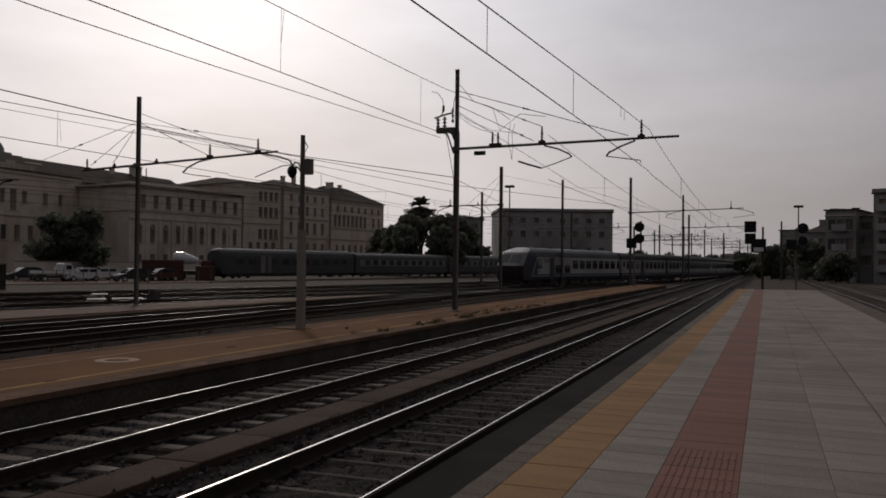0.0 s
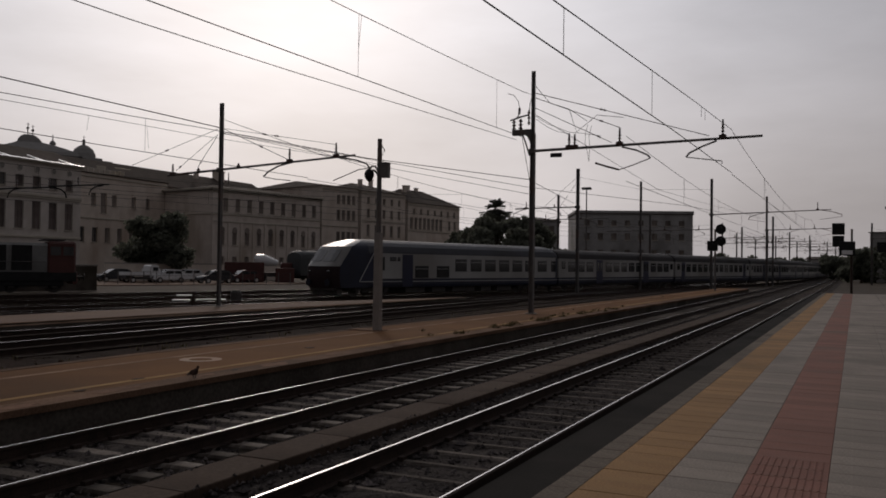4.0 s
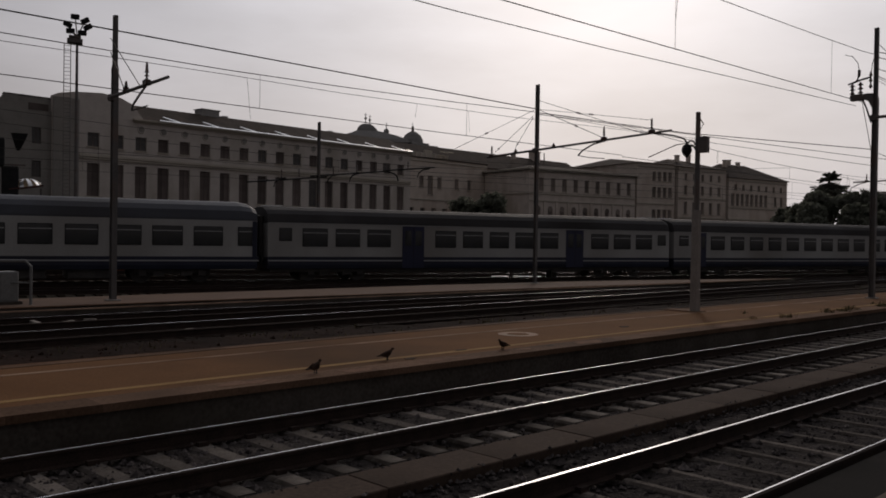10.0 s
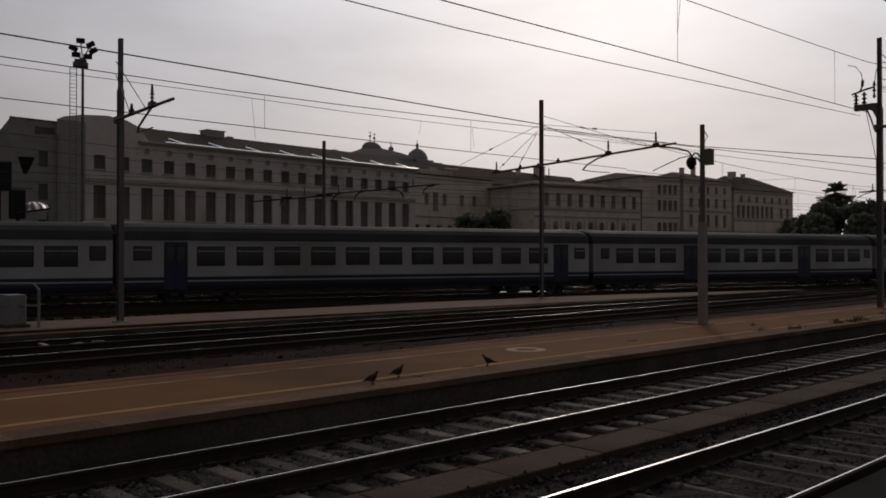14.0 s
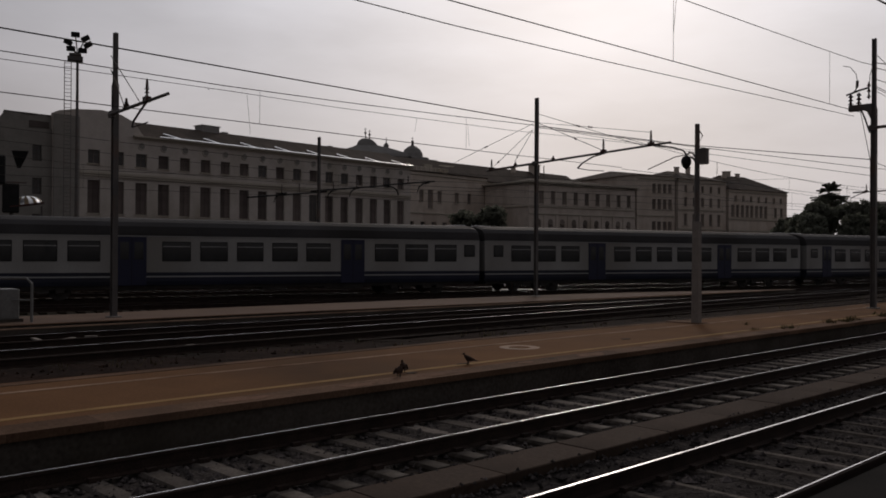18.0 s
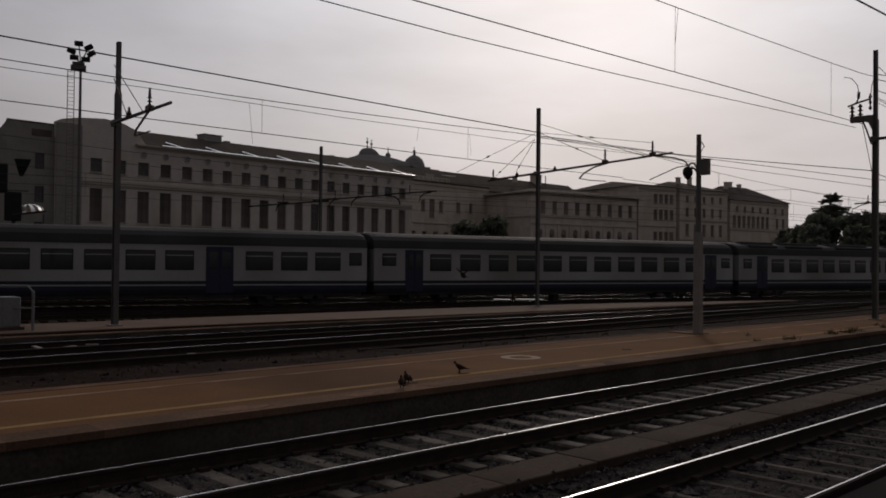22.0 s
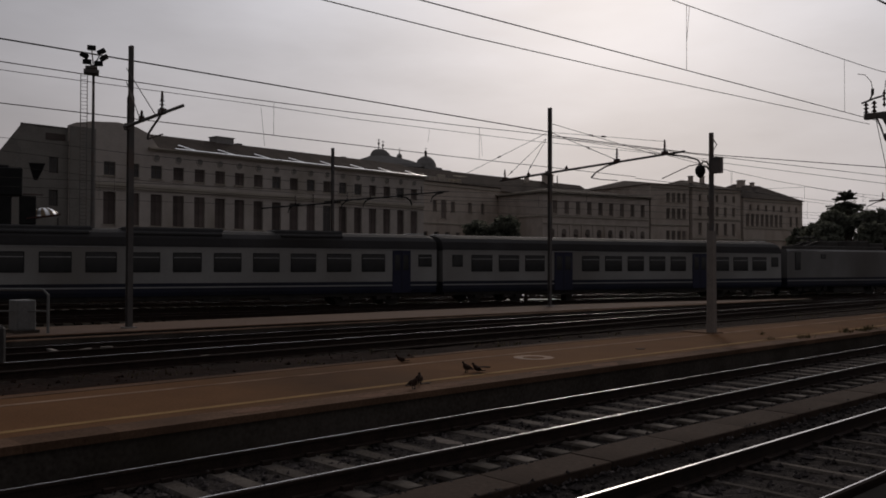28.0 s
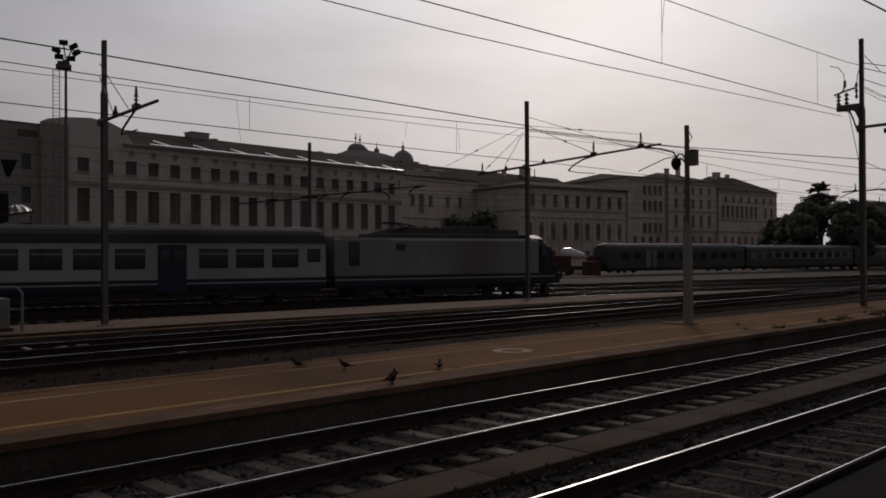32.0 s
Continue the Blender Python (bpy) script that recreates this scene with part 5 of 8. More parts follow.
def build_masts():
    mast(-25.32, 11.03, P3_Z, 8.58, "dark steel catenary mast with a short boom on the third platform", (-25.4, -21.7, 6.14, 6.3), ((-22.95, 0.62), (-24.25, 0.3)), (([(-22.95, 6.24), (-23.4, 6.0), (-23.78, 5.78), (-23.85, 5.62)], [(-23.85, 5.62), (-22.9, 5.66)]),), 0.12, 6.85)
    mast(-25.64, 30.87, P3_Z, 9.23, "dark steel catenary mast with a long boom and stay wires", (-28.6, -18.6, 6.07, 6.58), ((-21.85, 0.58), (-19.52, 0.6), (-24.56, 0.2), (-26.8, 0.2), (-28.3, 0.5)),
         (([(-21.7, 6.4), (-22.4, 6.28), (-22.95, 6.05), (-23.2, 5.84)], [(-23.2, 5.84), (-22.6, 5.72), (-21.8, 5.63)]), ([(-19.3, 6.52), (-18.5, 6.36), (-18.05, 6.2), (-17.9, 6.02)], [(-17.9, 6.02), (-18.4, 5.98), (-19.65, 5.56)])), 0.145, stays=False)
    m4 = mast(-11.45, 32.28, P_Z, 9.76, "tall steel catenary mast with a long boom across two tracks", (-11.4, -2.96, 6.6, 6.76), ((-9.94, 0.58), (-9.72, 0.54), (-7.99, 0.66), (-4.29, 0.68)),
              (([(-7.9, 6.6), (-7.35, 6.45), (-6.95, 6.26), (-6.84, 6.14)], [(-6.84, 6.14), (-7.5, 5.9), (-8.0, 5.75)]), ([(-4.5, 6.66), (-5.0, 6.48), (-5.45, 6.26), (-5.56, 6.12)], [(-5.56, 6.12), (-4.9, 6.02), (-4.31, 5.93), (-4.31, 5.84)])), 0.13, 7.0, stays=False)
    bm = bmesh.new()
    box(bm, (-0.62, 0, 7.12), (0.46, 0.2, 0.22), 0.02)
    loft(bm, [[(x, -0.08, z), (x, 0.08, z), (x, 0.08, z + h), (x, -0.08, z + h)] for x, z, h in ((-0.42, 7.04, 0.18), (-0.22, 6.95, 0.28), (-0.05, 6.6, 0.62))])
    tube(bm, [(-0.42, 0, 7.0), (-0.3, 0, 6.7), (-0.14, 0, 6.2)], 0.03)
    part("bracket", bm, M_STEEL, m4, "steel bracket")
    for px, lo, hi, r in ((-0.8, 7.23, 7.62, 0.1), (-0.52, 7.23, 7.66, 0.1), (-0.18, 7.4, 8.0, 0.07)):
        bm = bmesh.new()
        insulator(bm, (px, 0, lo), (px, 0, hi), r, 3)
        part("arrester", bm, M_INSUL, m4, "ribbed surge arrester")
    for pts, r in (([(-0.95, 0, 7.62), (-0.8, 0, 7.66), (-0.52, 0, 7.74), (-0.2, 0, 7.8)], 0.035),
                   ([(-0.66, 0, 7.7), (-0.58, 0, 7.9), (-0.57, 0, 8.1)], 0.05),
                   ([(-0.57, 0, 8.05), (-0.62, 0, 8.35), (-0.82, 0, 8.62), (-1.08, 0, 8.7)], 0.013),
                   ([(-0.16, 0, 7.95), (-0.14, 0, 8.25), (-0.03, 0, 8.6)], 0.013),
                   ([(-0.5, 0, 7.2), (-0.35, 0, 6.4), (-0.12, 0, 5.2), (-0.12, 0, 1.5)], 0.012),
                   ([(0.1, 0, 8.9), (0.7, -0.1, 8.2), (1.5, -0.1, 7.9), (2.2, -0.14, 7.4)], 0.012),
                   ([(1.5, -0.14, 7.9), (1.8, -0.14, 7.0), (2.6, -0.14, 7.6), (3.6, -0.14, 7.45)], 0.012)):
        part("jumper_cable", tube(bmesh.new(), pts, r), M_WIRE, m4)
    part("sign_plate", boxes(((1.0, -0.15, 6.15), (0.45, 0.06, 0.16))), M_BLACK, m4)

    # short concrete post with a loudspeaker and a box
    m3 = thing("loudspeaker_post", "short pale concrete post with a horn loudspeaker and box", "post", pose(-12.08, 21.28, P_Z))
    bm = bmesh.new()
    loft(bm, [[(x * w, y * w, z) for x, y in ((-1, -.8), (-.8, -1), (.8, -1), (1, -.8), (1, .8), (.8, 1), (-.8, 1), (-1, .8))] for w, z in ((0.105, 0), (0.095, 2.75))])
    part("post", bm, M_POST, m3, "weathered pale concrete post")
    part("upper_tube", cyl(bmesh.new(), (0, 0, 2.6), (0, 0, 5.38), 0.075, 0.065, 10), M_STEEL, m3, "thin dark upper tube")
    part("plinth", boxes(((-0.35, 0.1, 0.01), (1.0, 0.5, 0.04)), bevel=0.015), M_COPING2, m3)
    part("junction_box", boxes(((0.19, -0.02, 4.48), (0.25, 0.18, 0.4)), ((0.19, -0.02, 4.69), (0.28, 0.21, 0.03)), bevel=0.012), M_STEEL, m3, "grey metal box")
    bm = bmesh.new()
    loft(bm, [[(-0.3 + r * math.cos(a), -0.05 + r * math.sin(a), z) for a in (math.tau * k / 12 for k in range(12))] for r, z in ((0.012, 4.17), (0.09, 4.24), (0.132, 4.33), (0.135, 4.42), (0.1, 4.5), (0.04, 4.54))])
    part("loudspeaker", bm, M_BLACK, m3, "round black loudspeaker")
    bm = bmesh.new()
    tube(bm, [(0, 0, 4.42), (-0.12, -0.02, 4.6), (-0.22, -0.04, 4.62), (-0.3, -0.05, 4.52)], 0.025)
    tube(bm, [(0, 0, 4.3), (-0.1, -0.02, 4.46), (-0.2, -0.04, 4.5)], 0.03)
    part("bracket", bm, M_STEEL, m3)
    part("hook", tube(bmesh.new(), [(0.06, 0, 4.9), (0.16, 0, 5.05), (0.06, 0, 5.2)], 0.015), M_STEEL, m3)

    # masts further down the line
    mast(-21.0, 70.5, -0.2, 10.3, "dark steel catenary mast in the yard throat", (-26.5, -20.8, 7.0, 7.1), ((-25.5, 0.6), (-25.1, 0.6), (-23.0, 0.3)), (bent_arm(-25.4, 7.0, -1.3), bent_arm(-23.6, 7.0, 1.2)), 0.24)
    mast(-19.2, 86.0, -0.2, 10.6, "slim steel mast in the yard throat", None, (), (), 0.2)
    mast(-29.6, 92.0, -0.2, 10.0, "slim steel mast beside the yard tracks", (-33, -24, 7.2, 7.35), ((-31, 0.6), (-27, 0.6)), (bent_arm(-30.5, 7.2, -1.3), bent_arm(-26.5, 7.2, 1.3)), 0.22)
    mast(-13.4, 92.5, -0.2, 11.3, "steel catenary mast with a boom over the main tracks", (-13.4, -2.2, 7.6, 7.95), ((-8.0, 0.8), (-3.4, 0.8)), (bent_arm(-8.3, 7.7, -1.5), bent_arm(-3.0, 7.9, 1.8)), 0.24, stays=False)
    mast(-11.0, 126.0, -0.2, 12.0, "steel catenary mast further down the line", (-11, -2.0, 7.4, 7.6), ((-8, 0.6), (-5, 0.6)), (bent_arm(-7, 7.4, -1.4), bent_arm(-4, 7.5, 1.3)), 0.26)
    mast(-10.6, 131.0, -0.2, 9.5, "steel catenary mast further down the line", None, (), (), 0.26)
    rng = random.Random(5)
    for i, (x, y, t) in enumerate(((-25.5, 120, 9.5), (-20.0, 150, 9.6), (-17.8, 158, 9.3), (-15.2, 176, 9.7), (-12.2, 190, 9.5), (-9.5, 214, 9.8), (-16.0, 205, 9.4), (-10.5, 240, 9.6), (-7.2, 262, 9.8), (-21.5, 182, 9.2), (-22.5, 228, 9.6), (-14.0, 246, 9.4), (-5.5, 285, 9.6), (2.2, 150, 9.4))):
        zb, x0, x1 = 6.9 + 0.3 * rng.random(), x - (0.2 if i % 3 else 6), x + 8.5
        mast(x, y, -0.2, t, "distant steel catenary mast with a cross boom", (x0, x1, zb, zb + 0.2), ((x + 2, 0.6), (x + 6.5, 0.6)), (bent_arm(x + 3, zb, -1.3), bent_arm(x + 6, zb + 0.1, 1.3)), 0.26)


def overhead(name, label, wires, droppers=(), group="overhead lines"):
    """wires: (part name, radius, points); droppers: pairs of end points."""
    o = thing(name, label, "overhead wire", group=group)
    for nm, r, pts in wires:
        part(nm, tube(bmesh.new(), pts, r, 6), M_WIRE, o)
    for a, b in droppers:
        part("dropper", tube(bmesh.new(), [a, b], 0.006, 5), M_WIRE, o)
    return o


def sagging(x, y0, y1, z0, zm, n=14):
    pts = []
    for i in range(n + 1):
        k = i / n
        pts.append((x, y0 + (y1 - y0) * k, zm + (z0 - zm) * (2 * k - 1) ** 2))
    return pts


def span_pair(x, spans, zc, z_sup, z_mid, label, twin=0.0, radius=0.011):
    """Messenger and contact wire over one track, supported at the given ys."""
    wires, drops = [], []
    for a, b in zip(spans, spans[1:]):
        pts = sagging(x, a, b, z_sup, z_mid)
        wires.append(("messenger_wire", radius, pts))
        wires.append(("contact_wire", radius, [(x, a, zc), (x, b, zc)]))
        if twin:
            wires.append(("contact_wire", radius, [(x + twin, a, zc - 0.03), (x + twin, b, zc - 0.03)]))
        n = 5
        for i in range(1, n):
            k = i / n
            y = a + (b - a) * k
            zt = z_mid + (z_sup - z_mid) * (2 * k - 1) ** 2
            drops += [((x, y, zc), (x, y, zt))] + ([((x + 0.05, y, zc + 0.3), (x, y + 0.1, zt))] if i % 2 else [])
    overhead("overhead_line", label, wires, drops)


def build_overhead():
    span_pair(-3.98, (32.2, 92.4, 150, 205, 262), 5.45, 6.98, 6.15, "contact and messenger wires over the near track")
    overhead("overhead_line", "contact and messenger wires over the near platform track", [("messenger_wire", 0.011, [(-3.98, -28, 6.95), (-3.98, -10, 5.95), (-3.98, 2, 5.6), (-3.98, 12.2, 5.99), (-3.98, 18.5, 6.34), (-3.98, 24.3, 6.65), (-3.98, 32.2, 7.02)]),
                                                                                     ("contact_wire", 0.011, [(-3.98, -28, 5.2), (-3.98, 9.6, 5.25), (-3.98, 21, 5.42), (-3.98, 32.2, 5.5)])],
             [((-3.98, y, zl), (-3.98, y, zh)) for y, zl, zh in ((-10, 5.22, 5.95), (2, 5.24, 5.6), (12.54, 5.3, 5.99), (18.81, 5.4, 6.34))] + [((-3.98, y, 6.4), (-3.98, y, 6.68)) for y in (25.4, 26.05)])
    span_pair(-7.75, (32.2, 92.4, 150, 205, 262), 5.32, 7.0, 6.3, "contact and messenger wires over the second track")
    top, low = (lambda y: 8.62 + 0.0005 * (y - 5) ** 2), (lambda y: 6.82 + 0.0118 * y)
    ys = [-22 + 54.2 * i / 14 for i in range(15)]
    overhead("anchored_line", "pair of line wires anchored at the tall mast", [("upper_wire", 0.011, [(-11.9, y, top(y)) for y in ys] + [(-11.6, 32.8, top(32.8) - 0.1)]), ("lower_wire", 0.012, [(-11.9, y, low(y)) for y in ys]),
                                                                            ("side_wire", 0.01, [(-12.1, -30, 6.5), (-12.1, 12, 6.57), (-12.1, 17, 6.66), (-12.1, 32.2, 7.08)])],
             [((-11.9, y, low(y)), (-11.9, y, top(y))) for y in (-10, 0, 10, 19.75, 29.55)] + [((-11.9, y, low(y) + 0.7), (-11.9, y + 0.14, top(y))) for y in (10, 19.75)])
    span_pair(-20.9, (30.7, 70.4, 120), 5.66, 6.98, 6.3, "contact and messenger wires over the third track running away")
    third = [(-30, 6.8), (6.5, 6.58), (12.1, 6.57), (16, 6.63), (20.7, 6.74), (23.6, 6.84), (27, 6.93), (30.7, 7.0)]
    overhead("overhead_line", "contact and messenger wires over the third track", [("messenger_wire", 0.012, [(-20.9, y, z) for y, z in third]), ("contact_wire", 0.012, [(-20.9, -30, 5.64), (-20.9, 20, 5.66), (-20.9, 30.7, 5.72)])],
             [((-20.9, y, 5.66), (-20.9, y, z)) for y, z in ((3.0, 6.59), (13.2, 6.59), (21.4, 6.76))])
    overhead("feeder_cable", "thick feeder cable strung between the mast tops", [("cable", 0.022, [(-25.45, -40, 8.3), (-25.45, 11, 8.17), (-25.6, 30.8, 8.1)]), ("cable", 0.016, [(-25.5, 30.8, 7.85), (-18.0, 50.0, 6.9), (-12.0, 70.0, 7.0), (-11.5, 92.5, 7.6)]),
                                                                                  ("cable", 0.01, [(-25.5, -40, 7.3), (-25.5, 8, 7.34), (-25.5, 14.8, 7.4), (-25.5, 19.5, 7.39), (-25.5, 25.3, 7.48), (-25.5, 28.8, 7.53), (-25.5, 32.8, 7.66), (-25.0, 44, 7.9)])],
             [((-25.5, 15.6, 7.4), (-25.5, 15.75, 6.05)), ((-25.5, 23.3, 7.44), (-25.5, 23.2, 6.9)), ((-25.5, 26.2, 7.5), (-25.5, 26.3, 6.62))])
    overhead("mast_feeder", "feeder wires running along the mast row", [("cable", 0.012, [(-11.45, 32.28, 8.1), (-12.6, 62, 7.6), (-13.4, 92.5, 8.6), (-11, 126, 9.0)]), ("cable", 0.012, [(-11.6, 32.28, 5.5), (-15.2, 50, 5.9), (-21.0, 70.5, 7.4)]), ("cable", 0.016, [(-25.64, 30.87, 7.95), (-18.5, 31.6, 6.55), (-11.55, 32.28, 5.5)]),
                                                                 ("cable", 0.01, [(-25.64, 30.87, 7.9), (-18.5, 31.6, 6.3), (-11.55, 32.28, 4.93)]), ("cable", 0.01, [(-13.4, 92.5, 10.2), (-19.2, 86, 9.8), (-21.0, 70.5, 9.6)])])
    # stays in the plane of each boom, with a small insulator in each
    def stay_set(name, label, y, rows):
        st = thing(name, label, "overhead wire", group="overhead lines")
        for r, k, a, b in rows:
            a, b = Vector((a[0], y, a[1])), Vector((b[0], y, b[1]))
            part("stay_wire", tube(bmesh.new(), [a, b], r, 5), M_WIRE, st)
            part("egg_insulator", insulator(bmesh.new(), a.lerp(b, k - 0.02), a.lerp(b, k + 0.02), 0.05, 2), M_INSUL, st)
    stay_set("stay_wires", "slanting stay wires at the boom mast", 30.73, ((0.012, 0.58, (-25.75, 8.05), (-30.8, 6.62)), (0.012, 0.9, (-25.75, 7.8), (-28.1, 6.28)), (0.012, 0.85, (-25.75, 7.75), (-26.85, 6.38)), (0.014, 0.6, (-25.55, 8.1), (-21.85, 6.5)), (0.012, 0.42, (-25.55, 8.5), (-19.9, 6.55)), (0.01, 0.5, (-25.55, 8.08), (-19.52, 7.06))))
    stay_set("stay_wires", "slanting stay wires at the tall mast", 32.14, ((0.015, 0.42, (-11.43, 8.89), (-4.76, 6.85)), (0.014, 0.8, (-11.43, 8.72), (-7.99, 7.33)), (0.013, 0.85, (-11.43, 8.33), (-8.3, 6.79))))
    jump = thing("jumper_loops", "slack jumper cables looped between the wires at the tall mast", "overhead wire", group="overhead lines")
    for pts in ([(-11.3, 7.95), (-10.8, 7.62), (-10.3, 7.42), (-9.94, 7.25), (-9.5, 7.2), (-9.1, 7.12), (-8.7, 7.05)], [(-11.3, 7.85), (-10.8, 7.5), (-10.4, 7.3), (-9.94, 7.2)], [(-9.2, 7.5), (-9.28, 7.2), (-9.3, 6.8), (-9.2, 6.4), (-9.15, 6.1)], [(-9.05, 7.45), (-9.15, 7.1), (-9.12, 6.6), (-9.15, 6.1)]):
        part("jumper", tube(bmesh.new(), [(px, 32.1, pz) for px, pz in pts], 0.009, 5), M_WIRE, jump)
    part("section_insulator", tube(bmesh.new(), [(-8.9, 32.1, 6.03), (-8.45, 32.1, 5.88), (-8.0, 32.1, 5.75)], 0.04, 6), M_INSUL, jump)
    for k, aside in enumerate((0.2, 4.6, -6.0)):
        w, d = [], []
        ss = list(range(-100, 170, 45))
        for a, b in zip(ss, ss[1:]):
            xa, ya, _ = on_line(a, aside)
            xb, yb, _ = on_line(b, aside)
            pts = [(xa + (xb - xa) * i / 8, ya + (yb - ya) * i / 8, 5.9 + 0.9 * (i / 4 - 1) ** 2) for i in range(9)]
            w += [("messenger_wire", 0.01, pts), ("contact_wire", 0.01, [(xa, ya, 5.25), (xb, yb, 5.25)])]
            d += [((p[0], p[1], 5.25), p) for p in pts[1:8:2]]
        overhead("overhead_line", "contact and messenger wires over a yard track", w, d)
    # gantry over the yard in front of the great building
    g = thing("yard_gantry", "thin yard mast with bent arms holding the wires", "railway mast", pose(-50.1, 36.5, -0.2))
    part("post", mast_post(10.4, 0.17), M_STEEL, g)
    at = lambda u: Vector((2.85 * u, 3.92 * u, 6.64 + 0.43 * u))
    for u0, u1, dz in ((-1.02, 0.12, -0.12), (-0.12, 1.02, 0.0), (0.95, 1.7, 0.06)):
        bm = bmesh.new()
        cyl(bm, at(u0) + Vector((0, 0, dz)), at(u1) + Vector((0, 0, dz)), 0.055, 0.05, 6)
        part("boom", bm, M_BLACK, g)
    for u in (-0.53, -0.28, 0.21, 0.55, 0.94, 1.3):
        bm = bmesh.new()
        insulator(bm, at(u), at(u) + Vector((0, 0, 0.6)), 0.07, 3)
        part("insulator", bm, M_INSUL, g)
    for u, dirn in ((-0.46, -1), (0.3, -1), (0.62, -1), (0.98, 1), (1.62, -1)):
        bm = bmesh.new()
        c = at(u)
        tube(bm, [c, c + Vector((0.3 * dirn, 0.42 * dirn, -0.12)), c + Vector((0.46 * dirn, 0.64 * dirn, -0.36)), c + Vector((0.5 * dirn, 0.7 * dirn, -0.66))], 0.055)
        part("registration_arm", bm, M_BLACK, g)


def round_signal(x, y, z0, heads, label, post_x=0.0):
    s = thing("railway_signal", label, "railway signal", pose(x, y, z0), "railway signals")
    zt = max(h[1] for h in heads)
    bm = bmesh.new()
    cyl(bm, (post_x, 0, 0), (post_x, 0, zt), 0.08, 0.08, 8)
    part("post", bm, M_STEEL, s)
    for hx, hz, r, square in heads:
        bm = bmesh.new()
        if square:
            box(bm, (hx, -0.1, hz), (r * 2, 0.25, r * 2), 0.02)
        else:
            cyl(bm, (hx, 0.02, hz), (hx, -0.1, hz), r, r, 24)
        hd = part("signal_head", bm, M_BLACK, s, "black signal head")
        bm = bmesh.new()
        cyl(bm, (hx, -0.22, hz + 0.1), (hx, -0.45, hz + 0.08), 0.13, 0.13, 12)
        part("hood", bm, M_BLACK, hd)
        bm = bmesh.new()
        cyl(bm, (hx, -0.1, hz), (hx, -0.235, hz), 0.1, 0.1, 12)
        part("lens", bm, M_LENS, hd)
    return s


def build_signals():
    round_signal(-0.3, 74.6, 0.1, ((-0.95, 5.2, 0.45, True), (-0.95, 4.25, 0.42, True)), "black railway signal with two square heads at the platform end")
    s = thing("platform_end_sign", "dark cabinet on a post with a white plate", "sign", pose(-0.62, 74.2, 0.22))
    part("cabinet", boxes(((0, 0, 3.55), (1.15, 0.5, 1.1)), bevel=0.04), M_BLACK, s)
    part("plate", boxes(((0, -0.27, 3.25), (0.75, 0.02, 0.32))), M_CARWHITE, s, "white plate")
    bm = bmesh.new()
    cyl(bm, (0.3, 0, -0.2), (0.3, 0, 3.2), 0.09, 0.09, 8)
    part("post", bm, M_RUST, s)
    round_signal(2.6, 75.4, -0.1, ((0.1, 5.3, 0.42, False), (0.1, 4.3, 0.36, False), (-0.75, 4.0, 0.4, True)), "black railway signal with round heads at the platform end", -0.4)
    round_signal(-10.6, 76.0, 0.1, ((0.35, 5.3, 0.42, False), (0.35, 4.3, 0.42, False), (-0.3, 3.9, 0.42, True)), "black railway signal with two round heads beside the main tracks", -0.1)
    round_signal(10.5, 84.0, -0.2, ((0.0, 4.9, 0.4, False), (0.0, 4.1, 0.4, False)), "dim railway signal beside the outer tracks")
    bm = bmesh.new()
    t = thing("low_post", "thin low marker post beside the yard track", "post", pose(-30.96, 35.27, -0.2))
    cyl(bm, (0, 0, 0), (0, 0, 0.75), 0.07, 0.06, 8)
    part("post", bm, M_RUST, t)
    t = thing("point_machine", "dark point machine box beside the yard track", "point machine", pose(-31.3, 39.14, -0.2))
    part("casing", boxes(((0, 0, 0.36), (0.46, 0.46, 0.66)), bevel=0.06), M_UNDER, t)
    part("lid", boxes(((0, 0, 0.72), (0.36, 0.4, 0.08)), bevel=0.03), M_UNDER, t)
    for x, y, ln in ((-44.68, 42.84, 0.85), (-43.81, 43.7, 0.75), (-43.0, 44.5, 0.8)):
        t = thing("kerb_block", "pale concrete kerb block lying in the yard", "kerb block", pose(x, y, -0.2, 0, 0, 45), "kerb blocks")
        part("block", boxes(((0, 0, 0.06), (ln, 0.25, 0.16)), bevel=0.02), M_SLEEPER_END, t)


build_masts()
build_overhead()
build_signals()

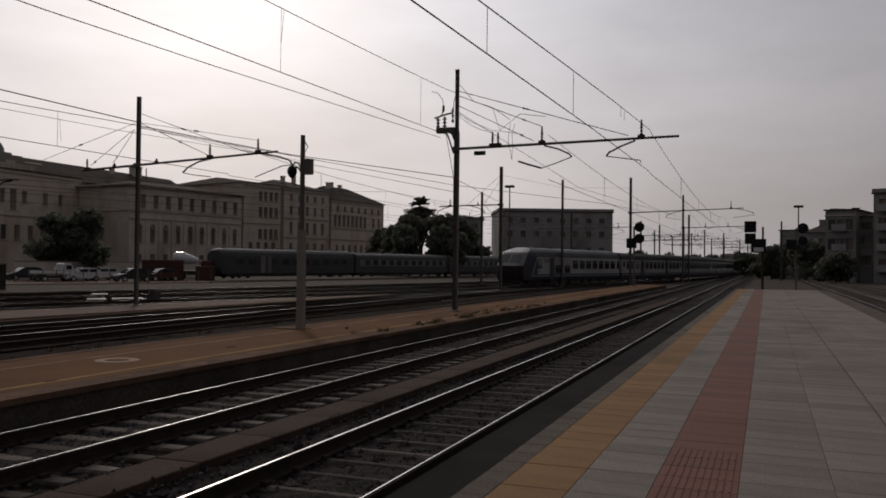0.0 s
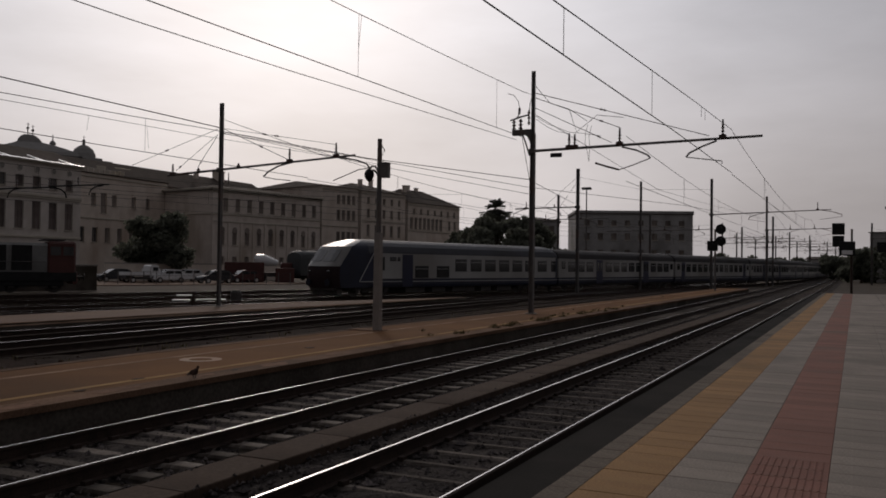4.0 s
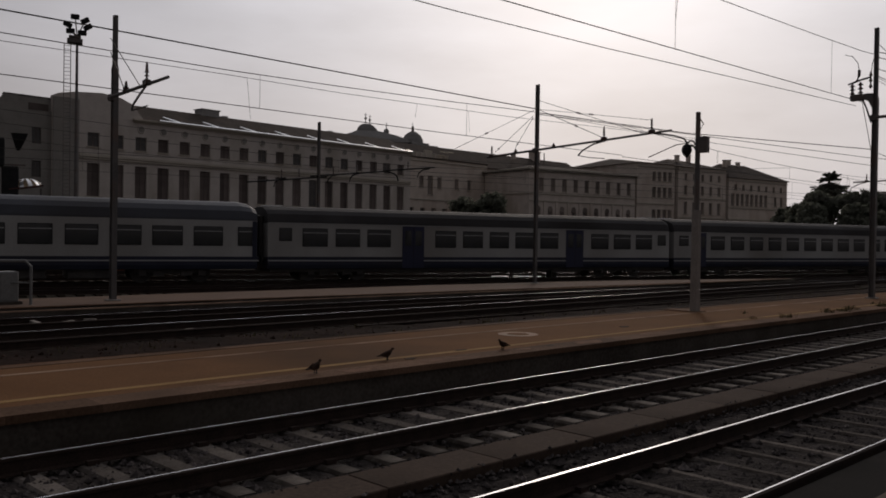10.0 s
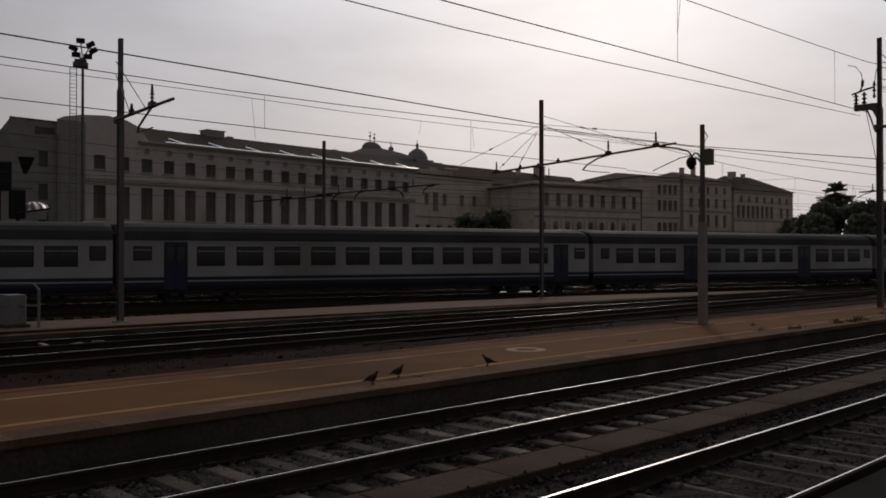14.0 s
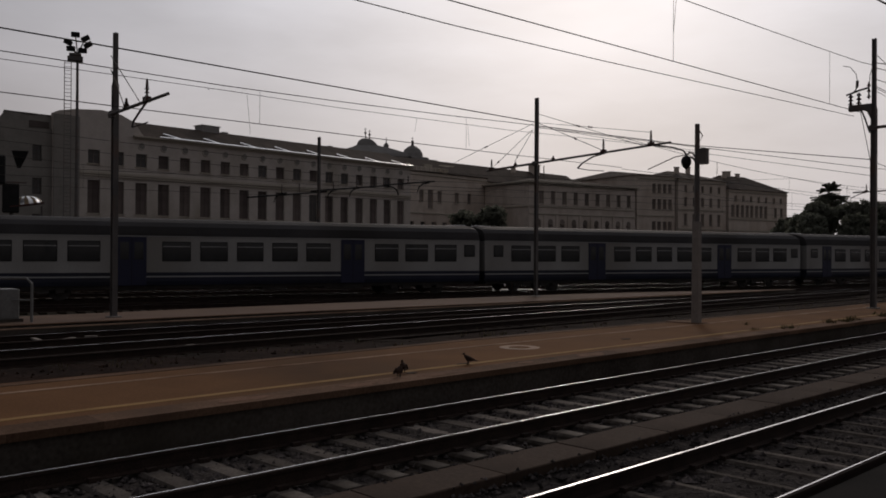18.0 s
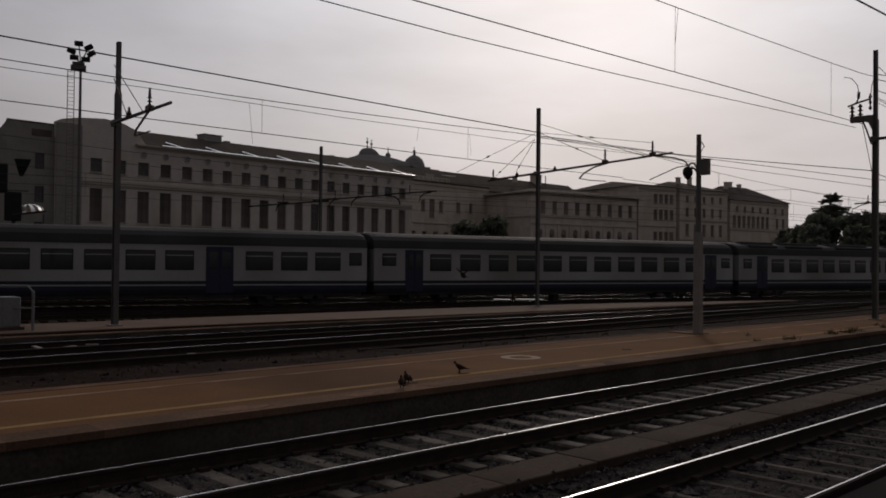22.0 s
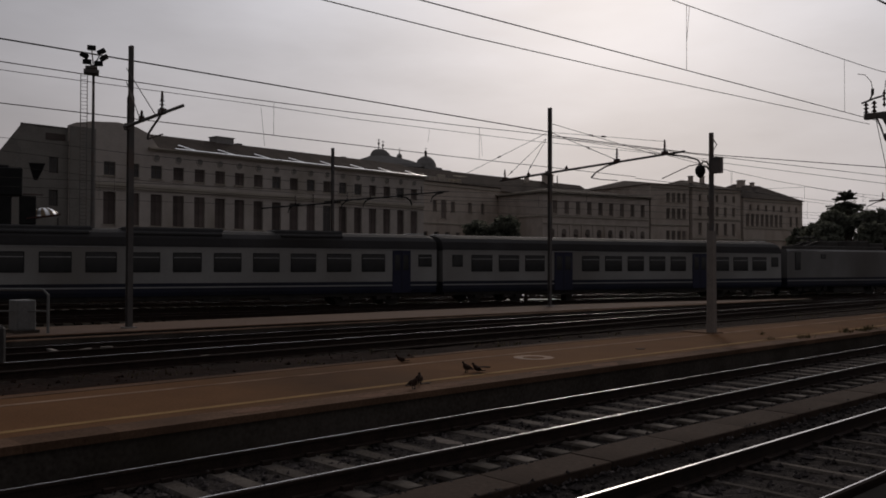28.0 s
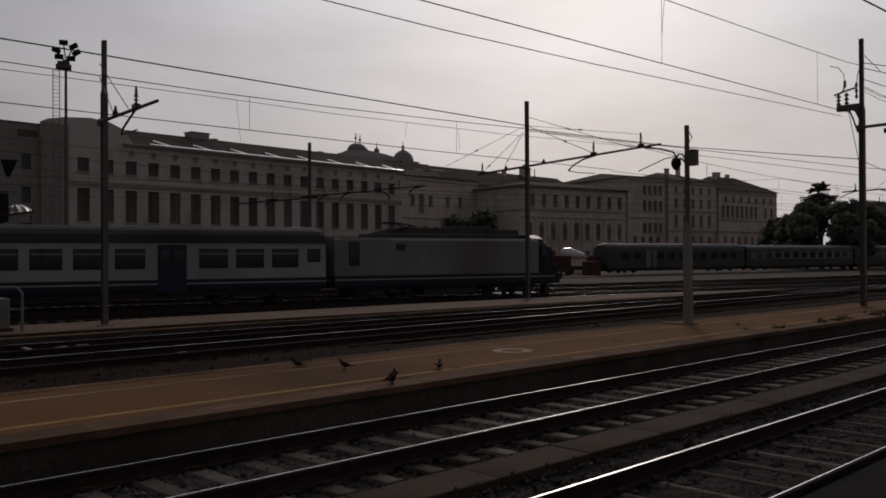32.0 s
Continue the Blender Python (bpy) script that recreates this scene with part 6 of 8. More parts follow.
# ---- buildings ----
def facade_wall(x0, x1, z0, z1, rows, thick=0.45):
    """One wall along x with real openings: rows of (z low, z high, width, centres)."""
    holes = [(c - w / 2, c + w / 2, zl, zh) for zl, zh, w, cs in rows for c in cs]
    xs = sorted({round(v, 4) for v in [x0, x1] + [h[0] for h in holes] + [h[1] for h in holes]})
    zs = sorted({round(v, 4) for v in [z0, z1] + [h[2] for h in holes] + [h[3] for h in holes]})
    bm = bmesh.new()
    made = {}

    def vert(i, j, k):
        if (i, j, k) not in made:
            made[i, j, k] = bm.verts.new((xs[i], thick * k, zs[j]))
        return made[i, j, k]

    def solid(i, j):
        if not (0 <= i < len(xs) - 1 and 0 <= j < len(zs) - 1):
            return False
        cx, cz = (xs[i] + xs[i + 1]) / 2, (zs[j] + zs[j + 1]) / 2
        return not any(h[0] < cx < h[1] and h[2] < cz < h[3] for h in holes)

    for i in range(len(xs) - 1):
        for j in range(len(zs) - 1):
            if not solid(i, j):
                continue
            bm.faces.new((vert(i, j, 0), vert(i + 1, j, 0), vert(i + 1, j + 1, 0), vert(i, j + 1, 0)))
            bm.faces.new((vert(i, j + 1, 1), vert(i + 1, j + 1, 1), vert(i + 1, j, 1), vert(i, j, 1)))
            for di, dj, p, q in ((-1, 0, (i, j + 1), (i, j)), (1, 0, (i + 1, j), (i + 1, j + 1)), (0, -1, (i, j), (i + 1, j)), (0, 1, (i + 1, j + 1), (i, j + 1))):
                if not solid(i + di, j + dj):
                    bm.faces.new((vert(*p, 0), vert(*p, 1), vert(*q, 1), vert(*q, 0)))
    return bm


WINDOW_MESHES = {}


def window_meshes(w, h, shutter, paled=False):
    key = (round(w, 2), round(h, 2), shutter, paled)
    if key not in WINDOW_MESHES:
        fr = bmesh.new()
        box(fr, (0, 0.33, 0), (w, 0.1, h), 0.01)
        a = bpy.data.meshes.new("window")
        fr.to_mesh(a)
        fr.free()
        a.materials.append(M_PALESHUTTER if paled else M_SHUTTER)
        gl = bmesh.new()
        box(gl, (0, 0.27, 0), (w / 2 - 0.11, 0.03, h - 0.16), 0.006)
        b = bpy.data.meshes.new("pane")
        gl.to_mesh(b)
        gl.free()
        b.materials.append((M_PALESHUTTER if paled else M_SHUTTER) if shutter else M_GLASS)
        sl = bmesh.new()
        box(sl, (0, -0.03, -h / 2 - 0.06), (w + 0.3, 0.3, 0.12))
        c = bpy.data.meshes.new("window_sill")
        sl.to_mesh(c)
        sl.free()
        c.materials.append(M_TRIM)
        gb = bmesh.new()
        box(gb, (0, 0.24, 0), (0.09, 0.04, h))
        for z in ((0.24,) if h > 3 else (0.18,)):
            box(gb, (0, 0.236, h * z), (w, 0.04, 0.07))
        d = bpy.data.meshes.new("glazing_bar")
        gb.to_mesh(d)
        gb.free()
        d.materials.append(M_SHUTTER)
        WINDOW_MESHES[key] = (a, b, c, d)
    return WINDOW_MESHES[key]


def windows_in(parent, rows, rng, sill=True, closed=0.35, paled=False):
    for zl, zh, w, cs in rows:
        for c in cs:
            fr, pane, sl, bars = window_meshes(w, zh - zl, rng.random() < closed, paled)
            ob = share("window", fr, parent, pose(c, 0, (zl + zh) / 2))
            for sx in (-1, 1):
                share("pane", pane, ob, pose(sx * (w / 4 - 0.012), 0, 0))
            if not paled:
                share("glazing_bar", bars, ob, Matrix())
            if sill:
                share("window_sill", sl, ob, Matrix())


def gable_roof(bm, x0, x1, d, z, ridge, over=0.5):
    pr = [(-over, z), (d / 2, ridge), (d + over, z), (d + over, z - 0.15), (-over, z - 0.15)]
    prism(bm, pr, x0 - over, x1 + over)
    return bm


def hip_roof(bm, x0, x1, d, z, ridge, over=0.5):
    """A roof hipped at both ends with a flat underside."""
    k = min(d * 0.42, (x1 - x0) * 0.4)
    a = [bm.verts.new(p) for p in ((x0 - over, -over, z), (x1 + over, -over, z), (x1 + over, d + over, z), (x0 - over, d + over, z))]
    e, f = bm.verts.new((x0 + k, d / 2, ridge)), bm.verts.new((x1 - k, d / 2, ridge))
    for q in ((a[0], a[1], f, e), (a[2], a[3], e, f), (a[1], a[2], f), (a[3], a[0], e), a[::-1]):
        bm.faces.new(q)
    bmesh.ops.recalc_face_normals(bm, faces=bm.faces)
    return bm


def even(x0, x1, n):
    return [x0 + (x1 - x0) * (i + 0.5) / n for i in range(n)]


def house(name, label, m, length, depth, height, wall_mat, rows, ridge=None, category="building", trims=(), chimneys=(), closed=0.85, seed=1, parapet=False, hip=False):
    """A block: four walls, window rows in the front, a roof, string courses and chimneys."""
    b = thing(name, label, category, m)
    rng = random.Random(seed)
    part("front_wall", facade_wall(0, length, -0.3, height, rows), wall_mat, b, "front wall")
    for sx in (0.2, length - 0.2):
        part("side_wall", boxes(((sx, depth / 2 + 0.25, height / 2), (0.4, depth - 0.5, height))), wall_mat, b)
    part("back_wall", boxes(((length / 2, depth - 0.2, height / 2), (length - 0.82, 0.4, height))), wall_mat, b)
    for fz in (0.33, 0.66):
        part("inner_floor", boxes(((length / 2, depth / 2, height * fz), (length - 0.9, depth - 1.0, 0.2))), wall_mat, b)
    # window colour kept near the wall's, in place of haze
    windows_in(b, rows, rng, closed=closed, paled=True)
    if ridge:
        part("roof", (hip_roof if hip else gable_roof)(bmesh.new(), 0, length, depth, height + (0.01 if hip else 0.16), ridge), M_TILEROOF, b, "dark weathered tiled roof")
    else:
        part("roof", boxes(((length / 2, depth / 2, height + 0.1), (length + 0.5, depth + 0.5, 0.2))), M_TILEROOF, b, "flat dark roof")
        if parapet:
            part("parapet", boxes(((length / 2, 0.1, height + 0.5), (length + 0.5, 0.25, 0.6)), ((0.0, depth / 2, height + 0.5), (0.25, depth, 0.6)), ((length, depth / 2, height + 0.5), (0.25, depth, 0.6))), wall_mat, b)
    for z in trims:
        part("string_course", boxes(((length / 2, -0.1, z), (length + 0.1, 0.22, 0.28)), bevel=0.04), M_TRIM, b)
    for cx, cy, ch in chimneys:
        ck = part("chimney", boxes(((cx, cy, (ridge or height) + ch / 2 - 0.5), (0.9, 0.7, ch + 1.0))), wall_mat, b)
        part("chimney_cap", boxes(((cx, cy, (ridge or height) + ch + 0.06), (1.1, 0.9, 0.14))), M_TILEROOF, ck)
    return b


def along(x0, y0, x1, y1):
    """Pose and length of a front that runs from one ground point to another, seen with its first point on the left."""
    return pose(x0, y0, 0, 0, 0, math.degrees(math.atan2(y1 - y0, x1 - x0))), math.hypot(x1 - x0, y1 - y0)


def great_building():
    bay, n = 3.3, 18
    m = pose(-111.6, 45.9, 0, 0, 0, 94.05)
    b = thing("great_building", "long pale stucco building with three rows of dark windows", "building", m)
    rng = random.Random(11)
    xs = [bay * i for i in range(n)]
    x0, x1, zc = -5.2, 58.6, 17.2
    rows = [(2.2, 4.7, 1.6, xs), (6.95, 11.2, 1.7, xs), (13.3, 15.1, 1.6, xs)]
    part("front_wall", facade_wall(x0, x1, -0.3, zc, rows), M_STUCCO, b, "pale stucco front wall")
    windows_in(b, rows, rng, closed=0.75)
    for i, x in enumerate(xs):
        if i > 1:
            ov = bmesh.new()
            bmesh.ops.create_cone(ov, cap_ends=True, segments=22, radius1=0.6, radius2=0.52, depth=0.08, matrix=pose(x, -0.03, 16.15, 90, 0, 0))
            o = part("attic_medallion", ov, M_STUCCO, b, "round attic medallion")
            # proud greyer disc: the shade of a round recess put into its colour
            ov = bmesh.new()
            bmesh.ops.create_cone(ov, cap_ends=True, segments=18, radius1=0.42, radius2=0.42, depth=0.04, matrix=pose(x, -0.08, 16.15, 90, 0, 0))
            part("attic_pane", ov, M_WING, o)
    for z, h in ((5.7, 0.35), (12.15, 0.4), (11.75, 0.15)):
        part("string_course", boxes((((x1 - 1.95) / 2, -0.12, z), (x1 + 1.95, 0.26, h)), bevel=0.04), M_TRIM, b, "stone string course")
    part("cornice", boxes((((5.6 + x1) / 2, -0.3, zc + 0.15), (x1 - 5.6 + 0.6, 0.5, 0.22)), (((5.6 + x1) / 2, -0.1, zc - 0.08), (x1 - 5.6 + 0.4, 0.24, 0.2))), M_TRIM, b, "shallow cornice")
    gt = bmesh.new()
    prism(gt, [(-0.72, zc + 0.27), (-0.72, zc + 0.36), (-0.5, zc + 0.48), (-0.5, zc + 0.27)], 9.0, x1)
    part("gutter", gt, M_ZINC, b, "bright zinc gutter")
    part("side_wall", boxes(((x1 - 0.2, 8.5, zc / 2), (0.4, 16, zc))), M_STUCCO, b)
    part("back_wall", boxes((((x0 + x1) / 2, 16.8, zc / 2), (x1 - x0, 0.4, zc))), M_STUCCO, b)
    roof = bmesh.new()
    prism(roof, [(0.3, zc + 0.31), (6.0, zc + 3.0), (11, zc + 3.0), (17, zc + 0.31)], 4.8, x1 + 0.2)
    part("roof", roof, M_TILEROOF, b, "dark low tiled roof")
    for k in range(8):
        x = 12.0 + 6.4 * k
        s = bmesh.new()
        box(s, (0, 0, 0), (0.42, 2.7, 0.1), 0.03)
        part("roof_rib", s, M_ZINC, b, "sloping zinc roof flashing").matrix_basis = pose(x, 1.3, zc + 0.82, 25) @ pose(0, 0, 0.08, 0, 0, 48)
    part("roof_cabin", boxes(((21.0, 6.6, zc + 3.0), (3.0, 2.0, 1.5)), ((21.0, 6.6, zc + 3.8), (3.3, 2.3, 0.12))), M_GREYWALL, b)
    for rx, rh in ((24.6, 1.2), (46.0, 1.0)):
        part("ridge_chimney", boxes(((rx, 7.5, zc + 2.8), (0.9, 0.9, rh))), M_GREYWALL, b)
    # raised front bay with a curved top
    top = [(-5.3, zc), (-5.3, 19.2), (-4.5, 19.6), (-2.5, 20.0), (1.0, 20.3), (3.6, 20.0), (5.4, 19.3), (6.3, 18.2), (6.9, 17.5), (6.9, zc)]
    bm = bmesh.new()
    f, g = [bm.verts.new((x, -0.02, z)) for x, z in top], [bm.verts.new((x, 0.6, z)) for x, z in top]
    bm.faces.new(f)
    bm.faces.new(g[::-1])
    for i in range(len(top)):
        j = (i + 1) % len(top)
        bm.faces.new((f[i], f[j], g[j], g[i]))
    bmesh.ops.recalc_face_normals(bm, faces=bm.faces)
    part("gable", bm, M_STUCCO, b, "raised front bay with a curved top")
    # strip added over the corner; its greyer stucco carries the shade there
    part("corner_pier", boxes(((-3.6, -0.08, 9.4), (3.3, 0.14, 19.4)), bevel=0.02), M_WING, b, "added corner strip with the bay's shade in its darker stucco")
    # side wing to the left
    wing = [(4.6, 6.6, 1.15, [-7.0]), (9.0, 11.0, 1.15, [-7.0]), (13.1, 15.1, 1.15, [-7.0])]
    wt = part("wing_wall", facade_wall(-10.9, -4.9, -0.3, 18.8, wing), M_WING, b, "pale end wing wall")
    wt.matrix_basis = pose(0, 0.5, 0)
    for zl, zh, w, cs in wing:
        for c in cs:
            fr, pane = window_meshes(w, zh - zl, False)[:2]
            ob = share("window", fr, b, pose(c, 0.5, (zl + zh) / 2))
            for sx in (-1, 1):
                share("pane", pane, ob, pose(sx * (w / 4 - 0.012), 0, 0))
    # the wing and its flank draw in towards the back
    blk = bmesh.new()
    loft(blk, [[(xa, y, -0.3), (-5.0, y, -0.3), (-5.0, y, zt), (xa, y, zt)] for y, xa, zt in ((0.96, -10.85, 18.6), (14.0, -5.4, 18.2))])
    part("wing_block", blk, M_WING, b)
    # dark brown on this flat panel stands in for a recess's shade
    part("wing_panel", boxes(((-6.8, 0.46, 17.6), (2.4, 0.1, 0.8))), M_SHUTTER, b, "dark panel on the wing with a recess's shade in its colour")
    wr = bmesh.new()
    loft(wr, [[(xa, y, 18.62), (-4.95, y, 18.62), (-4.95, y, zt), (xa, y, zt)] for y, xa, zt in ((0.5, -11.0, 18.9), (5.0, -8.9, 19.1), (14.0, -5.2, 18.7))])
    part("wing_roof", wr, M_TILEROOF, b)
    # flank that falls away beyond the wing
    bm = bmesh.new()
    prof = [(-10.92, 0), (-10.92, 18.8), (-13.4, 15.3), (-17.0, 12.5), (-23.0, 11.0), (-23, 0)]
    f, g = [bm.verts.new((x, 0.4, z)) for x, z in prof], [bm.verts.new((x + 4.2, 9, z * 0.9)) for x, z in prof]
    bm.faces.new(f)
    bm.faces.new(g[::-1])
    for i in range(len(prof)):
        j = (i + 1) % len(prof)
        bm.faces.new((f[i], f[j], g[j], g[i]))
    bmesh.ops.recalc_face_normals(bm, faces=bm.faces)
    part("flank", bm, M_WING, b, "sloping pale flank")


def dome(name, label, x, y, z, r, h, lantern):
    d = thing(name, label, "cupola", pose(x, y, 0), "roof cupolas")
    bm = bmesh.new()
    rings = [[(r * k * math.cos(a), r * k * math.sin(a), z + zz) for a in (math.tau * i / 16 for i in range(16))] for k, zz in ((1.0, 0), (0.95, h * 0.35), (0.75, h * 0.68), (0.42, h * 0.9), (0.14, h))]
    loft(bm, rings)
    # wall grey instead of dark roofing: haze put into the dome's colour
    part("dome", bm, M_DARKWALL, d, "dim dome in a grey lifted for haze")
    part("drum", boxes(((0, 0, z / 2), (r * 1.9, r * 1.9, z)), ((0, 0, z), (r * 2.15, r * 2.15, 0.4)), ((0.6, 0.4, z - 0.75), (r * 2.9, r * 2.9, 0.7)), bevel=0.03), M_DARKWALL, d, "square drum under the dome")
    bm = bmesh.new()
    cyl(bm, (0, 0, z + h - 0.1), (0, 0, z + h + lantern * 0.4), r * 0.14, r * 0.1, 8)
    ball(bm, (0, 0, z + h + lantern * 0.45), (r * 0.13,) * 3)
    cyl(bm, (0, 0, z + h + lantern * 0.4), (0, 0, z + h + lantern), 0.06, 0.04, 6)
    cyl(bm, (-0.3, 0, z + h + lantern * 0.82), (0.3, 0, z + h + lantern * 0.82), 0.05, 0.05, 6)
    part("finial", bm, M_STEEL, d, "finial with a small cross")


def build_buildings():
    great_building()
    # pavilion roof and dome that rise behind the long roof, paled for haze
    p = thing("pavilion_roof", "low dark pavilion roof with finials behind the long building", "building", pose(-146.7, 119.2, 0, 0, 0, 51))
    bm = bmesh.new()
    loft(bm, [[(xa, -d, z), (xb, -d, z), (xb, d, z), (xa, d, z)] for xa, xb, d, z in ((-7.0, 9.4, 5.0, 22.4), (-6.1, 8.7, 4.6, 23.1), (-4.5, 6.5, 3.6, 23.9), (-2.8, 4.3, 2.7, 24.55), (-1.95, 2.5, 2.0, 25.0), (-1.8, 2.1, 1.8, 25.55), (-1.35, 1.5, 1.4, 26.15), (-0.7, 0.8, 0.7, 26.6))])
    part("roof", bm, M_DARKWALL, p, "dim curved roof in a grey lifted for haze")
    part("block", boxes(((1.2, 0, 11.2), (15.6, 9.6, 22.4))), M_GREYWALL, p)
    for x, h in ((-0.1, 29.0), (0.8, 28.6)):
        bm = bmesh.new()
        cyl(bm, (x, 0, 26.0), (x, 0, h), 0.13, 0.06, 6)
        ball(bm, (x, 0, h - 1.1), (0.28, 0.28, 0.28))
        cyl(bm, (x - 0.3, 0, h - 0.35), (x + 0.3, 0, h - 0.35), 0.05, 0.05, 6)
        part("finial", bm, M_STEEL, p)
    bm = bmesh.new()
    loft(bm, [[(4.4 + r * math.cos(a), r * math.sin(a), z) for a in (math.tau * k / 10 for k in range(10))] for r, z in ((0.5, 24.4), (0.55, 24.9), (0.6, 25.2), (0.45, 25.55), (0.12, 25.8), (0.07, 27.0))])
    part("corner_urn", bm, M_DARKWALL, p)
    dome("roof_dome", "small dark dome with a cross above the roofs", -140.3, 127.0, 22.5, 2.35, 2.8, 1.9)

    # set-back block with a terrace, under one long dark roof that runs on behind the range
    m, ln = along(-120.8, 105.0, -122.6, 131.6)
    sb = house("setback_house", "dim stucco house set back beside the long pale building", m, ln, 3.0, 17.4, M_STUCCO3,
               [(5.4, 8.0, 1.3, even(3, ln - 2, 7)), (11.9, 14.0, 1.2, [7.2, 12.3, 17.4, 21.2]), (10.6, 14.2, 1.5, [9.7])], None, trims=(9.6, 16.9), seed=2)
    bal = part("terrace_parapet", boxes(((8.0, -0.1, 17.95), (13.0, 0.3, 0.9)), bevel=0.03), M_TRIM, sb, "pale terrace parapet")
    for u in even(2, 14, 9):
        part("baluster", boxes(((u, -0.3, 17.95), (0.35, 0.12, 0.75)), bevel=0.02), M_STUCCO2, bal)
    for u, w, h in ((10.2, 2.2, 1.1), (4.6, 1.2, 0.9)):
        part("terrace_screen", boxes(((u, 1.2, 18.05 + h / 2), (w, 0.2, h)), bevel=0.02), M_TRIM, sb, "pale screen on the terrace")
    part("terrace_awning", boxes(((12.8, 0.6, 18.9), (2.4, 1.6, 0.12)), bevel=0.03), M_AWNING, sb, "pale awning over the terrace").matrix_basis = pose(0, 0, 0, 6, 0, 0)
    m, ln = along(-124.0, 103.0, -126.0, 170.0)
    hall = house("long_roofed_hall", "long dim hall whose dark tiled roof rises behind the houses", m, ln, 12, 17.0, M_STUCCO3, [(11.0, 13.5, 1.2, even(2, ln - 2, 12))], 21.1, chimneys=((44.0, 3.4, 0.2),), seed=22)
    part("great_chimney", boxes(((54.2, 5.5, 20.9), (2.1, 1.8, 3.6)), ((54.2, 5.5, 22.62), (2.4, 2.1, 0.25)), bevel=0.04), M_STUCCO3, hall, "broad stucco chimney")
    part("flue_pipe", cyl(bmesh.new(), (56.6, 4.5, 19), (56.6, 4.5, 22.6), 0.12, 0.12, 7), M_STEEL, hall)
    m, ln = along(-108.5, 128.5, -103.7, 157.3)
    rg = house("long_stucco_range", "long dim stucco building with two rows of narrow windows", m, ln, 14, 15.6, M_STUCCO2,
               [(5.4, 8.3, 1.2, even(0.8, ln - 0.4, 9)), (11.8, 14.3, 1.2, even(1.6, ln - 0.4, 9)), (1.4, 3.2, 1.2, even(0.8, ln - 0.4, 9))], 17.3, trims=(11.2, 9.8, 15.5), seed=3, hip=True, closed=1.0)
    for c in even(0.8, ln - 0.4, 9):
        bm = bmesh.new()
        cyl(bm, (c, -0.02, 8.25), (c, 0.3, 8.25), 0.6, 0.6, 20)
        part("arch_head", bm, M_PALESHUTTER, rg, "round head of an arched window")
    for c in even(0.8 + (ln - 1.2) / 18, ln - 0.4 - (ln - 1.2) / 18, 8):
        part("pilaster", boxes(((c, -0.09, 5.2), (0.45, 0.18, 9.0)), bevel=0.02), M_STUCCO2, rg)
    part("eaves_cornice", boxes(((ln / 2, -0.25, 15.95), (ln + 1.2, 0.9, 0.3)), ((-0.3, 7, 15.95), (0.9, 14.6, 0.3)), bevel=0.05), M_TRIM, rg, "projecting eaves cornice")
    part("end_course", boxes(((-0.1, 7, 11.2), (0.22, 13.6, 0.26)), bevel=0.04), M_TRIM, rg)
    m, ln = along(-103.6, 157.8, -100.7, 168.0)
    house("corner_house", "dim stucco house with a broad low roof", m, ln, 28, 18.9, M_STUCCO3,
          [(4.0, 6.2, 1.1, even(1, ln - 1, 4)), (6.9, 9.1, 1.1, even(4, ln - 0.6, 4)), (11.7, 13.9, 1.1, even(4, ln - 0.6, 4)), (15.2, 17.2, 1.0, even(4, ln - 0.6, 4))], 20.9, trims=(10.3, 18.2), seed=4, hip=True, closed=1.0)
    m, ln = along(-100.2, 168.6, -97.2, 184.0)
    house("brown_house", "brown stucco house with a shallow tiled roof", m, ln, 18, 18.6, M_STUCCO3,
          [(4.0, 6.3, 1.1, even(1, ln - 1, 5)), (8.4, 11.0, 1.1, even(1, ln - 1, 5)), (12.6, 14.6, 1.0, even(1, ln - 1, 5)), (15.8, 17.2, 0.9, even(1, ln - 1, 5))], 21.2, trims=(7.6, 11.9, 17.9), chimneys=((5, 5, 0.4), (11, 7, 0.9)), seed=15, hip=True, closed=1.0)
    m, ln = along(-96.8, 184.6, -93.2, 206.5)
    house("balconied_house", "brown stucco house with stepped roofs and grouped windows", m, ln, 15, 17.0, M_STUCCO3,
          [(4.0, 6.3, 1.0, even(1, ln - 1, 8)), (10.7, 13.5, 1.2, even(0.6, ln * 0.66, 8)), (10.9, 13.2, 1.0, even(ln * 0.74, ln - 1, 2)), (14.3, 15.6, 0.9, even(1, ln - 1, 7))], 21.0, trims=(7.6, 10.2, 16.4), chimneys=((5, 5, 0.5), (9, 7, 0.9), (12.5, 7, 0.5)), seed=5, hip=True, closed=1.0)
    # grey block beyond the trees
    m, ln = along(-57.0, 190.0, -33.0, 200.0)
    house("grey_block", "plain grey apartment block with a flat roof", m, ln, 18, 14.0, M_GREYWALL, [(4.5, 6.0, 1.2, even(1, ln - 1, 8)), (8.2, 9.7, 1.2, even(1, ln - 1, 8)), (11.4, 12.6, 1.2, even(1, ln - 1, 8))], None, parapet=True, closed=1.0, seed=6)
    m, ln = along(-66.9, 177.8, -58.0, 180.9)
    house("low_grey_house", "low grey house beside the apartment block", m, ln, 12, 11.9, M_GREYWALL, [(3.5, 5.0, 1.1, even(0.6, ln - 0.6, 4)), (6.6, 8.0, 1.1, even(0.6, ln - 0.6, 4)), (9.4, 10.8, 1.1, even(0.6, ln - 0.6, 4))], 12.9, closed=1.0, seed=7, hip=True)
    # right-hand side beyond the platform
    ring = lambda az, d: (-d * math.sin(radians(az)), d * math.cos(radians(az)))
    m, ln = along(*ring(-0.75, 190), *ring(-3.3, 187))
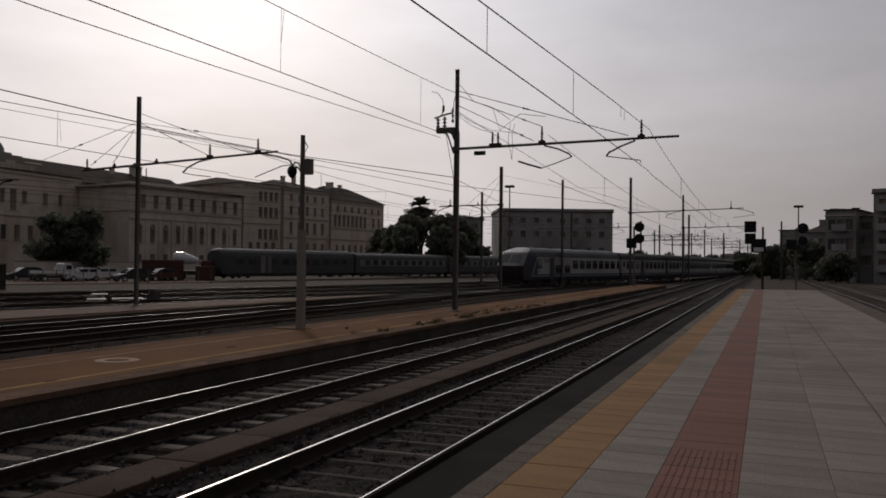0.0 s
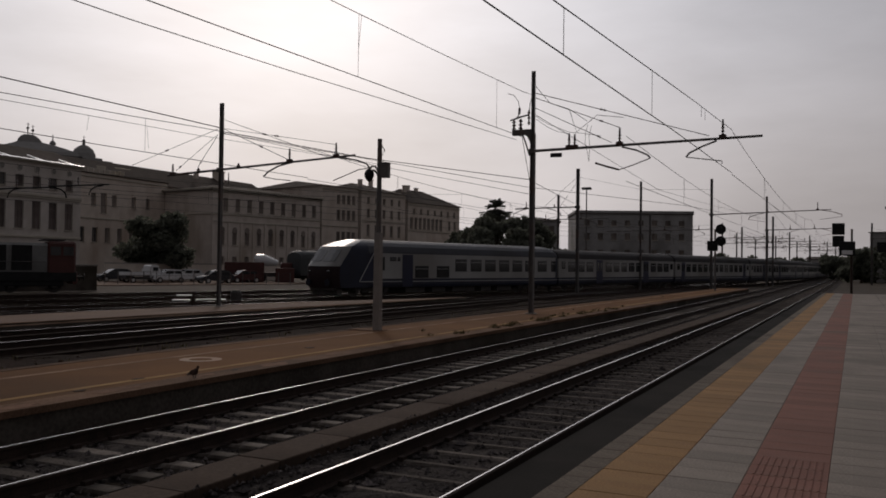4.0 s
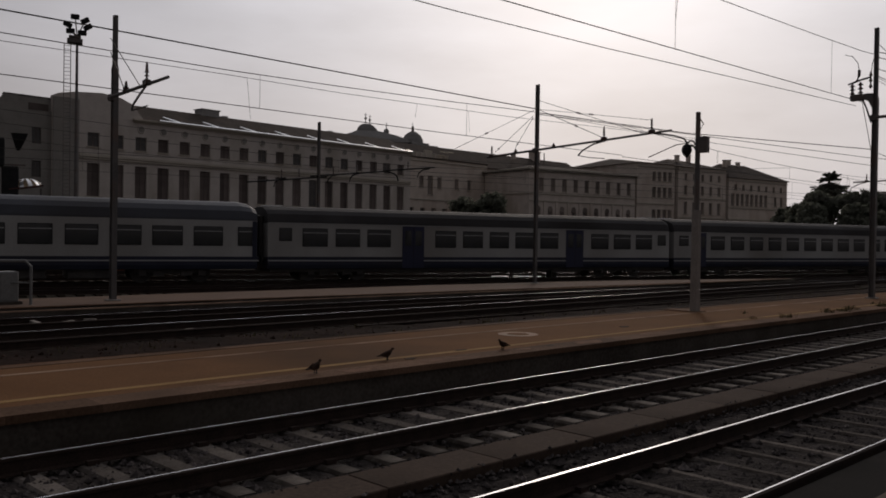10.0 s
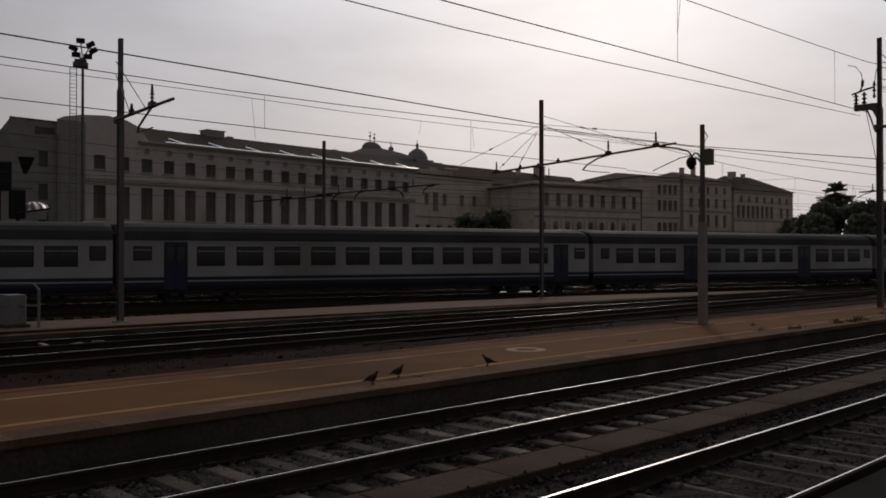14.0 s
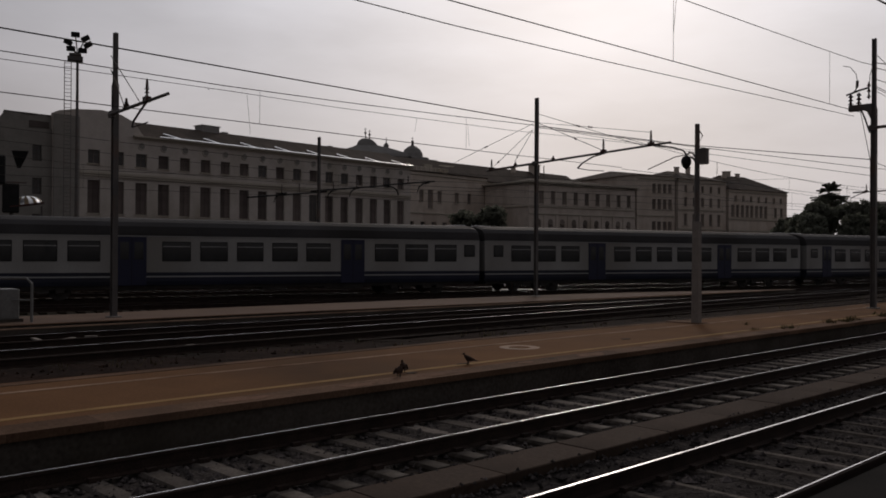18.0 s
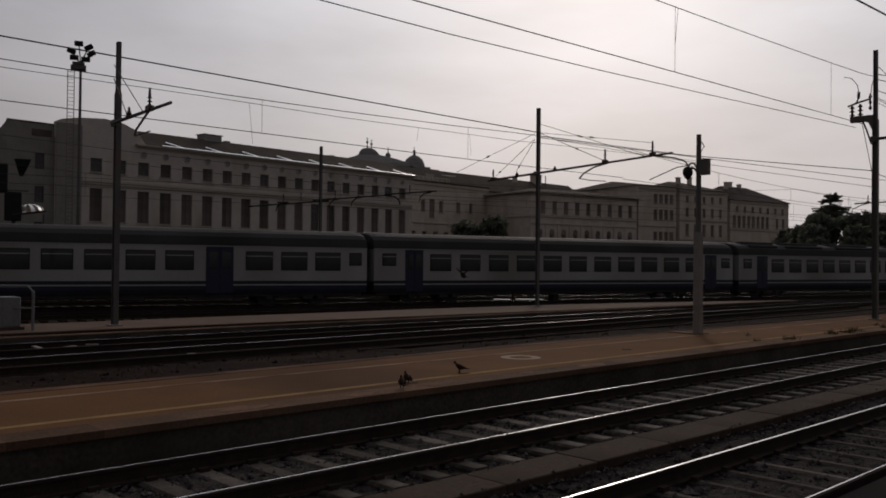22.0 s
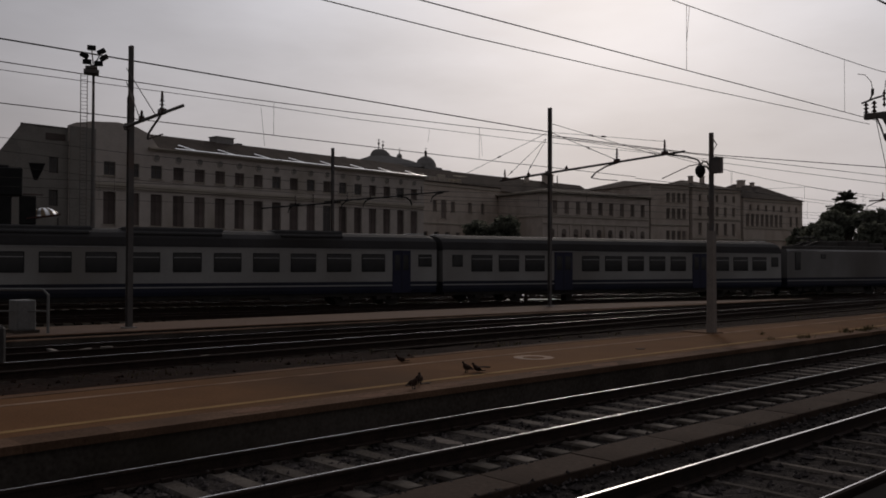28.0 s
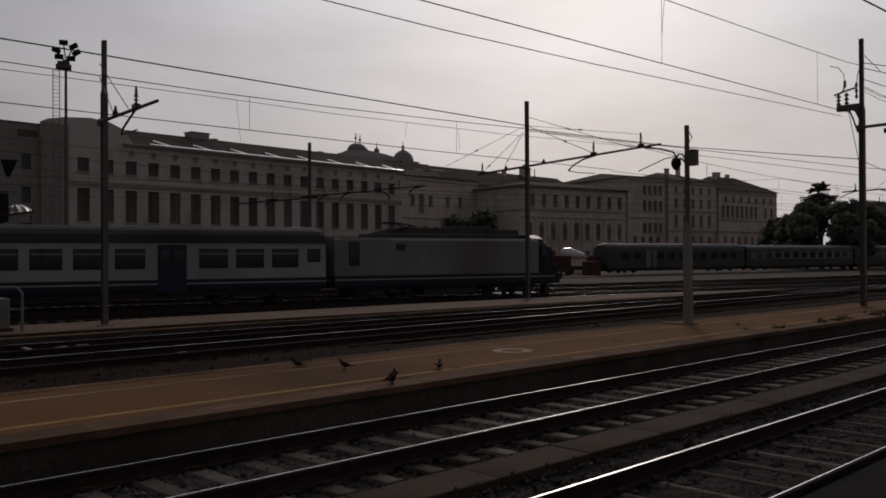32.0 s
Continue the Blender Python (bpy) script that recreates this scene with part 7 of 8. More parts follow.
    house("flat_roofed_house", "dim flat-roofed house behind the trees beside the line", m, ln, 14, 9.4, M_DARKWALL, [(3.0, 4.4, 1.2, even(0.5, ln - 0.5, 3)), (6.2, 7.6, 1.2, even(0.5, ln - 0.5, 3))], None, seed=8)
    m, ln = along(*ring(-2.25, 178), *ring(-3.45, 176))
    house("gabled_house", "small dim gabled house behind the trees", m, ln, 10, 8.6, M_DARKWALL, [(3.0, 4.4, 1.0, even(0.5, ln - 0.5, 2)), (6.0, 7.4, 1.0, even(0.5, ln - 0.5, 2))], 10.7, chimneys=((1, 4, 0.3),), seed=18, hip=True)
    fronts = []
    m, ln = along(*ring(-3.3, 150), *ring(-4.95, 149))
    fronts.append((house("grey_apartment_house", "dim grey apartment house with balconies beside the line", m, ln, 14, 11.0, M_DARKWALL, [(1.6, 3.4, 1.1, even(0.3, ln - 0.3, 3)), (4.8, 6.6, 1.1, even(0.3, ln - 0.3, 3)), (7.9, 9.6, 1.1, even(0.3, ln - 0.3, 3))], None, trims=(10.2,), chimneys=((0.6, 3, 0.35), (1.6, 3, 0.3), (3.6, 4, 0.45)), seed=9), ln, (1.5, 4.7, 7.8)))
    m, ln = along(*ring(-4.97, 152), *ring(-5.88, 151.5))
    house("narrow_grey_house", "narrow dim grey house between taller ones", m, ln, 14, 10.0, M_DARKWALL, [(2.5, 4.0, 1.0, even(0.2, ln - 0.2, 2)), (5.7, 7.2, 1.0, even(0.2, ln - 0.2, 2)), (8.0, 9.3, 1.0, even(0.2, ln - 0.2, 2))], 11.0, seed=10)
    m, ln = along(*ring(-5.9, 149), *ring(-9.6, 146))
    fronts.append((house("tall_grey_house", "tall dim grey apartment house with balconies", m, ln, 14, 13.4, M_DARKWALL, [(z, z + 1.8, 1.2, even(0.5, ln - 0.5, 5)) for z in (1.6, 4.8, 7.9, 10.8)], None, parapet=True, chimneys=((1.4, 4, 1.3), (6, 6, 0.8)), seed=19), ln, (1.5, 4.7, 7.8, 10.7)))
    for h, ln, floors in fronts:
        for z in floors:
            for u in even(0.3, ln - 0.3, max(1, int(ln / 3.2))):
                bal = part("balcony", boxes(((u, -0.55, z), (2.1, 1.1, 0.14))), M_DARKWALL, h)
                part("balcony_rail", boxes(((u, -1.06, z + 0.55), (2.1, 0.06, 0.95))), M_GREYWALL, bal)
    m, ln = along(-20.0, 420.0, 40.0, 415.0)
    house("far_warehouse", "distant low warehouse closing the view along the line", m, ln, 20, 6.5, M_GREYWALL, [(2.5, 4.5, 2.2, even(2, ln - 2, 12))], 8.0, seed=12)


build_buildings()

# ---- trees, yard things, vehicles ----
def leaf_cloud(rng, centre, radii, count, size):
    """Vertices and faces of many small leaf tufts inside an ellipsoid, thicker at its surface."""
    vs, fs = [], []
    for _ in range(count):
        d = Vector((rng.gauss(0, 1), rng.gauss(0, 1), rng.gauss(0, 1))).normalized() * (rng.random() ** 0.4)
        p = Vector((centre[0] + d.x * radii[0], centre[1] + d.y * radii[1], centre[2] + d.z * radii[2]))
        k, s = len(vs), size * rng.uniform(0.6, 1.5)
        a = Vector((rng.uniform(-1, 1), rng.uniform(-1, 1), rng.uniform(-1, 1))).normalized()
        b = a.orthogonal().normalized()
        c = a.cross(b)
        for u, v, w in ((-1, 0, 0), (0.2, 0.7, 0.2), (1, 0, -0.1), (0.2, -0.7, 0.2), (0, 0, 0.5)):
            vs.append(tuple(p + (b * u + c * v + a * w) * s))
        fs += [(k, k + 1, k + 4), (k + 1, k + 2, k + 4), (k + 2, k + 3, k + 4), (k + 3, k, k + 4)]
    return vs, fs


def tree(name, label, x, y, h, clumps, trunk_r=0.25, seed=1, size=0.35, density=260):
    """clumps: (dx, dy, z, rx, ry, rz) of the crown."""
    rng = random.Random(seed)
    t = thing(name, label, "tree", pose(x, y, -0.25), "trees")
    bm = bmesh.new()
    cyl(bm, (0, 0, 0), (0.1, 0, h * 0.55), trunk_r, trunk_r * 0.6, 9)
    cyl(bm, (0.1, 0, h * 0.5), (0.0, 0.1, h * 0.9), trunk_r * 0.6, trunk_r * 0.2, 7)
    part("trunk", bm, M_BARK, t)
    for dx, dy, z, *_ in clumps[:24]:
        bm = bmesh.new()
        cyl(bm, (0.05, 0, min(z, h) * 0.5), (dx, dy, z), trunk_r * 0.4, trunk_r * 0.1, 6)
        part("limb", bm, M_BARK, t)
    vs, fs = [], []
    for dx, dy, z, rx, ry, rz in clumps:
        v, f = leaf_cloud(rng, (dx, dy, z), (rx, ry, rz), int(density * max(0.3, rx * rz / 3)), size)
        k = len(vs)
        vs += v
        fs += [tuple(i + k for i in q) for q in f]
    me = bpy.data.meshes.new("crown")
    me.from_pydata(vs, [], fs)
    me.materials.append(M_LEAF)
    ob = new("crown", me)
    ob.parent = t
    return t


def rand_clumps(rng, n, w, d, z0, z1):
    out = []
    for i in range(n):
        z = rng.uniform(z0, z1)
        k = 1 - 0.5 * (z - z0) / max(0.1, z1 - z0)
        out.append((rng.uniform(-w, w) * k, rng.uniform(-d, d) * k, z, rng.uniform(1.2, 2.2), rng.uniform(1.2, 2.2), rng.uniform(0.9, 1.6)))
    return out


def polar(az, d):
    return -d * math.sin(radians(az)), d * math.cos(radians(az))


def build_trees():
    rng = random.Random(21)
    # broad dark tree by the parked cars
    x, y = polar(43.4, 112)
    tree("broad_tree", "broad dark leafy tree behind the parked cars", x, y, 8.0, rand_clumps(rng, 20, 4.2, 2.5, 2.0, 7.2), 0.3, 31)
    # grove between the brown house and the grey block
    for az, d, h, w in ((24.3, 168, 10.2, 2.6), (23.1, 160, 12.0, 3.6), (21.8, 158, 12.4, 3.6), (20.6, 160, 12.0, 3.4), (19.4, 162, 11.6, 3.2), (18.3, 164, 9.4, 2.6), (20.2, 150, 9.0, 3.6), (22.6, 152, 9.0, 3.4)):
        x, y = polar(az, d)
        tree("grove_tree", "dark leafy tree of the grove behind the tracks", x, y, h, rand_clumps(rng, 13, w, 2.4, 2.2, h - 1.3), 0.3, int(az * 10), 0.42)
    # cedar with flat tiers that stands above the grove
    x, y = polar(21.9, 172)
    fronds = []
    def frond(z, a, lift, reach, droop):
        n = 9
        for k in (i / n for i in range(1, n + 1)):
            r = reach * k * math.cos(lift)
            fronds.append((r * math.cos(a), r * math.sin(a), z + reach * k * math.sin(lift) - droop * k * k, 0.3 - 0.18 * k, 0.3 - 0.18 * k, 0.2 - 0.12 * k))
    for i in range(26):
        frond(14.3 + rng.uniform(-.5, .3), 2.4 * i, radians(rng.uniform(-15, 62)), rng.uniform(1.3, 2.1), rng.uniform(0.1, 0.5))
    for z, reach in ((13.2, 2.2), (12.6, 3.4), (12.0, 4.4), (11.4, 4.8)):
        for i in range(12):
            frond(z + rng.uniform(-.15, .15), 0.55 * i + z, radians(rng.uniform(-4, 10)), reach * rng.uniform(0.6, 1.0), 0.3)
    tree("cedar", "dark ragged cedar rising above the grove", x, y, 15.2, fronds, 0.28, 77, 0.17, 50)
    # low trees and scrub far along the line
    for az, d, h in ((8.0, 230, 6.5), (6.2, 240, 6.0), (4.6, 260, 6.2), (3.0, 280, 6.5), (1.6, 300, 7.0), (0.2, 310, 7.5), (-1.3, 290, 7.2), (-2.6, 250, 7.5)):
        x, y = polar(az, d)
        tree("lineside_tree", "low dark tree beside the distant line", x, y, h, rand_clumps(rng, 9, 3.4 if d > 200 else 2.0, 2.0, 1.4, h - 1.2), 0.2, int(az * 10) + 200, 0.45, 150)
    # grey-green trees behind the platform end
    for az, d, h, w in ((-0.3, 176, 6.6, 2.6), (-1.0, 182, 7.4, 2.8), (-2.2, 160, 7.4, 2.6), (-3.0, 158, 7.0, 2.4), (-3.9, 140, 5.0, 2.0), (1.2, 210, 5.6, 3.0)):
        x, y = polar(az, d)
        tree("lineside_tree", "grey-green bushy tree behind the platform end", x, y, h, rand_clumps(rng, 12, w, 2.0, 1.2, h - 1.2), 0.22, int(az * 10) + 400, 0.4, 160)
    # shrub in front of the brown house
    x, y = polar(43.6, 122)
    tree("shrub_tree", "dark rounded shrub before the brown house", x, y, 6.5, rand_clumps(rng, 8, 2.5, 2, 1.5, 6.0), 0.2, 8)


def build_weeds():
    rng = random.Random(13)
    vs, fs = [], []

    def tuft(x, y, z, n, h, spread):
        for _ in range(n):
            a, r = rng.uniform(0, 6.28), rng.uniform(0, spread)
            px, py = x + r * math.cos(a), y + r * math.sin(a)
            hh, ln = h * rng.uniform(0.4, 1.2), rng.uniform(-0.5, 0.5)
            k, w = len(vs), rng.uniform(0.006, 0.016)
            ca, sa = math.cos(a), math.sin(a)
            vs.extend([(px - sa * w, py + ca * w, z), (px + sa * w, py - ca * w, z), (px + ca * ln * hh + sa * w * .6, py + sa * ln * hh, z + hh * .7), (px + ca * ln * hh * 1.5, py + sa * ln * hh * 1.5, z + hh)])
            fs.extend([(k, k + 1, k + 2), (k, k + 2, k + 3)])

    for y in (21.6, 24.2, 25.1, 25.9, 28.3, 28.9, 31.2, 33.0, 34.4, 36.0, 38.0):
        for _ in range(3):
            tuft(p2_near(y) - rng.uniform(0.1, 0.45), y + rng.uniform(-.25, .25), P_Z, 24, rng.uniform(0.07, 0.17), 0.17)
    for y in (28.2, 29.0, 29.8, 31.0, 31.6, 32.6, 33.4, 35.0, 36.2, 38.5, 41, 20.6, 26.8):
        tuft(p2_near(y) - rng.uniform(0.35, 0.9), y, P_Z, 20, 0.1, 0.14)
    for _ in range(10):
        y = rng.uniform(20, 60)
        tuft(p2_near(y) - rng.uniform(0.0, 2.0), y, P_Z, 12, 0.09, 0.12)
    for _ in range(120):
        x, y = rng.uniform(-17.5, -13.0), rng.uniform(2, 45)
        tuft(x, y, -0.06 if x > -16.7 else -0.2, 12, 0.12, 0.35)
    for _ in range(160):
        s, a = rng.uniform(-25, 70), rng.choice((2.4, -3.0, -9.0, -10.0, 2.2, -14.5))
        x, y, _h = on_line(s, a + rng.uniform(-0.8, 0.8))
        tuft(x, y, -0.24, 12, 0.2, 0.5)
    stuff_mesh("weeds", vs, fs, M_WEED, "sparse dry weeds on the platform edge and yard", category="weeds")


def side_prism(prof, half, bevel=0.06):
    """A rounded body from its side outline of (x, z) pairs, 2 * half wide."""
    bm = bmesh.new()
    f, g = [bm.verts.new((u, -half, z)) for u, z in prof], [bm.verts.new((u, half, z)) for u, z in prof]
    bm.faces.new(f)
    bm.faces.new(g[::-1])
    for i in range(len(prof)):
        j = (i + 1) % len(prof)
        bm.faces.new((f[i], f[j], g[j], g[i]))
    bmesh.ops.recalc_face_normals(bm, faces=bm.faces)
    bmesh.ops.bevel(bm, geom=list(bm.edges), offset=bevel, segments=2, affect="EDGES")
    return bm


def road_wheels(c, xs, half):
    for u in xs:
        for sy in (-half, half):
            tyre = part("wheel", cyl(bmesh.new(), (u, sy - 0.1, 0.31), (u, sy + 0.1, 0.31), 0.31, 0.31, 18), M_BLACK, c)
            part("rim", cyl(bmesh.new(), (u, sy - 0.11, 0.31), (u, sy + 0.11, 0.31), 0.18, 0.18, 12), M_ZINC, tyre)


def parked_car(x, y, rz, paint, label, kind):
    """A small car in parts: body, cabin, glass, lights, wheels."""
    c = thing("parked_" + kind, label, kind, pose(x, y, -0.2, 0, 0, rz), "parked vehicles")
    ln = 4.0
    part("body", side_prism([(0, 0.32), (0.03, 0.62), (0.25, 0.78), (1.1, 0.92), (3.5, 0.95), (3.95, 0.86), (ln, 0.5), (ln - 0.05, 0.3)], 0.84), paint, c)
    cabin = part("cabin", side_prism([(0.95, 0.9), (1.7, 1.38), (2.1, 1.46), (3.1, 1.44), (3.55, 1.3), (3.9, 0.92)], 0.72), paint, c)
    for sy in (-0.725, 0.725):
        part("side_glass", boxes(((1.98, sy, 1.15), (0.9, 0.02, 0.32)), ((2.95, sy, 1.15), (0.8, 0.02, 0.32)), bevel=0.008), M_CARGLASS, cabin)
    part("windscreen", boxes(((0, 0, 0), (0.72, 1.25, 0.02))), M_CARGLASS, cabin).matrix_basis = pose(1.33, 0, 1.17, 0, -33, 0)
    road_wheels(c, (0.75, ln - 0.75), 0.78)
    for sy in (-0.6, 0.6):
        part("headlight", boxes(((0.03, sy, 0.66), (0.08, 0.3, 0.14)), bevel=0.02), M_LENS, c)
        part("tail_light", boxes(((ln - 0.03, sy, 0.72), (0.06, 0.24, 0.16)), bevel=0.02), M_REDLOCO, c)
    return c


def pickup(x, y, rz):
    """A light truck with an open flat bed behind its cab."""
    c = thing("pickup_truck", "white pickup truck with a flat bed parked beyond the tracks", "truck", pose(x, y, -0.2, 0, 0, rz), "parked vehicles")
    part("chassis", boxes(((2.1, 0, 0.5), (4.1, 1.3, 0.24)), bevel=0.02), M_UNDER, c)
    part("bed", boxes(((1.35, 0, 0.78), (2.6, 1.75, 0.1)), bevel=0.01), M_GREYPAINT, c)
    for sy in (-0.86, 0.86):
        part("bed_side", boxes(((1.35, sy, 0.98), (2.6, 0.05, 0.34)), bevel=0.01), M_CARWHITE, c, "white drop side")
    part("headboard", boxes(((2.62, 0, 1.15), (0.06, 1.7, 0.7)), bevel=0.01), M_CARWHITE, c)
    cab = part("cab", side_prism([(2.75, 0.5), (2.75, 1.8), (2.95, 1.92), (3.6, 1.92), (4.05, 1.2), (4.35, 1.05), (4.4, 0.5)], 0.82), M_CARWHITE, c, "white cab")
    for sy in (-0.825, 0.825):
        part("side_glass", boxes(((3.35, sy, 1.48), (0.62, 0.02, 0.42)), bevel=0.008), M_CARGLASS, cab)
    part("windscreen", boxes(((0, 0, 0), (0.72, 1.35, 0.02))), M_CARGLASS, cab).matrix_basis = pose(3.86, 0, 1.55, 0, 58, 0)
    road_wheels(c, (0.8, 3.6), 0.74)


def parked_engine():
    """The stationary engine: red cabs at both ends, grey hood with dark doors between."""
    x0, y0 = polar(61.6, 62.5)
    x1, y1 = polar(47.4, 63.0)
    c = thing("parked_locomotive", "parked diesel locomotive with faded red cabs and grey hood", "locomotive", pose(x0, y0, 0, 0, 0, math.degrees(math.atan2(y1 - y0, x1 - x0))))
    part("frame", boxes(((7.6, 0, 1.05), (13.9, 2.7, 0.6)), ((7.45, 0, 0.5), (5.9, 2.4, 0.75)), ((2.9, -1.2, 0.7), (3.6, 0.1, 0.5)), ((12.0, -1.2, 0.7), (3.6, 0.1, 0.5)), bevel=0.04), M_BLACK, c, "dark engine frame with tanks")
    for a, b, r0, r1, zr, z0 in ((0.35, 3.2, 1.0, 2.75, 3.52, 1.0), (12.8, 14.5, 12.5, 13.9, 3.32, 1.2)):
        k = part("cab", boxes((((a + b) / 2, 0, (z0 + zr) / 2), (b - a, 2.7, zr - z0)), bevel=0.12), M_REDLOCO, c, "faded red driver's cab")
        mid, wide = (a + b) / 2, (b - a) * 0.36
        for u in (-1, 1):
            w = part("cab_window", boxes(((mid + u * wide * 0.62, -1.355, zr - 0.62), (wide, 0.03, 0.58)), bevel=0.01), M_CARGLASS, k)
            part("window_frame", boxes(((mid + u * wide * 0.62, -1.36, zr - 0.31), (wide + 0.1, 0.05, 0.05)), ((mid + u * wide * 0.62, -1.36, zr - 0.93), (wide + 0.1, 0.05, 0.05))), M_REDLOCO, w)
        part("cab_roof", boxes((((r0 + r1) / 2, 0, zr + 0.1), (r1 - r0, 2.4, 0.1)), bevel=0.03), M_UNDER, k, "thin dark roof plate")
    part("buffer_beam", boxes(((14.45, 0, 0.95), (0.3, 2.6, 0.8)), ((0.3, 0, 0.95), (0.3, 2.6, 0.8)), bevel=0.05), M_REDLOCO, c, "red buffer beam")
    for x0h, x1h, zh, nm, lab in ((3.2, 4.75, 3.3, "hood_end", "low grey hood beside the cab"), (4.75, 8.1, 3.44, "hood", "tall grey engine hood"), (8.1, 12.8, 3.2, "rear_hood", "lower grey hood with dark doors")):
        bm = bmesh.new()
        prism(bm, [(-1.28, 1.3), (-1.28, zh - 0.16), (-1.14, zh), (1.14, zh), (1.28, zh - 0.16), (1.28, 1.3)], x0h + 0.01, x1h - 0.01)
        part(nm, bm, M_GREYPAINT, c, lab)
    # zinc sheet added on the hood as the highlight of its top edge
    part("hood_roof", boxes(((6.4, -0.1, 3.47), (3.4, 2.3, 0.07)), bevel=0.02), M_ZINC, c, "zinc sheet added for the highlight on the hood's top edge")
    part("exhaust_plate", boxes(((4.75, 0, 3.58), (1.5, 1.4, 0.08)), ((4.4, 0, 3.42), (0.3, 0.8, 0.3)), bevel=0.02), M_UNDER, c)
    for a, b in ((9.6, 10.42), (10.72, 11.9)):
        part("hood_door", boxes((((a + b) / 2, -1.285, 2.25), (b - a, 0.04, 1.6)), bevel=0.01), M_BLACK, c, "open dark hood door")
        part("door_post", boxes(((a - 0.1, -1.3, 2.25), (0.06, 0.05, 1.7)), bevel=0.01), M_GREYPAINT, c)
    for px in (5.6, 6.6, 7.5):
        part("panel_seam", boxes(((px, -1.283, 2.3), (0.03, 0.02, 1.8))), M_UNDER, c)
    part("maker_plate", boxes(((6.05, -1.29, 2.75), (0.4, 0.02, 0.22)), bevel=0.005), M_UNDER, c, "small dark plate")
    bm = bmesh.new()
    tube(bm, [(3.5, -1.42, 1.3), (3.5, -1.42, 2.0), (12.7, -1.42, 2.0), (12.7, -1.42, 1.3)], 0.02)
    part("handrail", bm, M_STEEL, c)
    for xb in (2.9, 12.0):
        bogie(c, xb)
    for xe, d in ((0.2, -1), (14.6, 1)):
        for sy in (-0.87, 0.87):
            b = bmesh.new()
            cyl(b, (xe, sy, 1.0), (xe + d * 0.45, sy, 1.0), 0.09, 0.09, 8)
            cyl(b, (xe + d * 0.42, sy, 1.0), (xe + d * 0.47, sy, 1.0), 0.23, 0.23, 14)
            part("buffer", b, M_UNDER, c)


def parked_train():
    """The stabled set behind the yard: a rounded railcar and coaches."""
    a0 = math.degrees(math.atan2(1, 0.2))
    for k in range(4):
        off = 25.4 * k
        c = thing("stabled_coach", "dark stabled railcar with a rounded end" if k == 0 else "dim stabled coach with a row of windows", "train coach", pose(-61.0 + math.cos(radians(a0)) * off, 87.0 + math.sin(radians(a0)) * off, 0, 0, 0, a0), "stabled train")
        zt = 3.72 if k == 0 else 3.5
        pr = shell_profile(1.42, 0.6, 2.75, zt)
        bm = bmesh.new()
        x0 = 0.1
        rings = [[(x, y * kk, 0.6 + (z - 0.6) * kz) for y, z in pr] for x, kk, kz in ((0.0, 0.86, 0.9), (0.45, 0.97, 0.97), (1.2, 1, 1), (24.6, 1, 1), (25.0, 0.97, 0.96))] if k == 0 else [[(x, y, z) for y, z in pr] for x in (x0, 25.0)]
        loft(bm, rings)
        part("body", bm, M_STABLED, c, "dark body shell")
        part("window_band", boxes(((12.6, -1.425, 2.05), (23.2 if k else 20.5, 0.02, 0.95))), M_GREYPAINT if k else M_STABLED, c)
        part("roof_cap", boxes(((12.6, 0, zt - 0.05), (23.5, 1.0, 0.12)), bevel=0.04), M_ROOF, c)
        for i in range(11):
            x = 2.2 + i * 2.0
            if k == 0 and i == 2:
                part("door", boxes(((x + 0.5, -1.44, 1.75), (0.8, 0.03, 2.1)), ((x + 1.6, -1.44, 1.75), (0.7, 0.03, 2.1)), bevel=0.01), M_LOCOWHITE, c, "pale grey door")
                continue
            part("window", boxes(((x + 0.6, -1.44, 2.1), (1.2, 0.03, 0.75)), bevel=0.01), M_CARGLASS, c)
        part("underframe", boxes(((12.5, 0, 0.5), (23, 2.3, 0.5)), bevel=0.05), M_UNDER, c)
        for xb in (3.5, 21.5):
            bogie(c, xb)


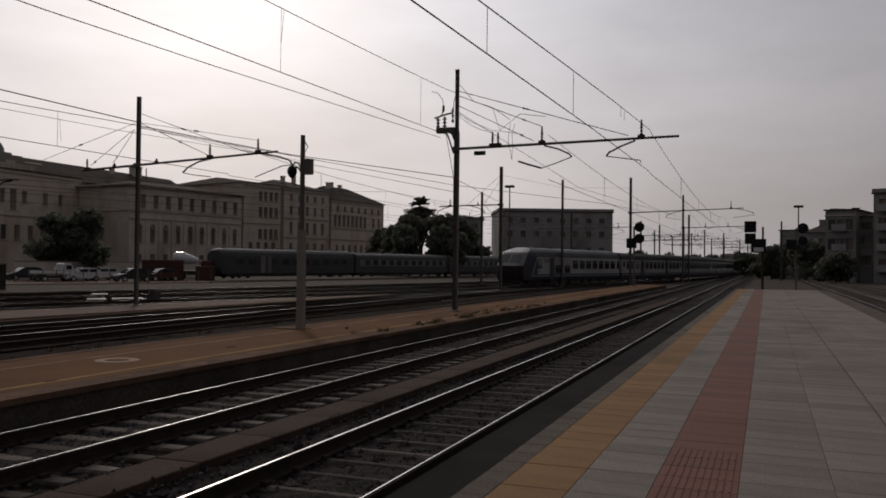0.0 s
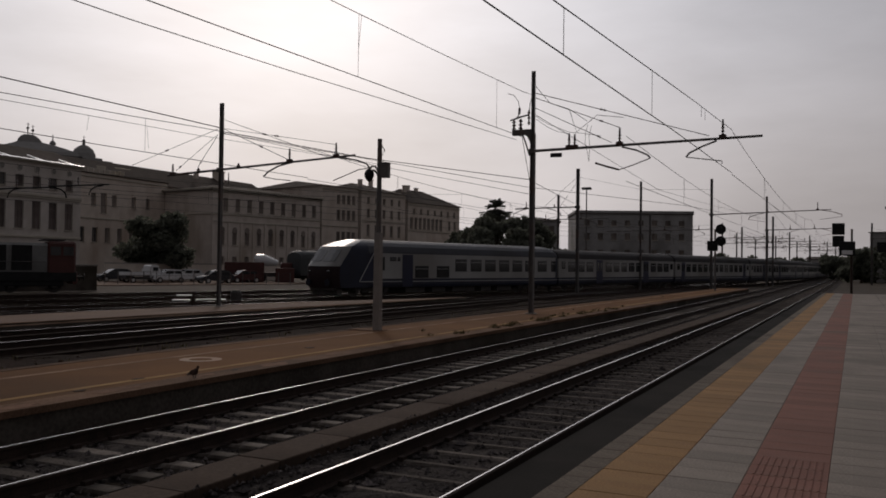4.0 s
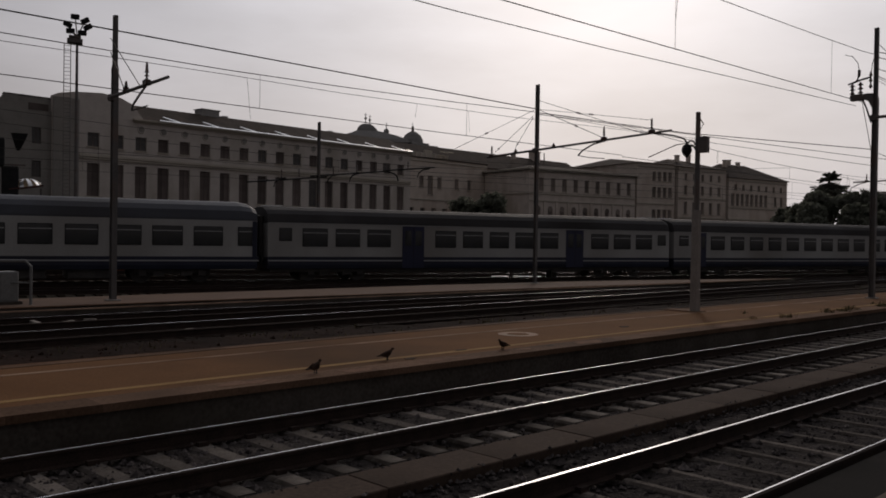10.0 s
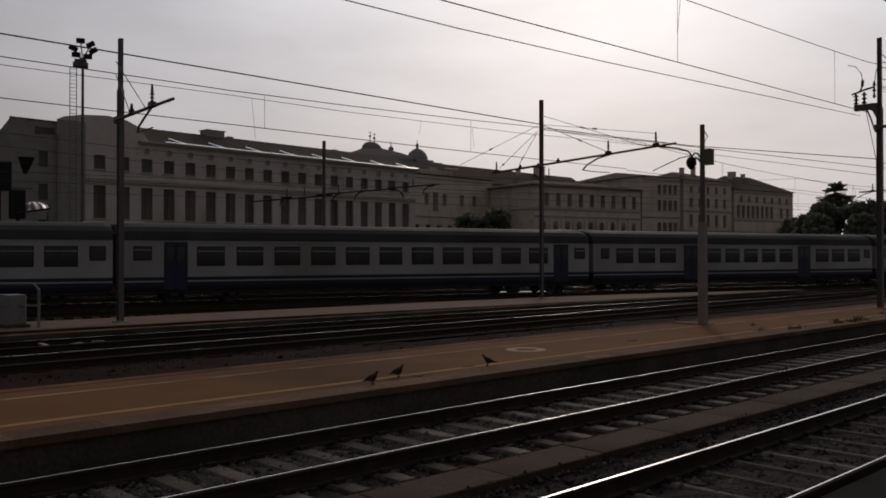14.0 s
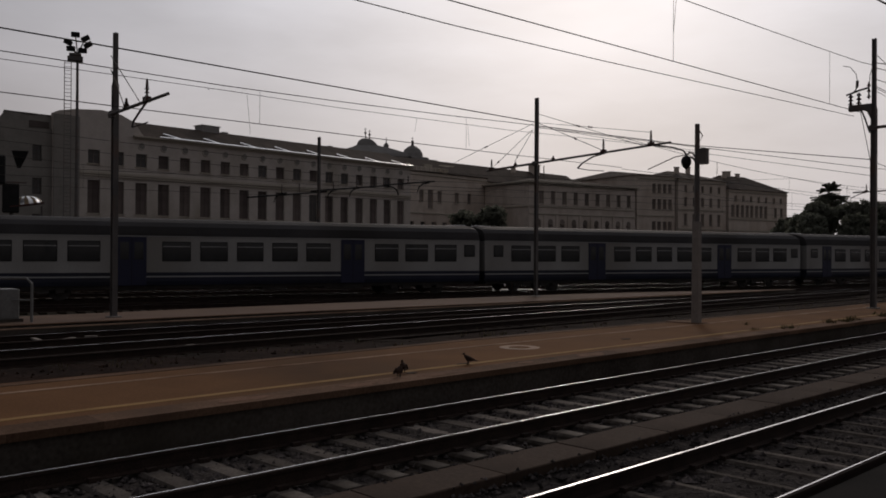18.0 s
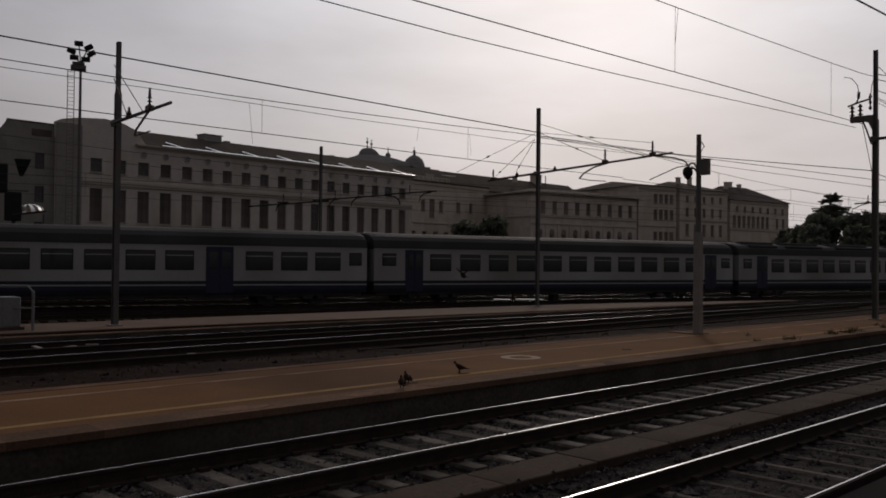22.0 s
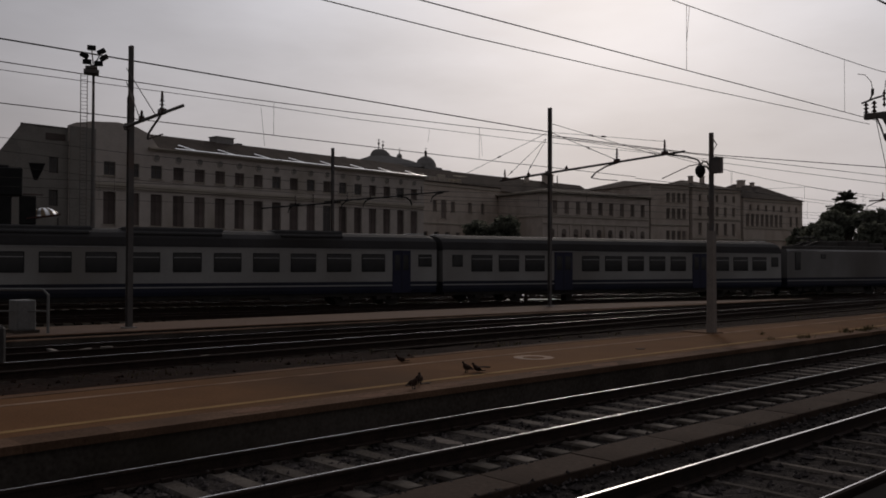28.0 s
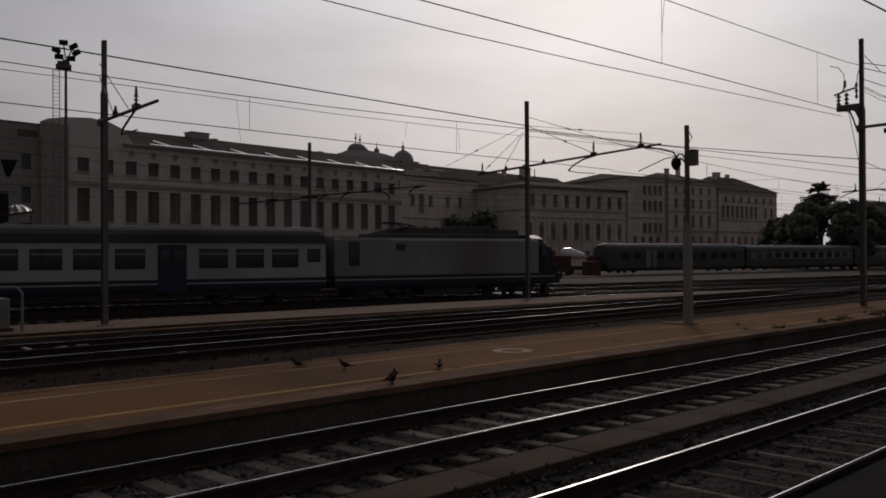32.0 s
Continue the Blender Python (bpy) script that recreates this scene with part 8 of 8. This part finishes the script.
def build_yard():
    parked_engine()
    parked_train()
    # tan hut with a flat roof
    x0, y0 = polar(76.0, 57.5)
    x1, y1 = polar(67.05, 55.0)
    m, ln = along(x0, y0, x1, y1)
    h = thing("yard_hut", "tan flat-roofed hut beside the yard tracks", "hut", m)
    part("front_wall", facade_wall(0, ln, -0.3, 3.75, [(0.9, 2.5, 1.0, [ln - 3.1, ln - 6.2])], 0.25), M_HUT, h)
    windows_in(h, [(0.9, 2.5, 1.0, [ln - 3.1, ln - 6.2])], random.Random(2), sill=False, closed=1.0)
    part("side_wall", boxes(((0.12, 2.6, 1.75), (0.24, 4.6, 4.0)), ((ln - 0.12, 2.6, 1.75), (0.24, 4.6, 4.0)), ((ln / 2, 5.0, 1.75), (ln, 0.24, 4.0))), M_HUT, h)
    part("roof", boxes(((ln / 2, 2.4, 3.86), (ln + 1.0, 6.0, 0.2)), bevel=0.03), M_CONC, h, "flat overhanging roof")
    part("plinth", boxes(((ln / 2, -0.25, 0.45), (ln + 0.1, 0.4, 1.4))), M_BARK, h, "brown skirting of stored material")
    # dark tower with hoppers and a striped awning
    x, y = polar(71.75, 60)
    t = thing("dark_steel_tower", "dark steel tower with hooded lamps and a striped awning", "tower", pose(x, y, -0.2, 0, 0, 71.9 - 90 + 90))
    part("cabin", boxes(((-2.2, 0, 7.2), (2.9, 1.6, 1.7)), ((-2.6, 0.1, 8.12), (2.2, 1.4, 0.2)), bevel=0.06), M_BLACK, t, "dark sheet-metal cabin")
    part("lower_box", boxes(((-0.45, 0, 5.5), (0.95, 1.2, 1.75)), bevel=0.05), M_BLACK, t, "dark equipment box under the cabin")
    part("trunk", boxes(((-2.0, 0, 3.2), (1.3, 1.3, 6.4)), bevel=0.04), M_BLACK, t, "dark boxed trunk")
    bm = bmesh.new()
    loft(bm, [[(a, -d, z), (b, -d, z), (b, d, z), (a, d, z)] for a, b, d, z in ((-0.12, 0.08, 0.1, 7.4), (-0.3, 0.36, 0.4, 8.0), (-0.42, 0.52, 0.5, 8.42))])
    part("funnel", bm, M_BLACK, t, "dark funnel-shaped hood")
    part("cross_beam", boxes(((-0.4, -0.65, 6.45), (1.6, 0.08, 0.1)), bevel=0.01), M_STEEL, t)
    for px in (-2.9, -0.4):
        bm = bmesh.new()
        cyl(bm, (px, 0, 0), (px, 0, 6.4), 0.12, 0.12, 8)
        part("leg", bm, M_STEEL, t)
    fan = part("awning_frame", boxes(((0, -0.62, 0), (1.95, 0.05, 0.07)), ((0, 0.62, 0), (1.95, 0.05, 0.07)), ((-0.95, 0, 0), (0.05, 1.24, 0.07)), ((0.95, 0, 0), (0.05, 1.24, 0.07))), M_REDLOCO, t)
    fan.matrix_basis = pose(0.45, 0, 5.12, 0, -9, 0)
    for i in range(11):
        # strips of a fan-shaped awning: half a flattened globe
        bm = bmesh.new()
        a0, a1 = math.pi * i / 11, math.pi * (i + 0.96) / 11
        rings = [[(-0.92 * math.cos(a) * math.cos(e), 0.6 - 1.2 * math.sin(a) * math.cos(e), 0.6 * math.sin(e)) for a in (a0, a1)] for e in (math.pi / 2 * j / 7 for j in range(7))]
        sheet = [[bm.verts.new(q) for q in r] for r in rings]
        for r0, r1 in zip(sheet, sheet[1:]):
            bm.faces.new((r0[0], r0[1], r1[1], r1[0]))
        part("awning_strip", bm, M_ZINC if i % 2 == 0 else M_AWNING_TAN, fan, "shiny pale awning strip" if i % 2 == 0 else "tan awning strip")
    for px in (-0.4, 1.3):
        bm = bmesh.new()
        cyl(bm, (px, 0.6, 0), (px, 0.6, 5.1), 0.06, 0.06, 6)
        part("awning_post", bm, M_STEEL, t)
    # orange containers and a pale slatted panel
    for az0, az1, d, h, mt, lab in ((68.2, 65.05, 55.5, 1.65, M_ORANGE, "faded orange steel container in the yard"), (62.35, 60.9, 56.5, 1.7, M_ORANGE, "small faded orange container")):
        x0, y0 = polar(az0, d)
        x1, y1 = polar(az1, d)
        m, ln = along(x0, y0, x1, y1)
        c = thing("orange_container", lab, "container", m, "containers")
        part("body", boxes(((ln / 2, 0.9, h / 2 - 0.25), (ln, 1.8, h)), bevel=0.04), mt, c)
        for i in range(int(ln / 0.35)):
            part("rib", boxes(((0.2 + 0.35 * i, -0.03, h / 2 - 0.25), (0.08, 0.06, h - 0.2))), mt, c)
        part("lid", boxes(((ln / 2, 0.9, h - 0.25), (ln + 0.1, 1.9, 0.08)), bevel=0.03), M_UNDER, c)
    x0, y0 = polar(65.04, 55.9)
    x1, y1 = polar(62.41, 56.5)
    m, ln = along(x0, y0, x1, y1)
    c = thing("slatted_panel", "pale slatted fence panel between orange containers", "fence panel", m)
    n = 16
    for i in range(n):
        part("slat", boxes(((ln * (i + 0.5) / n, 0, 0.8), (ln / n * 0.42, 0.04, 1.36)), bevel=0.01), M_PALESHUTTER, c)
    part("rail", boxes(((ln / 2, 0.05, 0.16), (ln, 0.06, 0.1)), ((ln / 2, 0.05, 1.5), (ln, 0.06, 0.1))), M_ORANGE, c)
    for px in (0.04, ln - 0.04):
        part("post", boxes(((px, 0.05, 0.65), (0.08, 0.08, 1.8))), M_ORANGE, c)
    net = bmesh.new()
    net.faces.new([net.verts.new((px, 0.09, pz)) for px, pz in ((0.05, 0.16), (ln - 0.05, 0.16), (ln - 0.05, 1.5), (0.05, 1.5))])
    part("netting", net, M_NET, c, "glowing tan netting behind the slats")
    x0, y0 = polar(64.8, 58)
    c = thing("tank", "grey rounded tank with a pale lid", "tank", pose(x0, y0, -0.2))
    bm = bmesh.new()
    cyl(bm, (0, 0, 0), (0, 0, 1.75), 0.7, 0.7, 18)
    part("body", bm, M_ORANGE, c)
    bm = bmesh.new()
    ball(bm, (0, 0, 1.77), (0.78, 0.78, 0.14), 16, 8)
    part("lid", bm, M_ZINC, c, "pale lid")
    # low wall behind the yard tracks
    for (a0, d0), (a1, d1), hgt, mt, lab in (((69, 66), (47, 72), 1.9, M_CONC, "low grey boundary wall behind the yard"), ((46.5, 108), (36, 118), 2.0, M_STUCCO3, "low brown wall behind the parked cars")):
        x0, y0 = polar(a0, d0)
        x1, y1 = polar(a1, d1)
        m, ln = along(x0, y0, x1, y1)
        w = thing("boundary_wall", lab, "wall", m, kind="structure")
        part("wall", boxes(((ln / 2, 0, hgt / 2 - 0.2), (ln, 0.3, hgt))), mt, w)
        part("coping", boxes(((ln / 2, 0, hgt - 0.14), (ln + 0.1, 0.42, 0.1)), bevel=0.02), M_POST, w)
    # pale parking surface with cars and a wire fence
    x, y = polar(42.5, 98)
    lot = bmesh.new()
    box(lot, (0, 0, -0.2), (30, 14, 0.08))
    ob = tagged(mesh_object("parking_pavement", lot, M_P3), "pale parking pavement beyond the yard", "pavement", kind="structure")
    ob.matrix_basis = pose(x, y, 0, 0, 0, 70)
    for az, d, rz, paint, lab, kind in ((43.9, 99, 72, M_CARWHITE, "white car parked beyond the tracks", "car"), (41.0, 97, 70, M_CARDARK, "dark car with a shining roof parked beyond the tracks", "car"), (39.2, 101, 70, M_REDLOCO, "dull red car parked beyond the tracks", "car"),
                                        (42.7, 104, 70, M_CARWHITE, "pale car parked in the second row", "car"), (47.0, 103, 70, M_CARDARK, "small dark car parked beside the trees", "car")):
        x, y = polar(az, d)
        parked_car(x, y, rz, paint, lab, kind)
    x, y = polar(45.5, 98)
    pickup(x, y, 72)
    fx = thing("wire_fence", "thin wire fence before the parked cars", "fence")
    prev = None
    for i in range(16):
        x, y = polar(46.5 - 0.75 * i, 92)
        bm = bmesh.new()
        cyl(bm, (x, y, -0.25), (x, y, 1.1), 0.04, 0.04, 6)
        part("post", bm, M_STEEL, fx)
        if prev:
            for z in (0.3, 0.7, 1.05):
                part("wire", tube(bmesh.new(), [(*prev, z), (x, y, z)], 0.012, 4), M_WIRE, fx)
        prev = (x, y)
    # red containers and a pale mixer drum by the stabled railcar
    for az0, az1, d, h, mt in ((39.4, 36.9, 104, 2.3, M_REDLOCO), (36.2, 35.0, 104, 1.65, M_REDLOCO)):
        x0, y0 = polar(az0, d)
        x1, y1 = polar(az1, d)
        m, ln = along(x0, y0, x1, y1)
        c = thing("red_container", "dull red container beside the stabled railcar", "container", m, "containers")
        part("body", boxes(((ln / 2, 1.0, h / 2 - 0.15), (ln, 2.0, h)), bevel=0.05), mt, c)
        for i in range(int(ln / 0.5)):
            part("rib", boxes(((0.25 + 0.5 * i, -0.03, h / 2 - 0.15), (0.1, 0.06, h - 0.2))), mt, c)
    x, y = polar(36.75, 107)
    c = thing("mixer_truck", "truck with a pale mixer drum behind the containers", "truck", pose(x, y, -0.2, 0, 0, 40))
    bm = bmesh.new()
    for (u0, z0, r0), (u1, z1, r1) in zip(((-1.5, 2.75, 0.3), (-1.25, 2.72, 0.6), (-0.45, 2.6, 0.72), (0.4, 2.45, 0.55)), ((-1.25, 2.72, 0.6), (-0.45, 2.6, 0.72), (0.4, 2.45, 0.55), (1.3, 2.3, 0.3))):
        cyl(bm, (u0, 0, z0), (u1, 0, z1), r0, r1, 16)
    part("drum", bm, M_CARWHITE, c, "pale mixer drum")
    part("chassis", boxes(((0, 0, 0.9), (5.5, 2.2, 0.5)), bevel=0.05), M_UNDER, c)
    part("cab", boxes(((2.3, 0, 1.6), (1.3, 2.2, 1.5)), bevel=0.12), M_REDLOCO, c)
    for u in (-1.8, -0.6, 2.2):
        for sy in (-1.0, 1.0):
            w = bmesh.new()
            cyl(w, (u, sy - 0.15, 0.5), (u, sy + 0.15, 0.5), 0.5, 0.5, 16)
            part("wheel", w, M_BLACK, c)
    # cabinet and hoop rail on the third platform
    c = thing("equipment_cabinet", "pale grey equipment cabinet on the third platform", "cabinet", pose(-25.7, 8.15, P3_Z))
    part("body", boxes(((0, 0, 0.45), (0.7, 0.5, 0.9)), bevel=0.02), M_GREYPAINT, c)
    part("door", boxes(((0.36, 0, 0.48), (0.02, 0.44, 0.75)), bevel=0.005), M_GREYPAINT, c)
    part("plinth", boxes(((0, 0, 0.04), (0.85, 0.65, 0.08))), M_CONC, c)
    c = thing("hoop_railing", "bent tubular hoop railing on the third platform", "railing", pose(-25.0, 8.6, P3_Z))
    bm = bmesh.new()
    tube(bm, [(0, 0, 0), (0, 0, 1.05), (-0.12, -0.1, 1.2), (-1.3, -1.6, 1.2), (-1.4, -1.7, 1.05), (-1.4, -1.7, 0)], 0.04, 8)
    part("hoop", bm, M_GREYPAINT, c)
    part("mid_rail", tube(bmesh.new(), [(0, 0, 0.6), (-1.4, -1.7, 0.6)], 0.025, 6), M_GREYPAINT, c)
    # buffer block and planks at the near end of the third track
    c = thing("dark_block", "dark block at the end of the overgrown siding", "buffer stop", pose(-20.6, 5.6, -0.25))
    part("block", boxes(((0, 0, 0.5), (1.4, 0.8, 1.0)), bevel=0.06), M_UNDER, c)
    for x, y, rz, ln in ((-22.62, 7.86, -6, 0.95), (-22.0, 8.35, 128, 0.85), (-22.35, 9.15, 60, 0.3), (-19.1, 10.2, 100, 0.2)):
        c = thing("loose_plank", "pale loose plank lying by the track", "plank", pose(x, y, -0.06 if x < -20 else -0.1, 0, 0, rz), "loose planks")
        part("board", boxes(((0, 0, -0.03), (ln, 0.12, 0.05)), bevel=0.008), M_SLEEPER_END, c)
    # floodlight tower
    x, y = polar(68.62, 92)
    c = thing("floodlight_tower", "tall floodlight mast with a ladder and lamp cluster", "floodlight", pose(x, y, -0.2, 0, 0, 68.6))
    bm = bmesh.new()
    cyl(bm, (0, 0, 0), (0, 0, 21.6), 0.2, 0.12, 10)
    part("pole", bm, M_STEEL, c)
    bm = bmesh.new()
    for sx in (-1.15, -0.55):
        tube(bm, [(sx, 0, 3), (sx, 0, 20.7)], 0.04, 5)
    for i in range(49):
        cyl(bm, (-1.15, 0, 3.2 + 0.36 * i), (-0.55, 0, 3.2 + 0.36 * i), 0.025, 0.025, 5)
    part("ladder", bm, M_STEEL, c, "caged ladder")
    part("platform", boxes(((-0.2, 0, 20.9), (1.4, 1.2, 0.4)), ((-0.2, 0, 21.3), (1.1, 1.0, 0.25)), bevel=0.03), M_STEEL, c)
    for px, pz, ry in ((-0.85, 22.5, 25), (-0.2, 23.3, 0), (0.7, 23.0, -30), (0.95, 22.4, -35), (-0.6, 21.9, 0), (0.45, 21.8, 0)):
        bm = bmesh.new()
        box(bm, (0, 0, 0), (0.8, 0.45, 0.45), 0.05)
        part("lamp_head", bm, M_BLACK, c).matrix_basis = pose(px, 0, pz, 0, ry, 0)
        part("lamp_arm", tube(bmesh.new(), [(0, 0, 21.4), (px, 0, pz)], 0.06, 5), M_STEEL, c)
    for az, d, zt in ((16.03, 150, 15.6), (-1.8, 165, 12.9)):
        x, y = polar(az, d)
        c = thing("far_floodlight", "distant floodlight pole with a flat lamp head", "floodlight", pose(x, y, -0.2), "far floodlights")
        bm = bmesh.new()
        cyl(bm, (0, 0, 0), (0, 0, zt), 0.16, 0.1, 8)
        part("pole", bm, M_STEEL, c)
        part("lamp_head", boxes(((0, 0, zt), (1.6, 0.8, 0.4)), bevel=0.08), M_STEEL, c)


build_trees()
build_weeds()
build_yard()

# ---- pigeons ----
def pigeon(label, flying=False):
    """A pigeon that faces +x: body, head with beak, tail, wings, legs."""
    p = thing("pigeon", label, "pigeon", group="pigeons")
    lift = 0.0 if flying else 0.045
    bm = bmesh.new()
    rings = []
    for x, r, z in ((-0.09, 0.016, 0.032), (-0.055, 0.035, 0.04), (-0.01, 0.046, 0.05), (0.035, 0.043, 0.068), (0.062, 0.027, 0.092), (0.072, 0.019, 0.112)):
        rings.append([(x, r * math.cos(a), z + lift + r * math.sin(a)) for a in (math.tau * i / 10 for i in range(10))])
    loft(bm, rings)
    part("body", bm, M_FEATHER, p, smooth=True)
    bm = bmesh.new()
    ball(bm, (0.078, 0, 0.126 + lift), (0.022, 0.018, 0.02))
    hd = part("head", bm, M_FEATHER, p, smooth=True)
    bm = bmesh.new()
    cyl(bm, (0.096, 0, 0.124 + lift), (0.116, 0, 0.116 + lift), 0.007, 0.002, 6)
    part("beak", bm, M_BLACK, hd)
    part("tail", boxes(((-0.125, 0, 0.024 + lift), (0.1, 0.045, 0.012)), bevel=0.004), M_FEATHER, p)
    wings = []
    for s in (-1, 1):
        bm = bmesh.new()
        if flying:
            loft(bm, [[(c - w, s * y, zz), (c, s * y, zz + 0.012), (c + w, s * y, zz), (c, s * y, zz - 0.008)] for y, c, w, zz in ((0.02, 0.0, 0.06, 0.08), (0.13, 0.02, 0.055, 0.1), (0.24, -0.02, 0.02, 0.11))])
        else:
            loft(bm, [[(x, s * (0.04 + 0.01 * k), z + lift) for x, z in ((-0.13 * a, 0.026), (0.0, 0.014), (0.042 * a, 0.058), (-0.01, 0.088))] for a, k in ((1, 0), (0.9, 1))])
        wings.append(part("wing", bm, M_FEATHER, p))
        if not flying:
            bm = bmesh.new()
            cyl(bm, (0.0, s * 0.02, 0.0), (0.0, s * 0.02, lift + 0.02), 0.006, 0.008, 6)
            cyl(bm, (-0.015, s * 0.02, 0.004), (0.03, s * 0.02, 0.004), 0.005, 0.003, 5)
            part("leg", bm, M_BLACK, p)
    return (p, wings) if flying else p


BIRDS = [pigeon("dark pigeon pecking near the platform edge"), pigeon("dark pigeon walking on the ochre platform"), pigeon("dark pigeon standing by the yellow line")]
FLYERS = [pigeon("dark pigeon swooping down over the tracks", True), pigeon("dark pigeon alighting by the manhole ring", True)]


def bird_rows(points):
    """Rows of (t, x, y, z, heading)."""
    return [(t, pose(x, y, z, 0, 0, a)) for t, x, y, z, a in points]


# ---- movement ----
def motions():
    for ob, offset, length in TRAIN:
        walk(ob, train_rows(offset, length))
        # wheelsets roll with the ground covered
        for bg in [o for o in ob.children if o.name.startswith("bogie")]:
            for ws in bg.children:
                x = ws.location.x
                walk(ws, [(t, pose(x, 0, 0.46, 0, math.degrees((train_front(t) - train_front(0)) / 0.46), 0)) for t in (k * 0.08 for k in range(401))])
    z = P_Z + 0.008
    walk(BIRDS[0], bird_rows(((0, -9.7, 6.2, z, 60), (6, -9.6, 6.8, z, 60), (7, -9.75, 7.0, z, 80), (9, -9.6, 6.85, z, 100), (11, -9.85, 7.45, z, 90), (13, -9.72, 7.75, z, 60), (14, -9.8, 8.0, z, 90), (17, -9.85, 8.6, z, 100), (19, -9.78, 8.66, z, 130), (23, -9.62, 8.5, z, 150), (28, -9.66, 8.52, z, 100), (32, -9.6, 8.45, z, 80))))
    walk(BIRDS[1], bird_rows(((0, -10.3, 7.4, z, 60), (6, -10.1, 8.0, z, 50), (7, -10.2, 8.2, z, 60), (9, -10.15, 8.73, z, 60), (11, -10.05, 8.64, z, 80), (13, -10.0, 8.63, z, 60), (14, -10.1, 8.75, z, 90), (17, -10.12, 9.0, z, 150), (21.5, -10.0, 8.95, z, 160), (24, -9.85, 8.75, z, 150), (28, -9.9, 8.85, z, 140), (32, -9.82, 8.66, z, 120))))
    walk(BIRDS[2], bird_rows(((0, -9.6, 7.6, z, 90), (2.55, -9.6, 8.05, z, 90), (4.5, -9.56, 11.7, z, 90), (4.9, -9.56, 11.8, z, 160), (6, -9.7, 11.85, z, 240), (9, -9.8, 11.15, z, 260), (11, -9.88, 10.9, z, 270), (13, -9.8, 10.4, z, 230), (14, -10.1, 10.74, z, 200), (19, -10.18, 10.44, z, 200), (20.5, -10.35, 10.5, z, 220), (23, -10.43, 10.5, z, 200), (24, -10.5, 10.6, z, 190), (27, -10.6, 10.65, z, 180), (28, -10.5, 10.45, z, 180), (29, -10.72, 10.4, z, 190), (30, -11.1, 10.15, z, 200), (32, -11.42, 9.0, z, 230))))
    roof = (-118.0, 58.0, 19.7)
    walk(FLYERS[0][0], bird_rows(((0, *roof, -10), (14, *roof, -10), (17, -60, 25, 19, 0), (19, -26.0, 10.0, 19.0, 0), (19.8, -19.0, 8.0, 13.5, 10), (20.3, -12.6, 8.6, 8.6, 15), (20.6, -9.73, 7.85, 5.08, 20), (20.7, -9.65, 8.4, 4.84, 20), (20.8, -9.5, 8.87, 4.54, 20), (20.9, -9.5, 9.17, 4.39, 10), (21.0, -9.53, 9.56, 4.35, 0), (21.1, -9.69, 9.82, 4.36, -20), (21.2, -9.83, 9.96, 4.42, -40), (21.3, -10.04, 10.18, 4.31, -50), (21.4, -10.31, 10.34, 4.3, -60), (21.5, -10.52, 10.55, 4.19, -60), (21.6, -10.75, 10.74, 4.01, -60), (21.9, -11.65, 11.6, 2.9, -60), (22.2, -11.6, 12.0, z, -130), (23, -11.6, 11.8, z, -200), (24, -11.83, 11.76, z, -190), (24.5, -12.2, 11.8, z, -170), (27, -12.4, 10.93, z, -110), (28, -12.45, 10.65, z, -110), (30, -12.5, 9.63, z, -110), (32, -12.42, 8.76, z, -100))))
    walk(FLYERS[1][0], bird_rows(((0, roof[0], 62, roof[2], 0), (16, roof[0], 62, roof[2], 0), (20, -60, 40, 26, -20), (22.2, -15, 16, 9, -40), (23, -11.53, 11.8, 1.2, -30), (23.5, -10.9, 12.0, 0.5, 30), (23.9, -10.68, 11.97, z, 60), (24.4, -10.7, 11.87, z, 120), (27, -10.31, 10.83, z, 200), (28, -10.52, 10.72, z, 190), (30, -10.75, 10.78, z, 160), (32, -10.46, 10.27, z, 130))))
    # their wings beat, then fold back along the body
    for (_, wings), t0, t1 in ((FLYERS[0], 14, 22.1), (FLYERS[1], 16, 23.8)):
        for wing, s in zip(wings, (-1, 1)):
            beat = [(t1 - 3.6 + 0.2 * k, pose(0, 0, 0, s * (24 if k % 2 else -14), 0, 0)) for k in range(18)]
            folded = pose(-0.01, s * 0.012, 0, s * -6, 0, s * 82)
            walk(wing, [(0, folded), (t0, folded), (t0 + 0.5, pose(0, 0, 0)), *beat, (t1 + 0.3, folded), (32, folded)])


motions()
